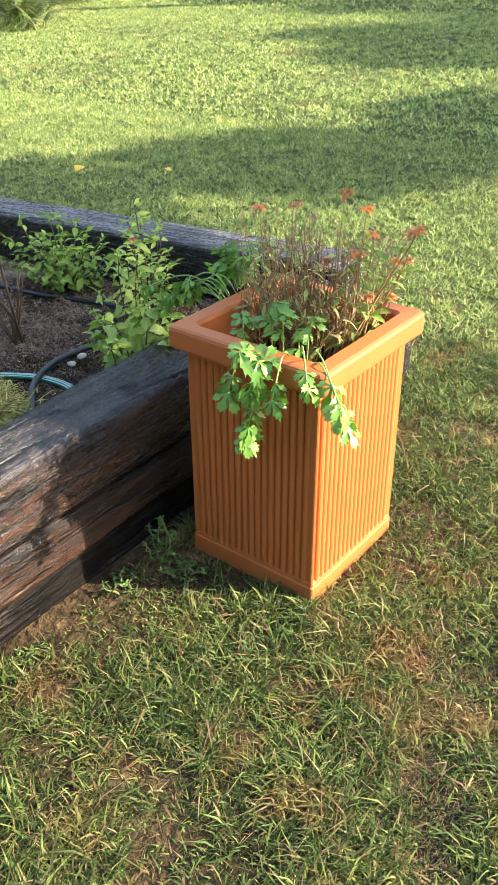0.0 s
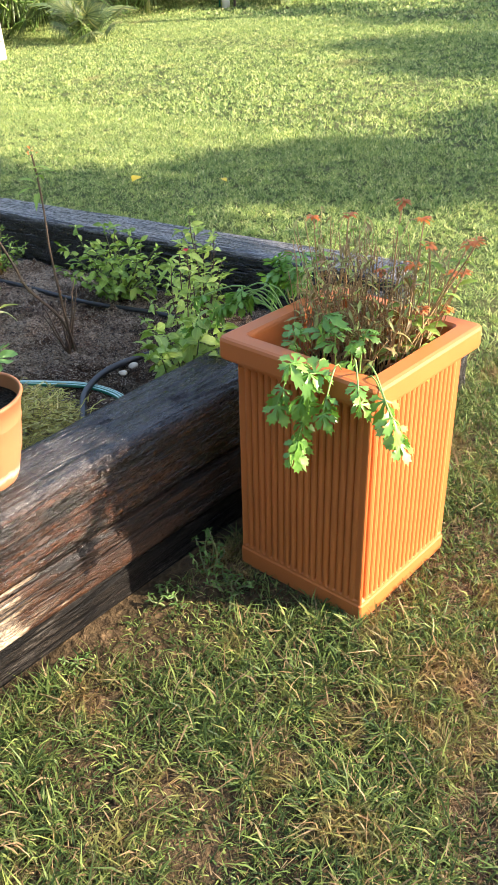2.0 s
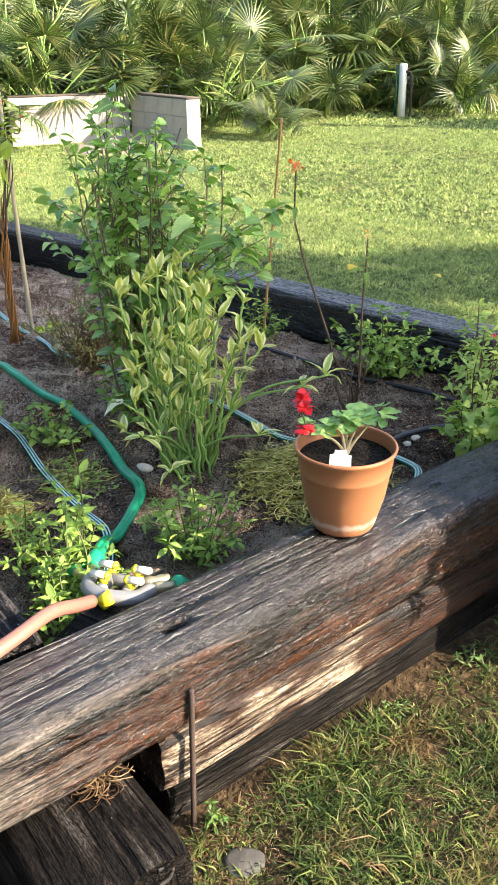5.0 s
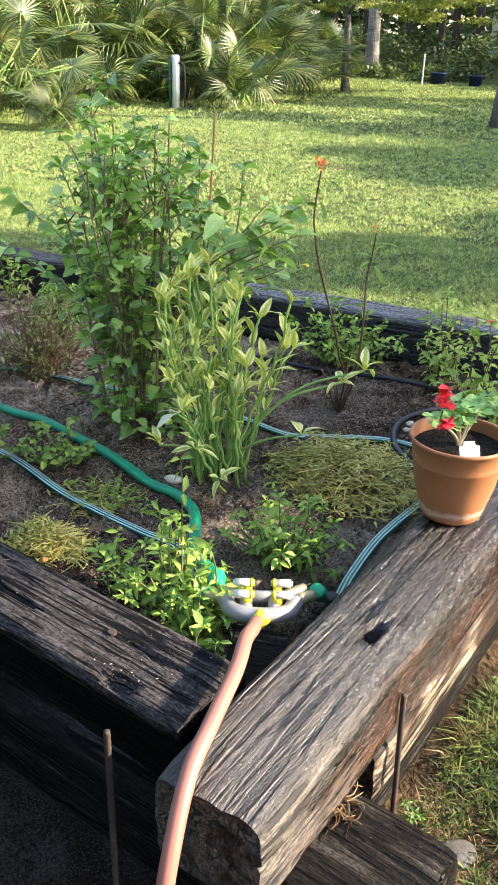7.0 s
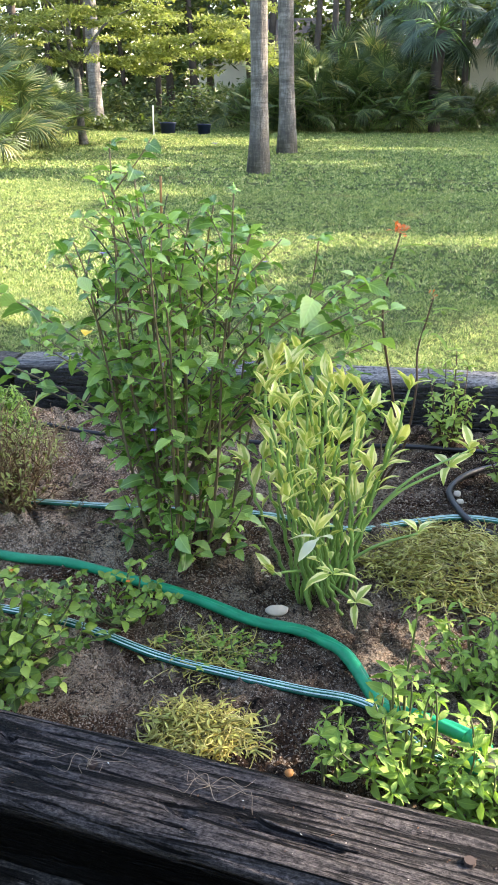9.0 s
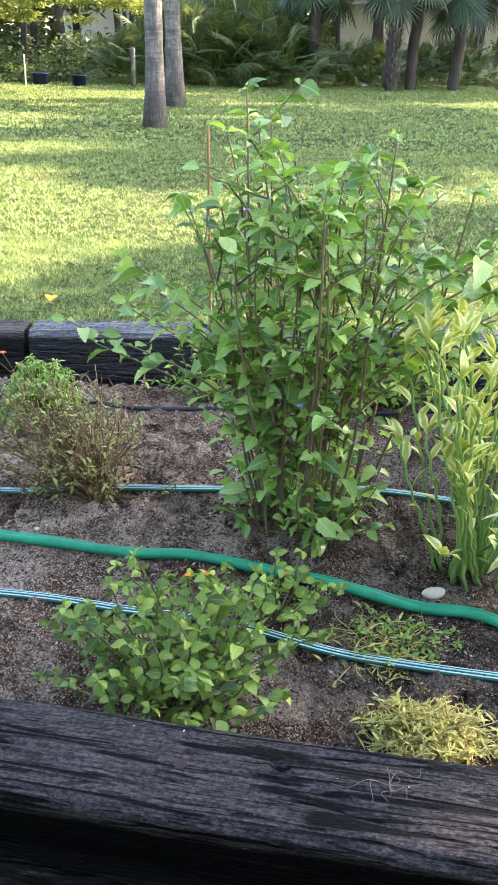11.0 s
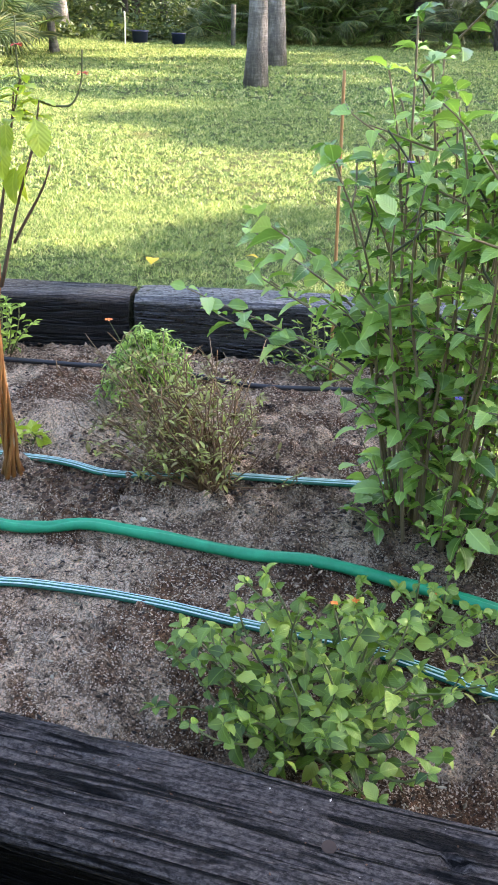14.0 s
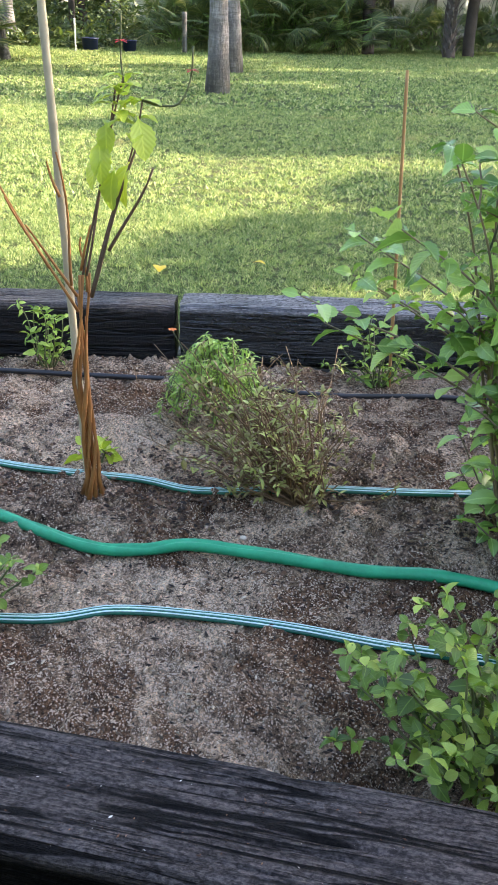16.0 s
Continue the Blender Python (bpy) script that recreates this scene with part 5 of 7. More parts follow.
def marigold():
    """A mound of arching stems with fine hanging leaves."""
    r = random.Random(32)
    g = thing("marigold", low(-1.89, 1.80), "drooping mound of fine bright green marigold foliage", "marigold")
    t, poses = Tubes(), []
    for i in range(84):
        a, d = i * 2.4, math.sqrt((i + 0.5) / 84)
        out = Vector((math.cos(a), math.sin(a) * 0.8, 0)) * 0.125 * d
        high = 0.225 * (1 - 0.3 * d * d) * r.uniform(0.55, 1.12)
        line = smooth_line([Vector((0, 0, 0)), out * 0.5 + Vector((0, 0, high * 0.8)), out * 0.85 + Vector((0, 0, high)), out * 1.15 + Vector((0, 0, high - 0.07 * d - 0.02))], 5)
        t.add(line, 0.0017, 0.001, 4)
        for k in range(7, len(line)):
            for _ in range(3):
                b = r.uniform(0, 6.28)
                poses.append((r.randrange(3), leaf_pose(line[k], Vector((math.cos(b), math.sin(b), r.uniform(-0.8, 0.3))), r.uniform(0.014, 0.028), r.uniform(-0.5, 0.5))))
    part("stem", t.mesh("stem"), STEM, g)["kind"] = "stuff"
    r.shuffle(poses)
    hang_leaves(g, NARROW, poses[:200], MARIGOLD_LEAF)
    join_leaves("foliage", NARROW, poses[200:], MARIGOLD_FOLIAGE, g, "stuff")
    t = Tubes()
    t.add(smooth_line([Vector((0, 0, 0.02)), Vector((-0.06, 0.01, 0.15)), Vector((-0.11, 0.02, 0.233))], 4), 0.0014, 0.001, 4)
    part("flower_stalk", t.mesh("flower_stalk"), STEM, g)
    petal = leaf_data(0.6, 3, 0.6, 0.1, 0.1, seed=2, stalk=0.05)
    join_leaves("flower", [petal], [(0, leaf_pose(Vector((-0.11, 0.02, 0.235)), Vector((math.cos(k), math.sin(k), 0.3)), 0.012)) for k in range(7)], ORANGE, g, "", "small orange flower")


marigold()
leafy("weed", low(-0.93, 1.02), "flat patch of creeping green weeds between the hoses", "weed", 0.13, 0.05, 18, 0.020, 0.018, SALVIA_LEAF, OVATE, 33, 0.7)
leafy("lantana", low(-2.17, 0.95), "green lantana at the edge of the sandy bed", "lantana", 0.16, 0.18, 22, 0.030, 0.017, MINT_LEAF, ROUND, 34, 0.8)
leafy("weed", low(-2.12, 1.56), "small broad leaved green seedling", "weed", 0.05, 0.04, 4, 0.05, 0.02, LIME_LEAF, OVATE, 35, 0.8)


WEED_LEAF = leaf_material("weed_leaf", (0.05, 0.12, 0.02), (0.10, 0.21, 0.035), (0.18, 0.28, 0.06), 0.45)
leafy("weed", (0.055, 1.55, 0.0), "leafy green weed at the foot of the planter", "weed", 0.05, 0.11, 8, 0.018, 0.014, WEED_LEAF, LANCE, 36, 0.8)
leafy("weed", (0.060, 1.42, 0.0), "leafy green weed at the foot of the sleeper", "weed", 0.05, 0.045, 9, 0.016, 0.012, WEED_LEAF, LANCE, 37, 0.8)
leafy("weed", (0.13, 1.53, 0.0), "small green weed at the foot of the planter", "weed", 0.06, 0.04, 10, 0.016, 0.012, WEED_LEAF, LANCE, 38, 0.8)
leafy("weed", (0.035, 0.72, 0.0), "small green weed beside the rusty rod", "weed", 0.02, 0.06, 4, 0.020, 0.014, WEED_LEAF, LANCE, 39, 0.8)
leafy("weed", (0.06, 1.18, 0.0), "small green weed in the grass by the sleeper", "weed", 0.05, 0.025, 8, 0.015, 0.012, WEED_LEAF, LANCE, 40, 0.8)


TWIG = plain("olive_brown_twig", (0.20, 0.115, 0.048), 0.7, 0, 0.5, 40)


def dead_bush():
    r = random.Random(9)
    g = thing("dry_bush", low(-1.62, 1.44), "half dead bush of thin brown twigs with few leaves", "shrub")
    t, poses = Tubes(), []
    for i in range(95):
        a = r.uniform(1.0, 5.6)
        tip = Vector((math.cos(a) * r.uniform(0.05, 0.34) - 0.08, math.sin(a) * 0.14 + r.uniform(0, 0.28), r.uniform(0.05, 0.26)))
        line = wavy((r.uniform(-0.03, 0.03), r.uniform(-0.02, 0.02), 0), tip, 0.07, 9, r)
        t.add(line, 0.0024, 0.0010, 4)
        for _ in range(4):
            k = r.randrange(3, 9)
            end = line[k] + Vector((r.uniform(-0.07, 0.07), r.uniform(-0.06, 0.06), r.uniform(-0.02, 0.06)))
            t.add([line[k], line[k].lerp(end, 0.5) + Vector((r.uniform(-0.008, 0.008), 0, 0.008)), end], 0.0014, 0.0008, 3)
            for _ in range(r.choice((0, 3, 6, 10))):
                poses.append((r.randrange(3), leaf_pose(line[k].lerp(end, r.random()), Vector((r.uniform(-1, 1), r.uniform(-1, 1), r.uniform(-0.4, 0.8))), r.uniform(0.010, 0.024))))
    part("twig", t.mesh("twig"), TWIG, g)["kind"] = "stuff"
    join_leaves("foliage", LANCE, poses, OLIVE_FOLIAGE, g, "stuff")


OLIVE_FOLIAGE = leaf_material("olive_foliage", (0.20, 0.13, 0.045), (0.34, 0.36, 0.085), (0.52, 0.58, 0.16), 0.5, 0.25, island=True, veins=False)
DRY_FOLIAGE = leaf_material("half_dry_foliage", (0.22, 0.13, 0.05), (0.28, 0.28, 0.08), (0.36, 0.44, 0.12), 0.6, 0.25, island=True, veins=False)
dead_bush()


def sapling():
    """A twisted bundle of stems cut short, with a few leafy shoots above."""
    r = random.Random(3)
    g = thing("sapling", low(-2.06, 1.375), "cut back sapling of rust brown stems with a few lime leaves", "sapling")
    t, dark = Tubes(), Tubes()
    for i in range(8):
        a, twist, wide = i * 0.8, r.uniform(1.5, 5.0), r.uniform(0.006, 0.017)
        top = r.randrange(9, 13)
        line = [Vector((math.cos(a + twist * k / 10), math.sin(a + twist * k / 10), 0)) * wide * (1 + 0.5 * math.sin(k * 0.9 + i) + (0.9 if k == 0 else 0)) + Vector((-0.004, 0.015 * k / 10, 0.042 * k)) for k in range(top)]
        t.add(line, 0.0046, 0.0028, 6, 1.0, lambda ang, k: 1 + 0.2 * math.sin(2 * ang + k))
    for foot, q in (((-0.01, 0.39), (-0.125, 0.60)), ((-0.01, 0.42), (-0.105, 0.545)), ((-0.06, 0.47), (-0.15, 0.63)), ((-0.02, 0.44), (-0.035, 0.675)), ((-0.03, 0.60), (-0.052, 0.66)), ((0.0, 0.47), (0.022, 0.552)), ((0.01, 0.43), (0.004, 0.53))):
        t.add(wavy((foot[0], 0.012, foot[1]), (q[0], r.uniform(-0.02, 0.03), q[1]), 0.012, 9, r), 0.0032, 0.0018, 5)
    for foot, q in (((0.018, 0.42), (0.117, 0.70)), ((0.056, 0.51), (0.142, 0.658))):
        dark.add(wavy((foot[0], 0.012, foot[1]), (q[0], 0.012, q[1]), 0.008, 9, r), 0.0034, 0.0022, 5)
    shoots = []
    for foot, q in (((0.0, 0.45), (0.076, 0.783)), ((0.015, 0.42), (0.122, 0.765)), ((0.01, 0.46), (0.09, 0.80))):
        line = wavy((foot[0], 0.014, foot[1]), (q[0], 0.03, q[1]), 0.012, 12, r)
        dark.add(line, 0.0026, 0.0016, 5)
        shoots.append(line)
    t.parts("stem", STEM_RUST, g)
    dark.parts("shoot", STEM_BROWN, g)
    poses = []
    for line in shoots:
        for k in range(8):
            a = k * 1.9 + r.uniform(-0.4, 0.4)
            poses.append((k % 4, leaf_pose(line[-1 - k // 3], Vector((math.cos(a), math.sin(a), r.uniform(-0.3, 0.4))), r.uniform(0.030, 0.055))))
    for c in ((0.05, 0.68), (0.072, 0.655), (0.098, 0.665), (0.045, 0.70), (0.115, 0.74), (0.06, 0.73)):
        poses.append((len(poses) % 4, leaf_pose(Vector((c[0], 0.02, c[1])), Vector((r.uniform(-0.4, 0.4), -0.4, -1.0)), r.uniform(0.055, 0.075))))
    hang_leaves(g, BROAD, poses, LIME_LEAF)
    spray = Tubes()
    spray.add(smooth_line([(0.09, 0.03, 0.79), (0.087, 0.03, 0.83), (0.09, 0.03, 0.90)], 4), 0.002, 0.0015)
    spray.add(smooth_line([(0.122, 0.03, 0.765), (0.15, 0.03, 0.758), (0.185, 0.03, 0.762), (0.205, 0.03, 0.80), (0.21, 0.03, 0.85)], 4), 0.0024, 0.0017)
    spray.parts("flower_stalk", STEM, g)
    petal = leaf_data(0.6, 3, 0.6, 0.1, 0.1, seed=2, stalk=0.05)
    for c in ((0.089, 0.03, 0.855), (0.209, 0.03, 0.814)):
        join_leaves("flower", [petal], [(0, leaf_pose(Vector(c), Vector((math.cos(k), math.sin(k), 0.3 * math.sin(3 * k))), 0.012)) for k in range(8)], RED, g, "", "small red flower")


sapling()


def cane(name, a, b, r0, r1, mat, label, category, knots=0.14):
    t = Tubes()
    a, b = Vector(a), Vector(b)
    n = int((b - a).length / knots) * 4 + 1
    line = [a.lerp(b, i / n) for i in range(n + 1)]
    t.add(line, r0, r1, 8, 1.0, lambda ang, i: 1.14 if i % 4 == 0 else 1.0)
    ob = part(name, t.mesh(name), mat)
    return tagged(ob, label, category)


cane("bamboo_cane", (-2.105, 1.47, 0.2), (-2.134, 1.46, 1.42), 0.0085, 0.0075, BAMBOO, "pale grey bamboo cane standing in the sapling", "cane")
cane("garden_cane", (-1.468, 2.10, 0.18), (-1.503, 2.225, 1.0), 0.0045, 0.004, CANE, "thin brown garden cane standing by the back sleeper", "cane", 0.2)


def milkweed():
    r = random.Random(6)
    g = thing("milkweed", low(-0.74, 1.83), "tall bare milkweed with an orange flower head", "milkweed")
    t, poses = Tubes(), []
    tall = smooth_line([(-0.02, 0.04, 0), (0.03, -0.03, 0.13), (0.052, -0.125, 0.25), (0.05, -0.15, 0.32), (0.022, -0.209, 0.509), (0.019, -0.231, 0.585), (0.026, -0.254, 0.638), (0.04, -0.266, 0.707), (0.053, -0.275, 0.762)], 5)
    second = smooth_line([(0.0, 0.02, 0), (0.07, -0.04, 0.16), (0.094, -0.065, 0.329), (0.090, -0.059, 0.435), (0.106, -0.07, 0.515), (0.121, -0.085, 0.582)], 5)
    for line in (tall, second):
        t.add(line, 0.004, 0.002, 6)
    for i in range(9):
        a = i * 0.7
        t.add(wavy((0, 0, 0), (math.cos(a) * 0.06, math.sin(a) * 0.05, r.uniform(0.08, 0.24)), 0.01, 6, r), 0.0035, 0.002, 5)
    t.parts("stem", STEM_BROWN, g)
    for line in (tall, second):
        for k in range(6):
            a = k * 1.1
            poses.append((k % 3, leaf_pose(line[-1] - Vector((0, 0, 0.03 + 0.012 * k)), Vector((math.cos(a), math.sin(a), 0.1)), r.uniform(0.05, 0.075))))
    hang_leaves(g, NARROW, poses, SALVIA_LEAF)
    petal = leaf_data(0.5, 3, 0.6, 0.1, 0.1, seed=2, stalk=0.05)
    for c, s, n in ((tall[-1], 0.018, 22), (second[-1], 0.01, 8)):
        join_leaves("flower", [petal], [(0, leaf_pose(c + Vector((r.uniform(-0.014, 0.014), r.uniform(-0.014, 0.014), r.uniform(-0.004, 0.012))), Vector((r.uniform(-1, 1), r.uniform(-1, 1), r.uniform(0.0, 1))), s)) for k in range(n)], ORANGE, g, "", "orange flower head")


milkweed()


def heap(name, at, spread, height, count, label, mat, seed, size=0.012, leaves=True):
    """A loose pile of pulled, dried plant stalks."""
    r = random.Random(seed)
    g = thing(name, at, label, "dry plants")
    t, poses = Tubes(), []
    for i in range(count):
        a, d = r.uniform(0, 6.28), math.sqrt(r.random())
        c = Vector((math.cos(a) * spread[0] * d, math.sin(a) * spread[1] * d, height * (1 - d * d) * r.random() + 0.006))
        b, bend, q, line = r.uniform(0, 6.28), r.uniform(-0.35, 0.35), c.copy(), []
        step = r.uniform(0.5, 1.0) * size
        for k in range(9):
            line.append(Vector((q.x, q.y, max(q.z, 0.003))))
            q = q + Vector((math.cos(b), math.sin(b), r.uniform(-0.25, 0.28))) * step
            b += bend + r.uniform(-0.25, 0.25)
        t.add(line, 0.0013, 0.0008, 3)
        for _ in range(2):
            poses.append((r.randrange(3), leaf_pose(line[r.randrange(2, 9)], Vector((r.uniform(-1, 1), r.uniform(-1, 1), r.uniform(-0.2, 0.6))), r.uniform(0.012, 0.026))))
    part("stalk", t.mesh("stalk"), mat, g)["kind"] = "stuff"
    if leaves:
        join_leaves("foliage", NARROW, poses, HEAP_LEAF, g, "stuff")


HEAP_LEAF = leaf_material("wilted_foliage", (0.25, 0.22, 0.048), (0.45, 0.44, 0.095), (0.62, 0.60, 0.155), 0.6, 0.25, island=True, veins=False)
heap("weed_heap", low(-0.50, 1.45), (0.20, 0.16), 0.085, 1100, "heap of wilted yellow green pulled weeds", STRAW, 41)
heap("weed_heap", low(-0.89, 0.77), (0.095, 0.055), 0.045, 420, "small heap of wilted yellow weeds by the sleeper", STRAW, 42, 0.009)
heap("weed_heap", low(-0.95, 1.00), (0.12, 0.08), 0.025, 120, "thin litter of wilted weeds between the hoses", STRAW, 43)

heap("straw_tuft", (-0.03, 0.545, 0.172), (0.025, 0.025), 0.016, 80, "tuft of dry straw caught between the sleepers", THATCH, 49, 0.007, False)


# ---- plants in the square planter ----
def parsley():
    r = random.Random(13)
    g = thing("parsley", (0.22, 1.74, 0.43), "leafy parsley spilling over the planter rim", "herb")
    o = g.location
    t, poses = Tubes(), []
    spots = [(0.302, 1.56, 0.575), (0.270, 1.555, 0.485), (0.323, 1.555, 0.505), (0.312, 1.56, 0.425), (0.303, 1.56, 0.392), (0.372, 1.555, 0.50), (0.335, 1.57, 0.56), (0.438, 1.57, 0.535), (0.49, 1.585, 0.520), (0.507, 1.585, 0.475), (0.307, 1.68, 0.597), (0.282, 1.68, 0.613), (0.344, 1.68, 0.572), (0.36, 1.70, 0.60), (0.214, 1.68, 0.575),
             (-0.112, 1.80, 0.490), (-0.056, 1.80, 0.519), (-0.172, 1.80, 0.507), (-0.005, 1.90, 0.599), (0.023, 1.90, 0.553), (-0.027, 1.90, 0.517), (0.059, 1.90, 0.623), (-0.041, 1.90, 0.554),
             (-0.053, 1.8, 0.542), (-0.093, 1.8, 0.506), (-0.043, 1.82, 0.524), (-0.017, 1.9, 0.587), (0.016, 1.9, 0.609), (0.036, 1.92, 0.579), (-0.006, 1.9, 0.553), (0.05, 1.88, 0.558), (0.074, 1.92, 0.616), (-0.176, 1.82, 0.443), (-0.234, 1.84, 0.405)]
    for q in spots:
        q = Vector(q)
        foot = Vector((min(max(q.x, 0.14), 0.34), min(max(q.y, 1.68), 1.86), 0.43))
        mid = foot.lerp(q, 0.45) + Vector((0, 0, 0.10 if q.z < 0.56 else 0.04))
        line = smooth_line([foot - o, mid - o, q - o], 6)
        t.add(line, 0.0022, 0.0014, 4)
        way = (line[-1] - line[-3]).normalized()
        for k in range(3):
            a = k * 2.1 + r.uniform(-0.5, 0.5)
            out = way * 0.8 + Vector((math.cos(a), math.sin(a), r.uniform(-0.6, 0.1))) * 0.9
            poses.append((r.randrange(3), leaf_pose(line[-1] - way * 0.016 * k, out, r.uniform(0.044, 0.066), r.uniform(-0.5, 0.5))))
    t.parts("stem", STEM_VAR, g)
    hang_leaves(g, CUT, poses, PARSLEY_LEAF)


parsley()


STEM_DRY = plain("tan_dry_stem", (0.36, 0.22, 0.10), 0.7, 0, 0.5, 40)


def zinnias():
    r = random.Random(17)
    g = thing("zinnia", (0.28, 1.82, 0.43), "fading zinnias with dry brown stems and rusty orange flowers", "zinnia")
    o = Vector(g.location)
    t, dry, green = Tubes(), [], []
    heads = [(0.131, 1.85, 0.722), (0.216, 1.85, 0.740), (0.331, 1.85, 0.781), (0.375, 1.85, 0.757), (0.455, 1.87, 0.721), (0.475, 1.86, 0.731), (0.356, 1.85, 0.673), (0.389, 1.85, 0.713), (0.285, 1.85, 0.645), (0.400, 1.918, 0.640), (0.42, 1.93, 0.645), (0.400, 1.818, 0.606), (0.400, 1.904, 0.575)]
    for q in heads:
        q = Vector(q)
        foot = Vector((min(max(q.x, 0.14), 0.36) + r.uniform(-0.03, 0.03), r.uniform(1.76, 1.88), 0.43))
        line = wavy(foot - o, q - o, 0.012, 9, r)
        t.add(line, 0.0022, 0.0015, 4)
        green += stem_leaves(line, 0.04, 0.04, 0.2, 0.8, 0.1, 3, 2, 0.8, r)
    for _ in range(170):
        foot = Vector((r.uniform(0.13, 0.37), r.uniform(1.76, 1.90), 0.43))
        tip = foot + Vector((r.uniform(-0.07, 0.09), r.uniform(-0.05, 0.08), r.uniform(0.12, 0.31)))
        line = wavy(foot - o, tip - o, 0.015, 8, r)
        t.add(line, 0.0014, 0.0009, 3)
        dry += stem_leaves(line, 0.028, 0.032, 0.3, 0.5, -0.1, 3, 1, 0.8, r)
    part("stem", t.mesh("stem"), STEM_DRY, g)["kind"] = "stuff"
    hang_leaves(g, LANCE, green, SALVIA_LEAF)
    join_leaves("dry_foliage", NARROW, dry, DRY_FOLIAGE, g, "stuff", "curled dry brown leaves")
    petal = leaf_data(0.45, 3, 0.6, 0.35, 0.1, seed=2, stalk=0.05)
    for i, q in enumerate(heads):
        c = Vector(q) - o
        ps = [(0, leaf_pose(c + Vector((0, 0, r.uniform(-0.003, 0.005))), Vector((math.cos(k * 0.55), math.sin(k * 0.55), r.uniform(-0.2, 0.4))), r.uniform(0.012, 0.020))) for k in range(14)]
        join_leaves("flower", [petal], ps, RUST if i % 3 else ORANGE, g, "", "faded rusty orange flower")


zinnias()


# ---- hoses and splitter ----
def laid(points, lift):
    return [Vector((x, y, soil_z(x, y) + lift)) for x, y in points]


def hose(name, line, r, mat, label, flat=1.0, stripes=None, sides=12, joined=None, shape=None):
    g = thing(name, line[0], label, "hose")
    o = Vector(line[0])
    fine = [q - o for q in smooth_line(line, 8)]
    t = Tubes()
    t.add(fine, r, r, sides, flat, shape)
    part("tube", t.mesh("tube"), mat, g)
    if stripes:
        for off in stripes:
            t = Tubes()
            shifted = []
            for i, q in enumerate(fine):
                way = (fine[min(i + 1, len(fine) - 1)] - fine[max(i - 1, 0)]).normalized()
                side = Vector((-way.y, way.x, 0)).normalized()
                shifted.append(q + side * off * r + Vector((0, 0, r * flat * math.sqrt(max(0.0, 1 - off * off)) - 0.0002)))
            t.add(shifted, r * 0.17, r * 0.17, 6, 0.5)
            part("stripe", t.mesh("stripe"), HOSE_STRIPE, g, "pale green stripe")
    if joined:
        tip, way = fine[-1], (fine[-1] - fine[-4]).normalized()
        t = Tubes()
        t.add([tip + way * (0.006 * k - 0.03) for k in range(7)], r * 1.3, r * 1.25, 12, 1.0, lambda ang, i: 1.08 if i in (1, 3, 5) else 1.0)
        part("coupling", t.mesh("coupling"), joined, g, "ribbed plastic coupling")
    return g


def collapsed(ang, i):
    """A soft hose sunk in along its top, with the crease wandering a little."""
    mid = 1.75 + 0.5 * math.sin(i * 0.11) + 0.2 * math.sin(i * 0.43)
    return 1.04 - 0.34 * math.exp(-((ang - mid) / 0.30) ** 2) + 0.04 * math.sin(i * 0.9)


GREEN_LINE = [(-3.3, 1.5), (-2.6, 1.37), (-2.24, 1.285), (-2.09, 1.222), (-1.99, 1.196), (-1.90, 1.203), (-1.82, 1.214), (-1.70, 1.205), (-1.50, 1.200), (-1.36, 1.203), (-1.20, 1.199), (-1.05, 1.170), (-0.90, 1.133), (-0.80, 1.110), (-0.74, 1.086), (-0.68, 1.035), (-0.60, 0.93), (-0.52, 0.86), (-0.42, 0.80)]
hose("garden_hose", laid(GREEN_LINE[:-2], 0.012) + [Vector((-0.53, 0.86, 0.265)), Vector((-0.445, 0.795, 0.296)), Vector((-0.424, 0.770, 0.297))], 0.0135, HOSE_GREEN, "bright green kinked garden hose lying on the soil", 0.8, sides=26, joined=HOSE_GREEN, shape=collapsed)
FRONT_LINE = [(-3.2, 1.05), (-2.5, 0.95), (-2.06, 0.97), (-1.9, 1.015), (-1.75, 1.045), (-1.6, 1.03), (-1.45, 1.012), (-1.25, 1.0), (-1.05, 0.968), (-0.9, 0.945), (-0.75, 0.93), (-0.62, 0.915), (-0.50, 0.84)]
hose("sprinkler_hose", laid(FRONT_LINE, 0.007) + [Vector((-0.430, 0.737, 0.296))], 0.0115, HOSE_TEAL, "flat teal sprinkler hose with pale stripes on the soil", 0.5, (-0.62, 0.0, 0.62), joined=HOSE_GREEN)
REAR_LINE = [(-3.3, 1.6), (-2.7, 1.52), (-2.28, 1.48), (-2.0, 1.47), (-1.87, 1.445), (-1.74, 1.46), (-1.6, 1.49), (-1.44, 1.49), (-1.25, 1.54), (-1.05, 1.585), (-0.9, 1.575), (-0.76, 1.585), (-0.64, 1.645), (-0.52, 1.71), (-0.42, 1.73), (-0.35, 1.69), (-0.31, 1.61), (-0.295, 1.49), (-0.30, 1.24), (-0.285, 1.07), (-0.265, 0.96)]
hose("sprinkler_hose", laid(REAR_LINE, 0.008) + [Vector((-0.255, 0.865, 0.300))], 0.0115, HOSE_LOOP, "flat sea green sprinkler hose with pale stripes curling round the bed", 0.5, (-0.62, 0.0, 0.62), joined=HOSE_GREEN)
BLACK_LINE = [(-0.25, 2.16), (-0.38, 2.11), (-0.49, 2.01), (-0.54, 1.90), (-0.525, 1.78), (-0.47, 1.67), (-0.38, 1.59), (-0.30, 1.50), (-0.25, 1.36), (-0.225, 1.16), (-0.215, 0.98)]
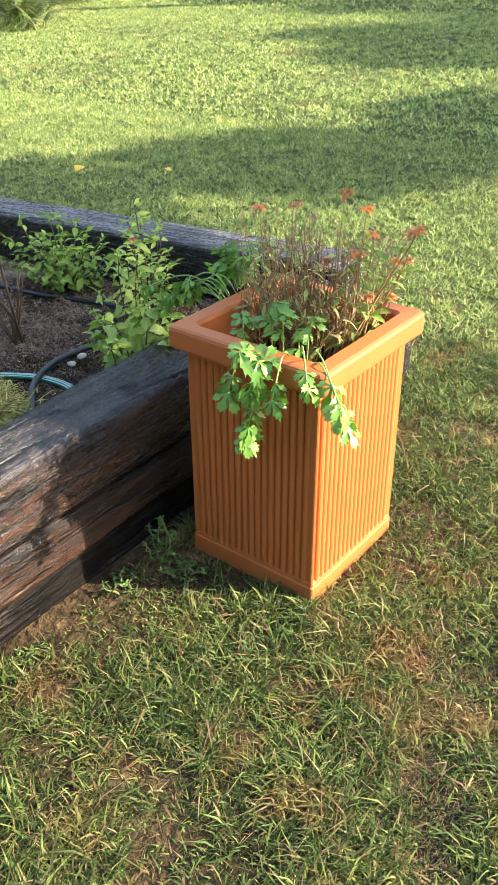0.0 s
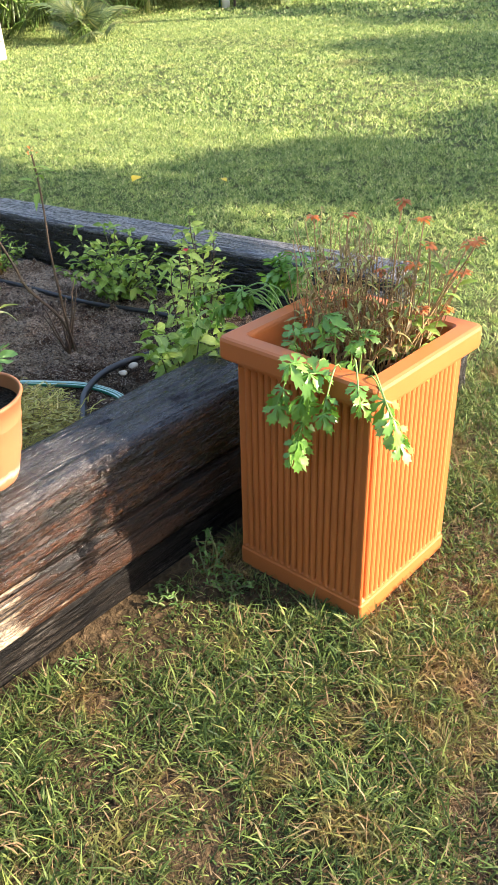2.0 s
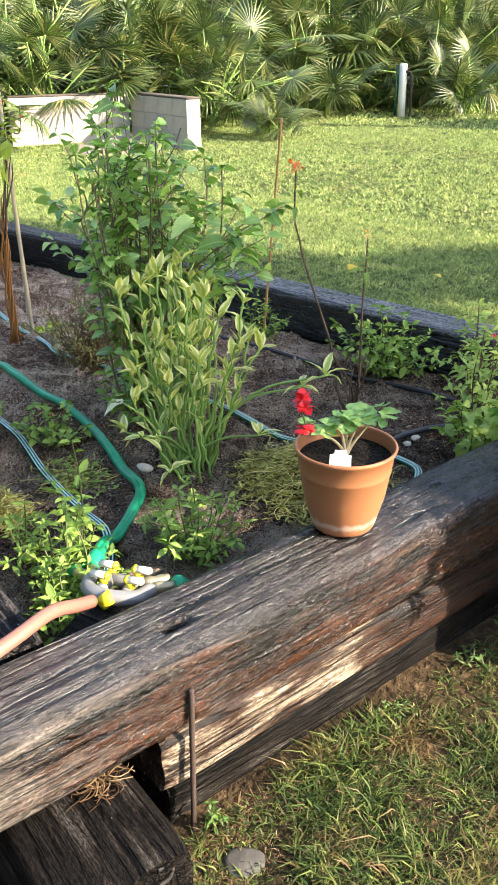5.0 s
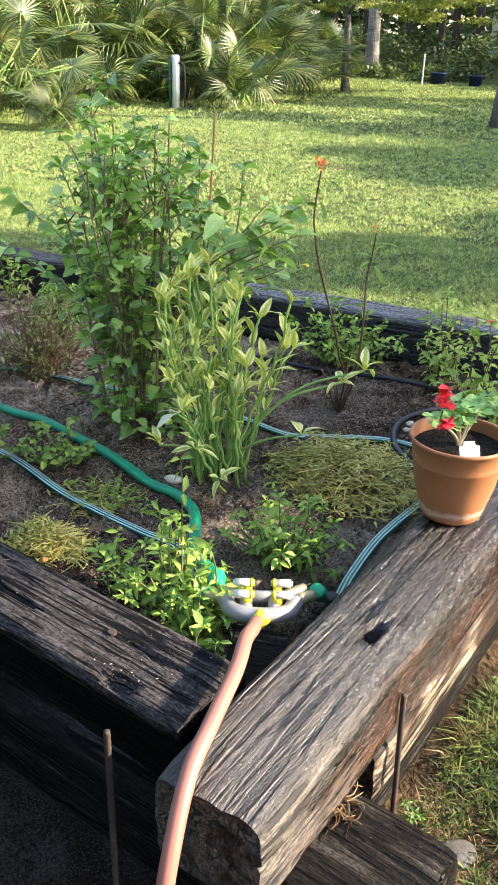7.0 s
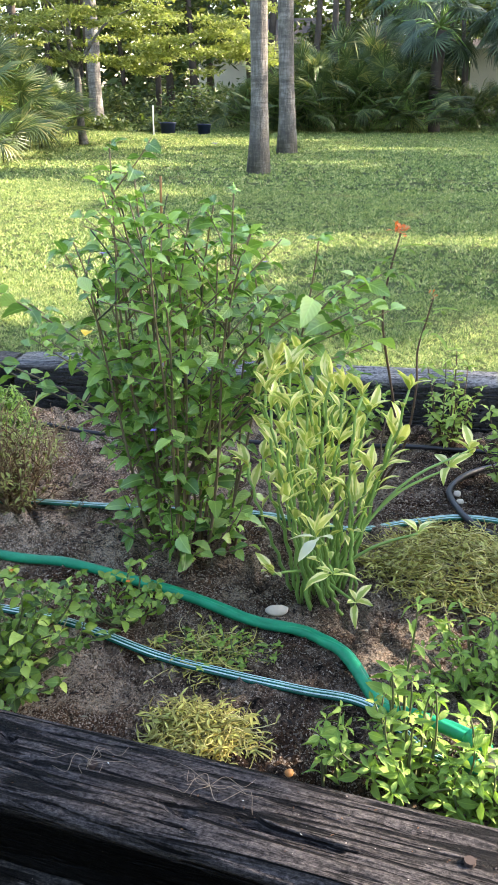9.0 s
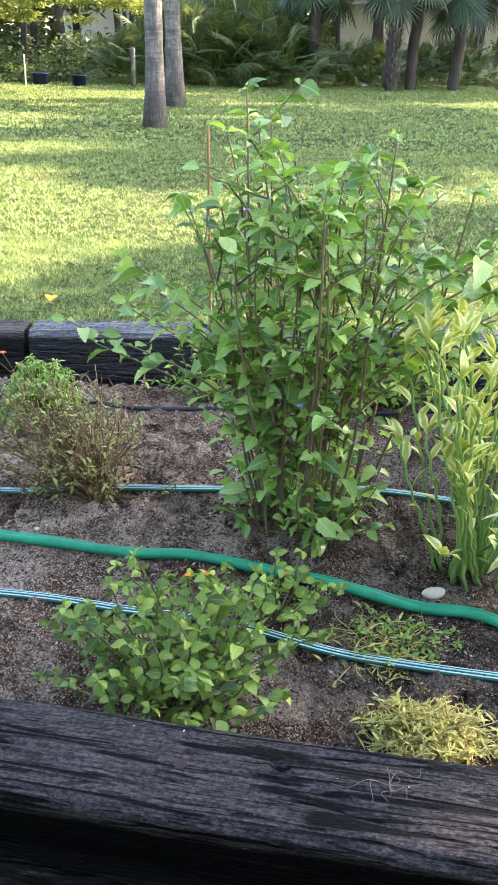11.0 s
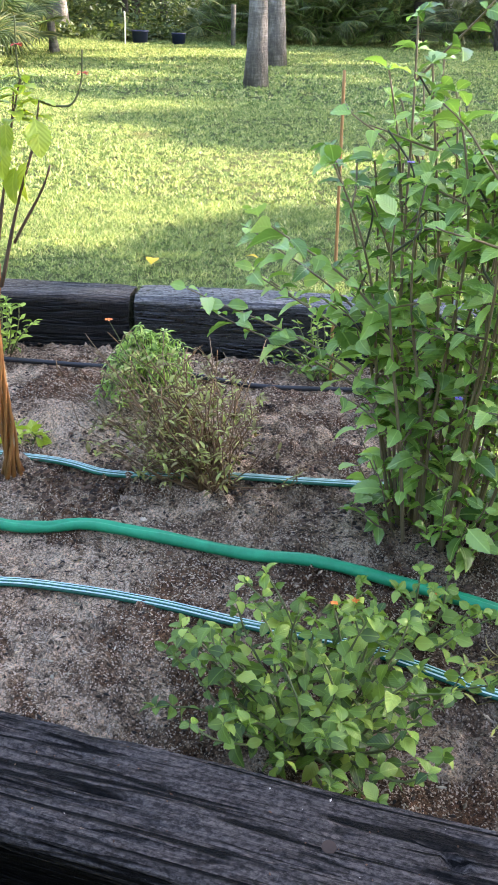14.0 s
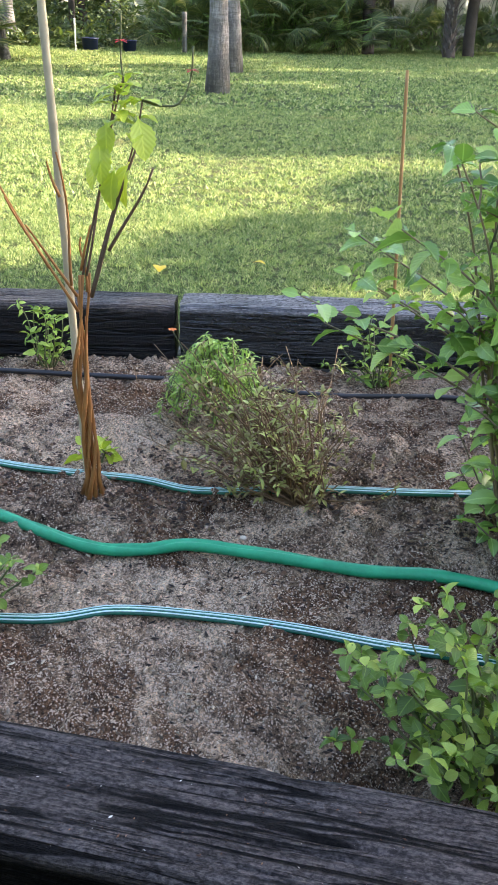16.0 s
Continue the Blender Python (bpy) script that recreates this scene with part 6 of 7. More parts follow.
hose("drip_hose", laid(BLACK_LINE, 0.018) + [Vector((-0.222, 0.865, 0.300))], 0.0085, HOSE_BLACK, "thin black drip hose looped on the soil", joined=HOSE_BLACK)
hose("drip_hose", laid([(-2.55, 1.96), (-2.2, 1.99), (-1.9, 1.99), (-1.65, 2.0), (-1.35, 2.06), (-1.0, 2.1), (-0.7, 2.14), (-0.4, 2.2), (-0.25, 2.22)], 0.006), 0.007, HOSE_BLACK, "thin black drip hose along the back sleeper")
hose("supply_hose", [Vector(q) for q in ((-0.278, 0.690, 0.325), (-0.258, 0.65, 0.345), (-0.232, 0.59, 0.374), (-0.195, 0.51, 0.384), (-0.160, 0.40, 0.383), (-0.135, 0.315, 0.370), (-0.105, 0.235, 0.30), (-0.09, 0.18, 0.18), (-0.12, 0.10, 0.03), (-0.3, -0.1, 0.013), (-0.9, -0.5, 0.013))], 0.0125, HOSE_PINK, "faded salmon pink supply hose running over the sleepers")


def splitter():
    g = thing("hose_splitter", (-0.318, 0.765, 0.290), "four way zinc hose splitter with cream and yellow taps", "hose splitter", turn=33)
    g.scale = (0.88, 0.88, 0.88)
    t = Tubes()
    t.add(smooth_line([(-0.075, 0.02, 0.008), (-0.055, -0.022, 0.010), (0.0, -0.038, 0.012), (0.055, -0.022, 0.010), (0.075, 0.02, 0.008)], 6), 0.0175, 0.0175, 12)
    t.add([(-0.05, 0.03, 0.01), (0.05, 0.03, 0.01)], 0.015, 0.015, 12)
    t.add([(-0.03, -0.03, 0.01), (-0.03, 0.03, 0.012)], 0.014, 0.014, 12)
    t.add([(0.03, -0.03, 0.01), (0.03, 0.03, 0.012)], 0.014, 0.014, 12)
    part("manifold", t.mesh("manifold"), METAL, g)
    for x, y in ((-0.028, -0.002), (0.036, -0.002), (-0.028, 0.040), (0.036, 0.040)):
        t = Tubes()
        t.add([(x, y, 0.02), (x, y, 0.034)], 0.010, 0.010, 10)
        part("tap_stem", t.mesh("tap_stem"), YELLOW, g)
        bm = bmesh.new()
        bmesh.ops.create_cube(bm, size=1)
        bmesh.ops.scale(bm, vec=(0.044, 0.017, 0.015), verts=bm.verts)
        bmesh.ops.bevel(bm, geom=bm.edges[:], offset=0.004, segments=2, affect="EDGES")
        bmesh.ops.translate(bm, vec=(x - 0.010 if x < 0 else x + 0.010, y, 0.040), verts=bm.verts)
        h = part("tap_handle", bm, CREAM, g, "cream plastic tap handle")
        bm = bmesh.new()
        bmesh.ops.create_cube(bm, size=1)
        bmesh.ops.scale(bm, vec=(0.014, 0.0185, 0.0165), verts=bm.verts)
        bmesh.ops.bevel(bm, geom=bm.edges[:], offset=0.004, segments=2, affect="EDGES")
        bmesh.ops.translate(bm, vec=(x + 0.008 if x < 0 else x - 0.008, y, 0.040), verts=bm.verts)
        part("tap_grip", bm, YELLOW, h, "yellow plastic grip")
    for a, b in (((-0.078, 0.022, 0.01), (-0.118, 0.034, 0.008)), ((0.078, 0.022, 0.01), (0.115, 0.05, 0.006)), ((-0.05, 0.03, 0.01), (-0.095, 0.058, 0.008)), ((0.05, 0.03, 0.01), (0.095, 0.07, 0.008))):
        t = Tubes()
        line = [Vector(a).lerp(Vector(b), k / 6) for k in range(7)]
        t.add(line, 0.0135, 0.0115, 12, 1.0, lambda ang, i: 1.15 if i in (1, 2, 4) else 1.0)
        part("coupling", t.mesh("coupling"), BRASS, g, "worn brass coupling")
    t = Tubes()
    t.add([(0.0, -0.045, 0.012), (0.0, -0.062, 0.016)], 0.019, 0.017, 12, 1.0, lambda ang, i: 1.0 + 0.18 * math.cos(4 * ang))
    part("inlet_collar", t.mesh("inlet_collar"), YELLOW, g, "yellow ribbed inlet collar")


splitter()


def rebar(a, b, label):
    t = Tubes()
    a, b = Vector(a), Vector(b)
    n = int((b - a).length / 0.004)
    t.add([a.lerp(b, i / n) for i in range(n + 1)], 0.0048, 0.0048, 8, 1.0, lambda ang, i: 1.14 if i % 3 == 0 else 1.0)
    return tagged(part("iron_rod", t.mesh("iron_rod"), RUSTY), label, "iron rod")


rebar((0.016, 0.690, -0.05), (-0.001, 0.712, 0.292), "rusty ribbed iron rod standing against the sleeper")
rebar((-0.285, 0.318, -0.05), (-0.280, 0.316, 0.368), "rusty iron rod standing in front of the dark sleeper")


def end_iron():
    """An S shaped iron driven into the end of the sleeper to keep it from splitting."""
    t = Tubes()
    bends = ((0.533, 0.148), (0.548, 0.147), (0.558, 0.132), (0.549, 0.117), (0.530, 0.118), (0.488, 0.131), (0.464, 0.141), (0.449, 0.140), (0.443, 0.128), (0.448, 0.115), (0.460, 0.111))
    t.add(smooth_line([Vector((0.1545, y, z + 0.012)) for y, z in bends], 5), 0.0036, 0.0036, 8)
    tagged(part("end_iron", t.mesh("end_iron"), IRON), "dark bent iron driven into the jutting sleeper end", "iron")


end_iron()


def nail_head(at, r, label):
    t = Tubes()
    t.add([Vector(at) - Vector((0, 0, 0.01)), Vector(at) + Vector((0, 0, 0.001)), Vector(at) + Vector((0, 0, 0.003))], r, r * 0.92, 12)
    ob = part("spike_head", t.mesh("spike_head"), RUSTY, dark_sleeper, label, False)
    ob.matrix_parent_inverse = dark_sleeper.matrix_world.inverted()
    return ob


nail_head((-1.245, 0.524, 0.349), 0.009, "rusty round spike head driven into the sleeper")
nail_head((-0.967, 0.522, 0.352), 0.008, "broken dark stub standing out of the sleeper")
nail_head((-0.435, 0.495, 0.355), 0.008, "dark iron stub standing out of the sleeper")


def pebble(at, size, seed, label, mat):
    bm = bmesh.new()
    bmesh.ops.create_icosphere(bm, subdivisions=3, radius=1)
    for q in bm.verts:
        k = 1 + 0.18 * noise.noise(q.co * 1.4 + Vector((seed, 0, 0)))
        q.co = Vector((q.co.x * size[0], q.co.y * size[1], q.co.z * size[2])) * k
    ob = part("pebble", bm, mat)
    ob.location = at
    ob.rotation_euler = (0, 0, seed)
    return tagged(ob, label, "stone")


pebble((-0.857, 1.175, 0.216), (0.026, 0.013, 0.012), 0.4, "smooth pale pebble lying beside the green hose", STONE)
pebble((-0.52, 1.876, 0.210), (0.014, 0.010, 0.008), 1.4, "pale stone lying inside the hose loop", STONE)
pebble((-0.51, 1.83, 0.209), (0.010, 0.012, 0.007), 2.1, "pale stone lying inside the hose loop", STONE)
pebble((-1.73, 1.29, 0.212), (0.008, 0.006, 0.005), 2.8, "small white stone on the soil", STONE)
pebble((0.125, 0.715, 0.004), (0.036, 0.028, 0.008), 0.9, "flat grey stone lying in the grass by the sleeper", STONE_GREY)
pebble((-0.69, 0.583, 0.352), (0.007, 0.006, 0.005), 0.9, "brown seed husk on the sleeper", STEM_RUST)

ROOT = plain("pale_root", (0.22, 0.17, 0.12), 0.8, 0, 0.4, 60)


def rootlets(at, seed, label):
    r = random.Random(seed)
    g = thing("rootlet", at, label, "root")
    t = Tubes()
    for i in range(9):
        a = r.uniform(0, 6.28)
        w = Vector((math.cos(a), math.sin(a) * 0.6, 0)) * r.uniform(0.03, 0.08)
        s = Vector((-w.y, w.x, 0)) * r.uniform(-0.6, 0.6)
        t.add(smooth_line([(0, 0, 0.004), w * 0.35 + s * 0.6 + Vector((0, 0, 0.008)), w * 0.7 - s * 0.4 + Vector((0, 0, 0.006)), w + s * 0.5 + Vector((0, 0, 0.003))], 5), 0.0006, 0.0003, 4)
    t.parts("root", ROOT, g)


def litter():
    """Bark crumbs and grit lying on the dark sleeper, thickest near its end."""
    r = random.Random(77)
    v, f = [], []
    for i in range(260):
        x = -0.26 - (r.random() ** 1.7) * 2.4
        mid = 0.478 + 0.0432 * (-0.215 - x)
        y = mid + r.uniform(-0.068, 0.068)
        if i % 5 == 0:
            x, y = r.gauss(-0.37, 0.04), r.gauss(0.435, 0.013)
        a, size = r.uniform(0, 3.14), r.uniform(0.0005, 0.0014)
        along, over = Vector((math.cos(a), math.sin(a), 0)) * size * r.uniform(1.0, 2.8), Vector((-math.sin(a), math.cos(a), 0)) * size
        c, k = Vector((x, y, 0.3525)), len(v)
        v += [c + along, c + over, c - along, c - over, c + Vector((0, 0, size * 0.8))]
        f += [(k, k + 1, k + 4), (k + 1, k + 2, k + 4), (k + 2, k + 3, k + 4), (k + 3, k, k + 4)]
    return mesh_of("bark_litter", v, f)


LITTER = grass_material("bark_litter", [(0.0, (0.03, 0.016, 0.009)), (0.4, (0.09, 0.042, 0.020)), (0.8, (0.15, 0.085, 0.048)), (0.92, (0.55, 0.52, 0.48)), (1.0, (0.70, 0.68, 0.64))], 0.0)
tagged(part("bark_litter", litter(), LITTER), "brown bark crumbs and white grit on the dark sleeper", "litter", kind="stuff")
rootlets((-0.972, 0.525, 0.352), 1, "thin pale rootlets lying on the dark sleeper")
rootlets((-0.79, 0.525, 0.352), 2, "thin pale rootlets lying on the dark sleeper")
bm = bmesh.new()
bmesh.ops.create_cube(bm, size=1)
bmesh.ops.scale(bm, vec=(0.10, 0.15, 0.018), verts=bm.verts)
bmesh.ops.bevel(bm, geom=bm.edges[:], offset=0.003, segments=2, affect="EDGES")
board = part("board", bm, TIE_OLD, None, "", False)
board.location, board.rotation_euler = (-0.262, 0.665, 0.262), (0.12, 0.05, 0.4)
tagged(board, "small brown board lying in the corner of the bed", "board")
pebble((-0.235, 1.06, 0.212), (0.022, 0.036, 0.008), 0.2, "flat grey stone lying by the sleeper", STONE_GREY)

for at, s, turn in (((-2.53, 3.65, 0.035), 0.085, 0.3), ((-2.08, 3.92, 0.03), 0.06, 1.5)):
    v, f, u = leaf_data(0.75, 6, 0.45, 0.15, 0.3, seed=4, stalk=0.08)
    ob = part("fallen_leaf", mesh_of("fallen_leaf", v, f, u), YELLOW_LEAF)
    ob.matrix_world = Matrix.Translation(at) @ pose(0, 0, 0, 12, 8, math.degrees(turn)) @ Matrix.Scale(s, 4)
    tagged(ob, "fallen bright yellow leaf lying on the lawn", "leaf")


# ---- concrete block walls and posts ----
def block_wall(name, start, way, length, courses, label):
    g = thing(name, (*start, 0), label, "wall", turn=math.degrees(math.atan2(way[1], way[0])))
    bm = bmesh.new()
    bmesh.ops.create_cube(bm, size=1)
    bmesh.ops.scale(bm, vec=(0.397, 0.19, 0.195), verts=bm.verts)
    bmesh.ops.bevel(bm, geom=bm.edges[:], offset=0.003, segments=1, affect="EDGES")
    me = bpy.data.meshes.new("block")
    bm.to_mesh(me)
    bm.free()
    me.materials.append(CONCRETE)
    for c in range(courses):
        n = round(length / 0.4)
        for i in range(n):
            ob = new("block", me)
            ob.parent = g
            ob.location = (0.2 + i * 0.4, 0, 0.0985 + c * 0.198)
    bm = bmesh.new()
    bmesh.ops.create_cube(bm, size=1)
    bmesh.ops.scale(bm, vec=(length, 0.186, 0.024), verts=bm.verts)
    bmesh.ops.bevel(bm, geom=bm.edges[:], offset=0.006, segments=1, affect="EDGES")
    bmesh.ops.translate(bm, vec=(length / 2, 0, courses * 0.198 + 0.0125), verts=bm.verts)
    part("coping", bm, CONCRETE_TOP, g, "dirty grey coping")


block_wall("block_wall", (-9.73, 6.84), (1.58, -0.20), 1.6, 3, "low grey concrete block wall stained with dirt")
block_wall("block_wall", (-10.33, 5.24), (0.45, 1.5), 1.6, 3, "low sunlit concrete block wall under the palmettos")


def sand_mound():
    """A low spill of sand and rubble at the foot of the wall."""
    n, v = 40, []
    for j in range(n + 1):
        for i in range(n + 1):
            x, y = (i / n - 0.5) * 1.3, (j / n - 0.5) * 1.5
            q = max(0.0, 1 - (x / 0.62) ** 2 - (y / 0.72) ** 2)
            v.append((x, y, 0.14 * q ** 0.7 + 0.03 * q * noise.noise((x * 7, y * 7, 2)) + 0.02 * q * noise.noise((x * 22, y * 22, 2)) - 0.02))
    ob = part("sand_mound", mesh_of("sand_mound", v, [(j * (n + 1) + i, j * (n + 1) + i + 1, (j + 1) * (n + 1) + i + 1, (j + 1) * (n + 1) + i) for j in range(n) for i in range(n)]), SAND)
    ob.location = (-9.0, 6.05, 0)
    tagged(ob, "low mound of pale sand and rubble before the block wall", "sand")


SAND = soil_material("pale_sand", (0.12, 0.095, 0.07), (0.25, 0.21, 0.16), (0.40, 0.35, 0.28), (0.2, 0.15, 0.1), (0.5, 0.45, 0.38))
sand_mound()


def post():
    g = thing("pipe_post", (-9.55, 12.0, 0), "white plastic pipe post with a rusty pipe at its side", "post")
    t = Tubes()
    t.add([(0, 0, -0.1), (0, 0, 0.80), (0, 0, 0.84)], 0.066, 0.062, 14)
    part("pipe", t.mesh("pipe"), WHITE, g)
    t = Tubes()
    t.add([(-0.09, -0.05, -0.1), (-0.09, -0.05, 0.82)], 0.018, 0.018, 8)
    part("hose_pipe", t.mesh("hose_pipe"), HOSE_TEAL, g, "blue green pipe")
    t = Tubes()
    t.add(smooth_line([(0.15, 0.05, -0.1), (0.15, 0.05, 0.55), (0.12, 0.04, 0.7), (0.06, 0.0, 0.72)], 4), 0.02, 0.02, 8)
    part("rusty_pipe", t.mesh("rusty_pipe"), RUSTY, g, "rusty iron pipe")


post()


def bucket(at, r, h, label):
    ob = part("bucket", lathe("bucket", [(0.001, 0.0), (r * 0.85, 0.0), (r * 0.95, h * 0.9), (r * 1.05, h * 0.92), (r * 1.05, h), (r * 0.93, h), (r * 0.8, h * 0.2), (0.001, h * 0.2)], 20), BLUE)
    ob.location = at
    return tagged(ob, label, "bucket")


bucket((-9.6, 23.3, 0), 0.22, 0.30, "dark blue plastic bucket at the wood's edge")
bucket((-8.55, 23.3, 0), 0.19, 0.27, "dark blue plastic bucket at the wood's edge")
cane("white_stake", (-9.75, 22.6, -0.05), (-9.70, 22.5, 0.75), 0.02, 0.02, WHITE, "thin white stake standing in the lawn", "stake", 0.4)
cane("grey_post", (-7.15, 23.5, -0.05), (-7.15, 23.5, 0.95), 0.06, 0.06, BARK, "short grey wooden post before the palmettos", "post", 0.6)


# ---- palms, trees and woods ----
def frond(seed, blades_n=22, droop=0.25):
    """A fan frond, its stalk's end at the origin, a unit long along +y: narrow folded blades."""
    r = random.Random(seed)
    v, f = [], []
    for k in range(blades_n):
        a = (k / (blades_n - 1) - 0.5) * radians(250)
        size = (1 - 0.25 * abs(k / (blades_n - 1) - 0.5) * 2) * r.uniform(0.9, 1.05)
        way, side = Vector((math.sin(a), math.cos(a), 0)), Vector((math.cos(a), -math.sin(a), 0))
        b = len(v)
        for s, w, z in ((0.05, 0.010, 0), (0.55, 0.030, -droop * 0.3), (1.0, 0.002, -droop * 1.2)):
            c = way * s * size + Vector((0, 0, z + 0.10 * math.cos(a) * s))
            v += [tuple(c - side * w), tuple(c + Vector((0, 0, w * 0.8))), tuple(c + side * w)]
        for i in range(2):
            q = b + i * 3
            f += [(q, q + 1, q + 4, q + 3), (q + 1, q + 2, q + 5, q + 4)]
    return np.array(v, dtype=np.float32), np.array(f, dtype=np.int32), np.zeros((len(v), 2), dtype=np.float32)


FRONDS = [frond(s, 24, d) for s, d in ((1, 0.04), (2, 0.14), (3, 0.30))]


def palmetto_kind(seed, high, count, label):
    r = random.Random(seed)
    g = thing("saw_palmetto", (0, 0, 0), label, "palm", "saw palmettos along the lawn")
    t, poses = Tubes(), []
    for i in range(count):
        a, e = i * 2.4 + r.uniform(-0.5, 0.5), r.uniform(0.15, 1.35)
        foot = Vector((r.uniform(-0.35, 0.35), r.uniform(-0.35, 0.35), r.uniform(0, 0.5) * high / 2))
        reach = r.uniform(0.5, 1.0) * high * 0.62
        out = Vector((math.cos(a) * math.cos(e), math.sin(a) * math.cos(e), math.sin(e)))
        tip = foot + out * reach
        t.add([foot, foot.lerp(tip, 0.5) + Vector((0, 0, 0.06)), tip], 0.014, 0.009, 4)
        poses.append((r.randrange(3), leaf_pose(tip, out + Vector((0, 0, -0.25)), r.uniform(0.36, 0.60), r.uniform(-0.9, 0.9))))
    part("stalk", t.mesh("stalk"), STEM_VAR, g)["kind"] = "stuff"
    join_leaves("fronds", FRONDS, poses, PALM_LEAF, g, "stuff")
    return g


kinds = [palmetto_kind(1, 2.1, 58, "dense saw palmetto with stiff green fan fronds"), palmetto_kind(2, 2.6, 66, "tall saw palmetto with spreading fan fronds"), palmetto_kind(3, 1.2, 26, "low young saw palmetto with bright fan fronds")]
SPOTS = [(-12.6, 9.2, 1, 1.1), (-11.6, 10.6, 0, 1.2), (-10.9, 11.6, 1, 1.0), (-10.2, 12.4, 0, 1.1), (-9.6, 13.3, 1, 1.0), (-9.2, 14.3, 0, 1.1), (-9.6, 15.6, 1, 1.0), (-10.4, 16.6, 0, 1.2), (-11.4, 9.8, 2, 1.0), (-10.6, 10.9, 2, 1.0), (-9.0, 12.9, 2, 1.0),
         (-12.5, 11.8, 1, 1.5), (-11.6, 13.2, 1, 1.5), (-11.0, 14.8, 1, 1.45), (-12.0, 17.5, 1, 1.3), (-10.9, 7.4, 0, 1.1), (-11.2, 6.0, 1, 1.1), (-11.4, 4.6, 0, 1.1), (-12.6, 7.6, 1, 1.5), (-13.0, 5.4, 1, 1.5), (-8.4, 8.1, 2, 0.5), (-10.0, 8.3, 0, 0.95), (-11.3, 8.6, 1, 1.0), (-12.6, 3.4, 1, 1.3), (-13.8, 10.6, 1, 1.7), (-13.6, 13.4, 1, 1.7), (-13.5, 15.8, 1, 1.7),
         (-6.3, 25.8, 1, 1.0), (-5.5, 25.4, 0, 1.15), (-4.8, 25.8, 1, 1.0), (-4.1, 25.4, 0, 1.15), (-3.4, 26.0, 1, 0.95), (-5.2, 26.6, 1, 1.25), (-4.2, 26.8, 1, 1.25), (-6.8, 27.0, 1, 1.1), (-7.6, 25.4, 0, 0.9), (-1.8, 27.5, 0, 0.8), (-0.9, 28.0, 0, 0.75), (0.6, 28.6, 0, 0.8), (1.6, 28.0, 1, 0.7), (-15.0, 19.0, 1, 1.4), (-13.5, 20.0, 1, 1.2), (-12.9, 22.0, 0, 1.0)]
first = True
for i, (x, y, k, s) in enumerate(SPOTS):
    back = (-0.9, 0.5) if i < 8 or 10 < i < 15 else (0, 0)
    copy_thing(kinds[k], pose(x + back[0], y + back[1], 0, 0, 0, i * 77) @ Matrix.Scale(s, 4))
for i, (k, x, y) in enumerate(((0, -14.6, 12.0), (1, -14.8, 8.4), (2, -15.0, 10.2))):
    kinds[k].matrix_basis = pose(x, y, 0, 0, 0, i * 50)


def trunk_line(at, top, sway, seed, n=14):
    a, b = Vector(at), Vector(top)
    return [a.lerp(b, i / n) + Vector((math.sin(i * 0.7 + seed), math.cos(i * 0.5 + seed), 0)) * sway * (i / n) for i in range(n + 1)]


def crown(name, centres, count, size, mat, parent, seed, flat=0.6):
    """Leaves gathered in loose clumps round the centres (x, y, z, radius)."""
    r = np.random.default_rng(seed)
    c = np.array(centres, dtype=np.float32)
    k = r.integers(0, len(c), count)
    p = r.normal(0, 1, (count, 3)).astype(np.float32)
    p /= np.linalg.norm(p, axis=1)[:, None]
    p *= (r.random((count, 1)) ** 0.45).astype(np.float32)
    p[:, 2] *= flat
    p = c[k, :3] + p * c[k, 3:4]
    d = r.normal(0, 1, (count, 3)).astype(np.float32)
    d[:, 2] *= 0.5
    d /= np.linalg.norm(d, axis=1)[:, None]
    s = np.cross(d, r.normal(0, 1, (count, 3)) + np.array((0, 0, 1.5)))
    s /= np.linalg.norm(s, axis=1)[:, None] + 1e-6
    w = (size * r.uniform(0.6, 1.3, (count, 1)))
    v = np.stack([p, p + d * w * 0.5 + s * w * 0.22, p + d * w, p + d * w * 0.5 - s * w * 0.22], 1).reshape(-1, 3)
    f = np.arange(count * 4).reshape(-1, 4)
    ob = part(name, mesh_of(name, v, f, np.zeros((count * 4, 2))), mat, parent, "", False)
    return ob


def tree(name, at, top, r0, r1, bark, leaf, crowns, count, size, label, seed, limbs=(), flat=0.6):
    g = thing(name, at, label, "tree")
    o = Vector(at)
    t = Tubes()
    line = trunk_line((0, 0, -0.1), Vector(top) - o, 0.05, seed)
    t.add(line, r0, r1, 14, 1.0, lambda ang, i: (1.35 + 0.12 * math.sin(3 * ang) if i == 0 else 1.12 if i == 1 else 1.0) * (1 + 0.05 * math.sin(2 * ang + i * 0.9)))
    part("trunk", t.mesh("trunk"), bark, g)
    if limbs:
        t = Tubes()
        for a, b, r in limbs:
            a, b = Vector(a) - o, Vector(b) - o
            t.add(smooth_line([a, a.lerp(b, 0.5) + Vector((0, 0, 0.25)), b], 6), r, r * 0.3, 8)
        t.parts("limb", bark, g)
    if crowns:
        crown("crown", [(x - o.x, y - o.y, z - o.z, r) for x, y, z, r in crowns], count, size, leaf, g, seed, flat)
    return g


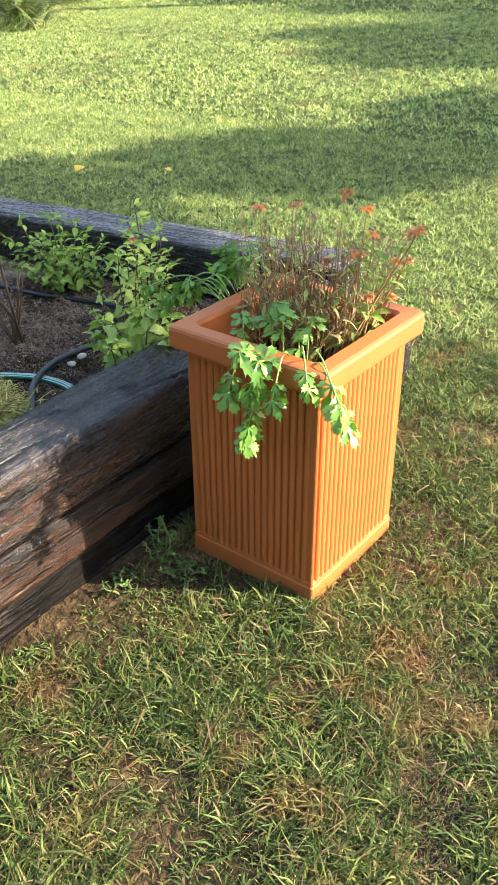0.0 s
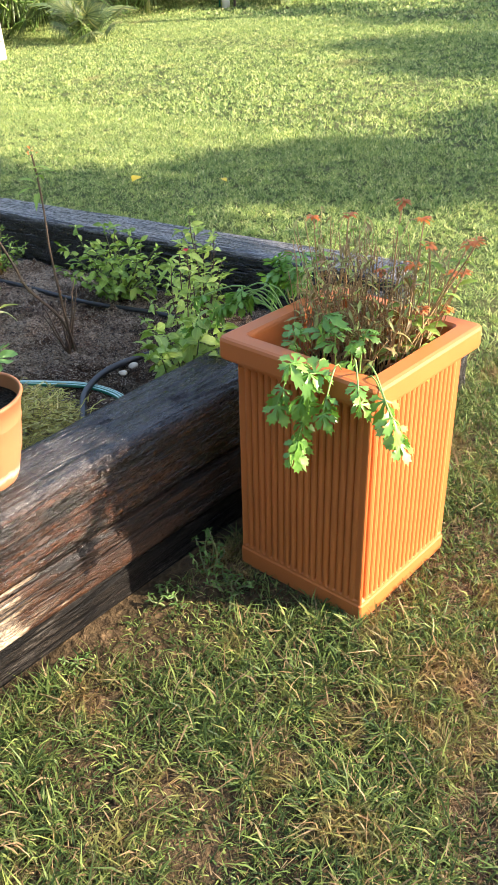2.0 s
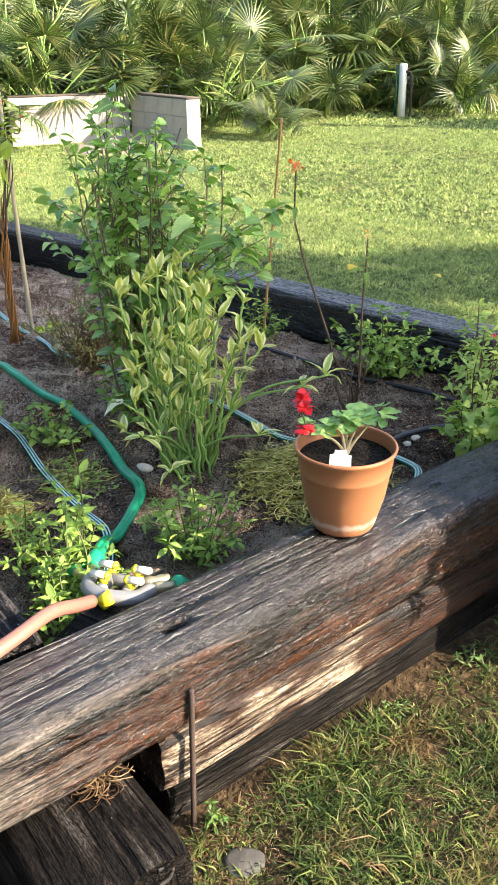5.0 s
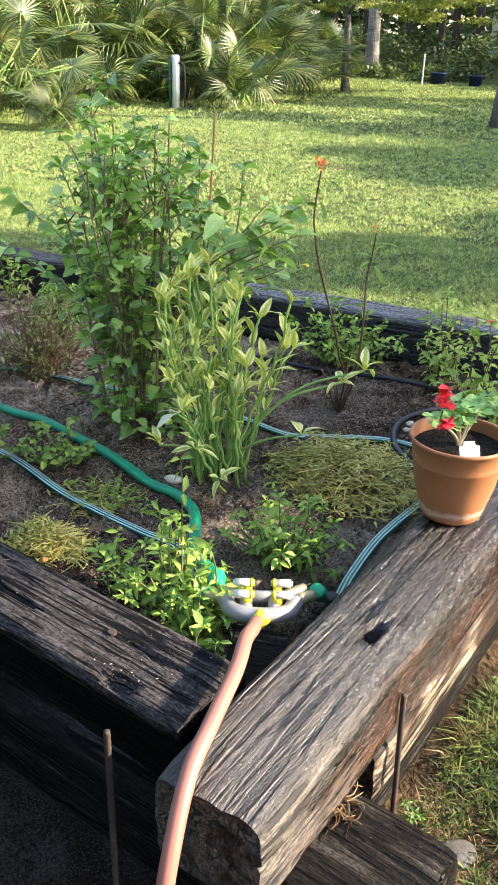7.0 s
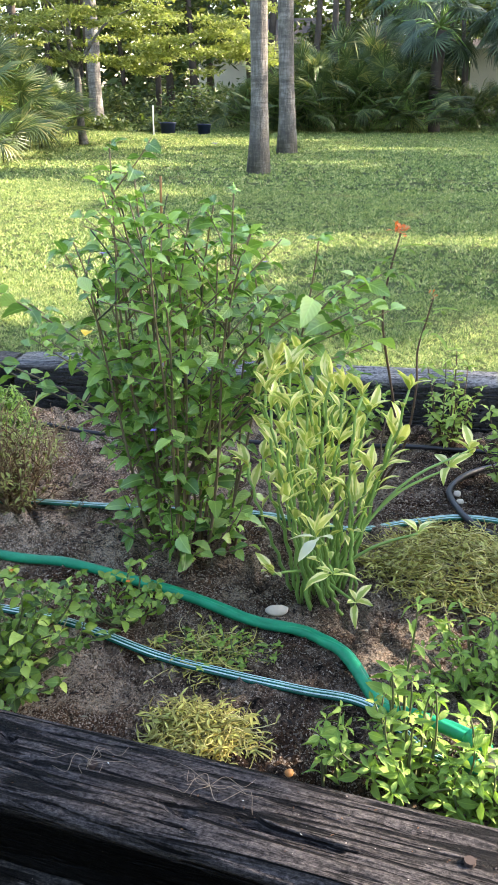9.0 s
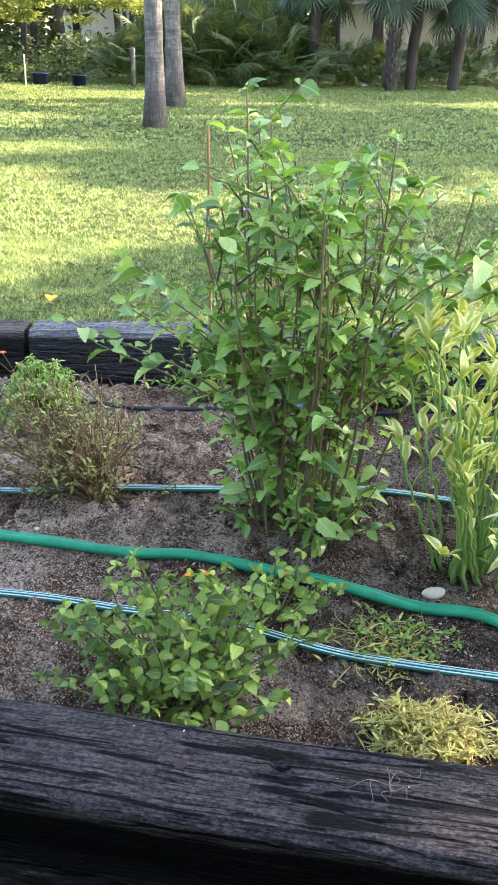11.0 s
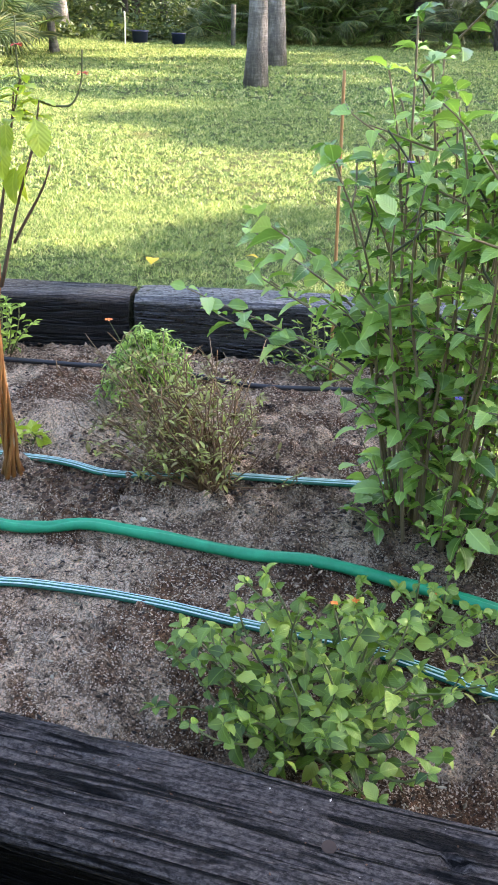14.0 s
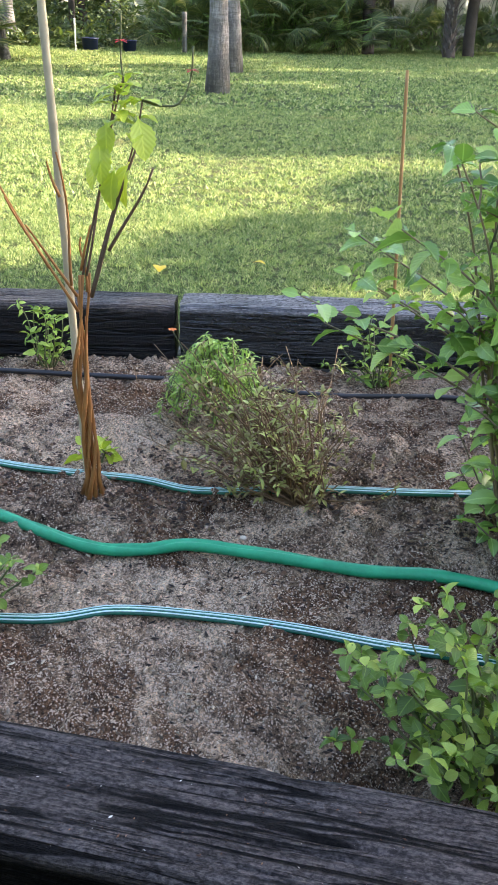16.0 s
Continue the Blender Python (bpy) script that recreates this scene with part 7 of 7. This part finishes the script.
tree("oak", (-4.13, 12.9, 0), (-4.20, 13.2, 8.0), 0.140, 0.100, BARK, WOODS_LEAF, [(-4, 12, 8.5, 2.0), (-5.3, 12.5, 8.2, 1.5), (-2.9, 11.5, 8.4, 1.5)], 2200, 0.16, "grey barked tree with a bare trunk standing in the lawn", 1, [((-4.0, 12.1, 5.5), (-5.5, 12.5, 8.0), 0.06), ((-4.0, 12.1, 6.2), (-2.8, 11.5, 8.2), 0.05)])
tree("oak", (-4.70, 17.1, 0), (-4.95, 17.3, 9.0), 0.160, 0.12, BARK, WOODS_LEAF, [(-5, 17, 9, 2.2), (-6.2, 17.2, 8.5, 1.6), (-3.4, 16.6, 8.8, 1.6)], 2200, 0.16, "pale barked tree with a straight trunk on the lawn", 2, [((-4.8, 16.8, 6), (-6.4, 17.2, 8.4), 0.07), ((-4.8, 16.8, 6.5), (-3.3, 16.6, 8.6), 0.06)])
fr = random.Random(8)
feather = [(fr.uniform(-13.0, -5.6), fr.uniform(17.6, 21.5), fr.uniform(1.5, 4.2), fr.uniform(0.25, 0.6)) for _ in range(230)]
tree("feathery_tree", (-9.75, 18.4, 0), (-10.0, 18.6, 2.6), 0.10, 0.05, BARK, GOLD_LEAF, feather, 56000, 0.10, "small tree with a wide crown of feathery yellow green leaves", 3, [((-9.85, 18.5, 1.5), (-11.2, 18.4, 2.7), 0.04), ((-9.85, 18.5, 1.6), (-8.6, 18.9, 2.8), 0.04), ((-9.9, 18.5, 1.9), (-10.1, 17.5, 3.0), 0.035)], 0.17)
tree("oak", (-12.9, 25.8, 0), (-13.0, 25.9, 7), 0.22, 0.15, BARK, WOODS_LEAF, [(-13, 26, 6, 2.2), (-14.6, 26.2, 5.4, 1.7), (-11.4, 25.6, 5.6, 1.7)], 2400, 0.2, "pale trunked tree at the wood's edge", 4, [((-13, 25.9, 4), (-14.6, 26.2, 5.5), 0.08), ((-13, 25.9, 4.4), (-11.4, 25.6, 5.6), 0.07)])


def cabbage_palm(at, high, r, label, seed, booted=True):
    rr = random.Random(seed)
    g = thing("cabbage_palm", at, label, "palm", "cabbage palms at the wood's edge")
    t = Tubes()
    t.add([(0.03 * math.sin(i * 0.6 + seed), 0, -0.1 + i * high / 12) for i in range(13)], r, r * 0.9, 12, 1.0, lambda ang, i: 1 + 0.06 * math.sin(5 * ang + i * 2))
    part("trunk", t.mesh("trunk"), BARK_DARK, g)
    if booted:
        me = Tubes()
        for i in range(int(high / 0.13)):
            for k in range(6):
                a = k * 1.047 + i * 0.52
                o = Vector((math.cos(a), math.sin(a), 0))
                z = 0.1 + i * 0.13
                me.add([o * r * 0.85 + Vector((0, 0, z)), o * (r + 0.05) + Vector((0, 0, z + 0.13)), o * (r + 0.11) + Vector((0, 0, z + 0.20))], 0.035, 0.02, 4, 0.5)
        part("leaf_base", me.mesh("leaf_base"), BARK, g, "criss-cross old leaf bases")["kind"] = "stuff"
    poses, t = [], Tubes()
    for i in range(26):
        a, e = i * 2.4, rr.uniform(-0.9, 1.0)
        out = Vector((math.cos(a) * math.cos(e), math.sin(a) * math.cos(e), math.sin(e)))
        foot = Vector((0, 0, high))
        tip = foot + out * rr.uniform(0.7, 1.1)
        t.add([foot, foot.lerp(tip, 0.5) + Vector((0, 0, 0.12)), tip], 0.025, 0.012, 4)
        poses.append((1 + rr.randrange(2), leaf_pose(tip, out + Vector((0, 0, -0.7)), rr.uniform(0.65, 0.95), rr.uniform(-0.4, 0.4))))
    part("stalk", t.mesh("stalk"), STEM_VAR, g)["kind"] = "stuff"
    join_leaves("fronds", FRONDS, poses, CABBAGE_LEAF, g, "stuff")


cabbage_palm((-2.62, 25.9, 0), 2.7, 0.17, "cabbage palm with a dark trunk and drooping fan fronds", 1, False)
cabbage_palm((-0.45, 25.6, 0), 2.9, 0.17, "cabbage palm with old leaf bases on its trunk", 2)
cabbage_palm((0.15, 26.7, 0), 3.3, 0.16, "cabbage palm with a dark trunk and drooping fan fronds", 3, False)
cabbage_palm((1.4, 27.0, 0), 2.6, 0.17, "cabbage palm with a dark trunk and drooping fan fronds", 4, False)
cabbage_palm((-3.6, 28.0, 0), 3.6, 0.16, "cabbage palm with a dark trunk and drooping fan fronds", 5, False)


def woods():
    r = random.Random(31)
    t = Tubes()
    for i in range(70):
        a = i / 69
        x = -34 + 50 * a + r.uniform(-0.8, 0.8)
        y = 30 + r.uniform(0, 9) - max(0, -x - 12) * 0.9
        t.add([(x, y, 0), (x + r.uniform(-0.4, 0.4), y, 4), (x + r.uniform(-1, 1), y, 8)], r.uniform(0.08, 0.2), 0.06, 6)
    trunks = part("far_trunks", t.mesh("far_trunks"), BARK_DARK)
    tagged(trunks, "dark tree trunks standing close in the far woods", "trunks", kind="stuff")
    low_c = [(-36 + 52 * i / 79 + r.uniform(-0.5, 0.5), 31 + r.uniform(0, 8) - max(0, 24 - 52 * i / 79) * 0.9, r.uniform(0.1, 0.9), r.uniform(0.7, 1.3)) for i in range(80)]
    high_c = [(-36 + 52 * i / 109 + r.uniform(-1, 1), 32 + r.uniform(0, 9) - max(0, 24 - 52 * i / 109) * 0.9, r.uniform(1.8, 9.0), r.uniform(1.3, 2.4)) for i in range(110)]
    low_c = [c for c in low_c if not -4.2 < c[0] < 3.0]
    high_c = [c for c in high_c if not (-4.2 < c[0] < 3.0 and c[2] - 0.8 * c[3] < 1.9)]
    ob = crown("woods", low_c, 15000, 0.26, WOODS_LEAF, None, 5, 0.8)
    tagged(ob, "dense dark green undergrowth at the wood's edge", "woods", kind="stuff")
    ob = crown("woods", high_c, 70000, 0.36, WOODS_LEAF, None, 6, 0.8)
    tagged(ob, "dense dark green tree crowns of the far woods", "woods", kind="stuff")


woods()


def thicket():
    r = random.Random(77)
    spots = [(r.uniform(-19, -7.2), r.uniform(26.5, 30), r.uniform(0.1, 1.0), r.uniform(0.4, 0.8)) for _ in range(60)]
    spots += [(r.uniform(-17, -9), r.uniform(24, 25.5), 0.15, r.uniform(0.3, 0.5)) for _ in range(26)]
    tagged(crown("thicket", spots, 15000, 0.16, WOODS_LEAF, None, 78, 0.8), "tangled green thicket under the far trees", "thicket", kind="stuff")


thicket()


def treeline():
    r = random.Random(99)
    spots = [(r.uniform(-60, 25), 0, 0, 0) for _ in range(420)]
    spots = [(x, (52 if x > -20 else 52 + (x + 20) * 0.9) + r.uniform(0, 9), r.uniform(0.5, 13), r.uniform(1.6, 3.0)) for x, _, _, _ in spots]
    tagged(crown("treeline", spots, 55000, 0.85, WOODS_LEAF, None, 98, 0.9), "far green treeline closing the view", "treeline", kind="stuff")


treeline()


def box(name, lo, hi, mat, parent, bevel=0.01):
    bm = bmesh.new()
    bmesh.ops.create_cube(bm, size=1)
    bmesh.ops.scale(bm, vec=tuple(h - l for l, h in zip(lo, hi)), verts=bm.verts)
    bmesh.ops.translate(bm, vec=tuple((h + l) / 2 for l, h in zip(lo, hi)), verts=bm.verts)
    bmesh.ops.bevel(bm, geom=bm.edges[:], offset=bevel, segments=1, affect="EDGES")
    return part(name, bm, mat, parent, "", False)


def house(x0, x1, y, label):
    """A low pale house beyond the woods, glimpsed between the trunks."""
    g = thing("house", ((x0 + x1) / 2, y, 0), label, "house")
    half = (x1 - x0) / 2
    box("wall", (-half, 0, -0.1), (half, 6, 2.7), STUCCO, g)
    bm = bmesh.new()
    for px, py, pz in ((-half - 0.5, -0.6, 2.7), (half + 0.5, -0.6, 2.7), (half + 0.5, 6.6, 2.7), (-half - 0.5, 6.6, 2.7), (-half + 2, 3, 4.3), (half - 2, 3, 4.3)):
        bm.verts.new((px, py, pz))
    bm.verts.ensure_lookup_table()
    for q in ((0, 1, 5, 4), (2, 3, 4, 5), (1, 2, 5), (3, 0, 4), (3, 2, 1, 0)):
        bm.faces.new([bm.verts[k] for k in q])
    part("roof", bm, BARK_DARK, g, "dark shingle roof", False)


STUCCO = plain("pale_stucco", (0.62, 0.57, 0.47), 0.9, 0, 0.15, 3, 0.3, 0.004)
house(-15.5, -5.5, 43.0, "low pale stucco house glimpsed behind the woods")
house(-2.5, 5.5, 42.0, "low pale stucco house behind the cabbage palms")


def woods_behind():
    """Unseen woods added behind the camera; their height sets how much sky light enters."""
    r = random.Random(63)
    spots = []
    for _ in range(150):
        a, far = radians(r.uniform(172, 345)), r.uniform(11, 15)
        spots.append((far * math.cos(a) - 1.0, far * math.sin(a) + 1.0, r.uniform(0.3, 5.5), r.uniform(1.2, 2.0)))
    tagged(crown("woods", spots, 36000, 0.55, WOODS_LEAF, None, 64, 0.9), "unseen green woods added behind the camera to limit sky light", "woods", kind="stuff")


woods_behind()


# trees out of view towards the sun, whose crowns shade the bed and dapple the lawn
def sunward(u, v, z, r):
    """A crown clump v metres towards the sun and u metres across."""
    a = radians(SUN_AZ)
    return (v * math.cos(a) - u * math.sin(a), v * math.sin(a) + u * math.cos(a), z, r)


def shade_tree(u, v, high, crowns, count, seed):
    r = random.Random(seed)
    x, y, _, _ = sunward(u, v, 0, 0)
    clumps = [sunward(a + r.uniform(-0.3, 0.3), v + r.uniform(-0.8, 0.8), z + r.uniform(-0.15, 0.15), s) for a, z, s in crowns]
    tree("oak", (x, y, 0), (x + 0.3, y, high), 0.2, 0.1, BARK, WOODS_LEAF, clumps, count, 0.2, "broad shade tree standing beside the lawn", seed, [((x + 0.15, y, high * 0.6), c[:3], 0.06) for c in clumps[:5]])


shade_tree(-2.2, 7.0, 5.0, [(a, z, 0.7) for a in (-0.4, 0.3, 1.0) for z in (4.85, 5.4, 6.0, 6.6)] + [(a, z, 0.7) for a in (1.7, 2.4, 3.1, 3.8, 4.4) for z in (4.2, 4.75, 5.3, 5.9, 6.5)], 40000, 51)
shade_tree(5.2, 13.0, 5.5, [(a, z, 0.7) for a in (4.4, 5.2, 5.8) for z in (4.4, 5.2, 5.9)], 9000, 52)
shade_tree(9.0, 15.0, 6.5, [(a, 3.4 + 0.9 * k + 0.5 * math.sin(a * 2.1), 0.85) for a in (8.2, 9.0, 9.9, 10.8, 11.7, 12.5) for k in range(5)], 30000, 53)
shade_tree(14.5, 15.5, 6.5, [(a, 2.6 + 0.95 * k + 0.7 * math.sin(a * 2.7), 0.85) for a in (13.4, 14.4, 15.6, 17.0, 18.6) for k in range(6)], 26000, 54)
shade_tree(21.0, 21.5, 6.5, [(a, 3.6 + 0.9 * k + 0.5 * math.sin(a * 2.3), 0.85) for a in (18.8, 19.8, 20.8, 21.8, 22.8, 23.8) for k in range(5)], 24000, 55)
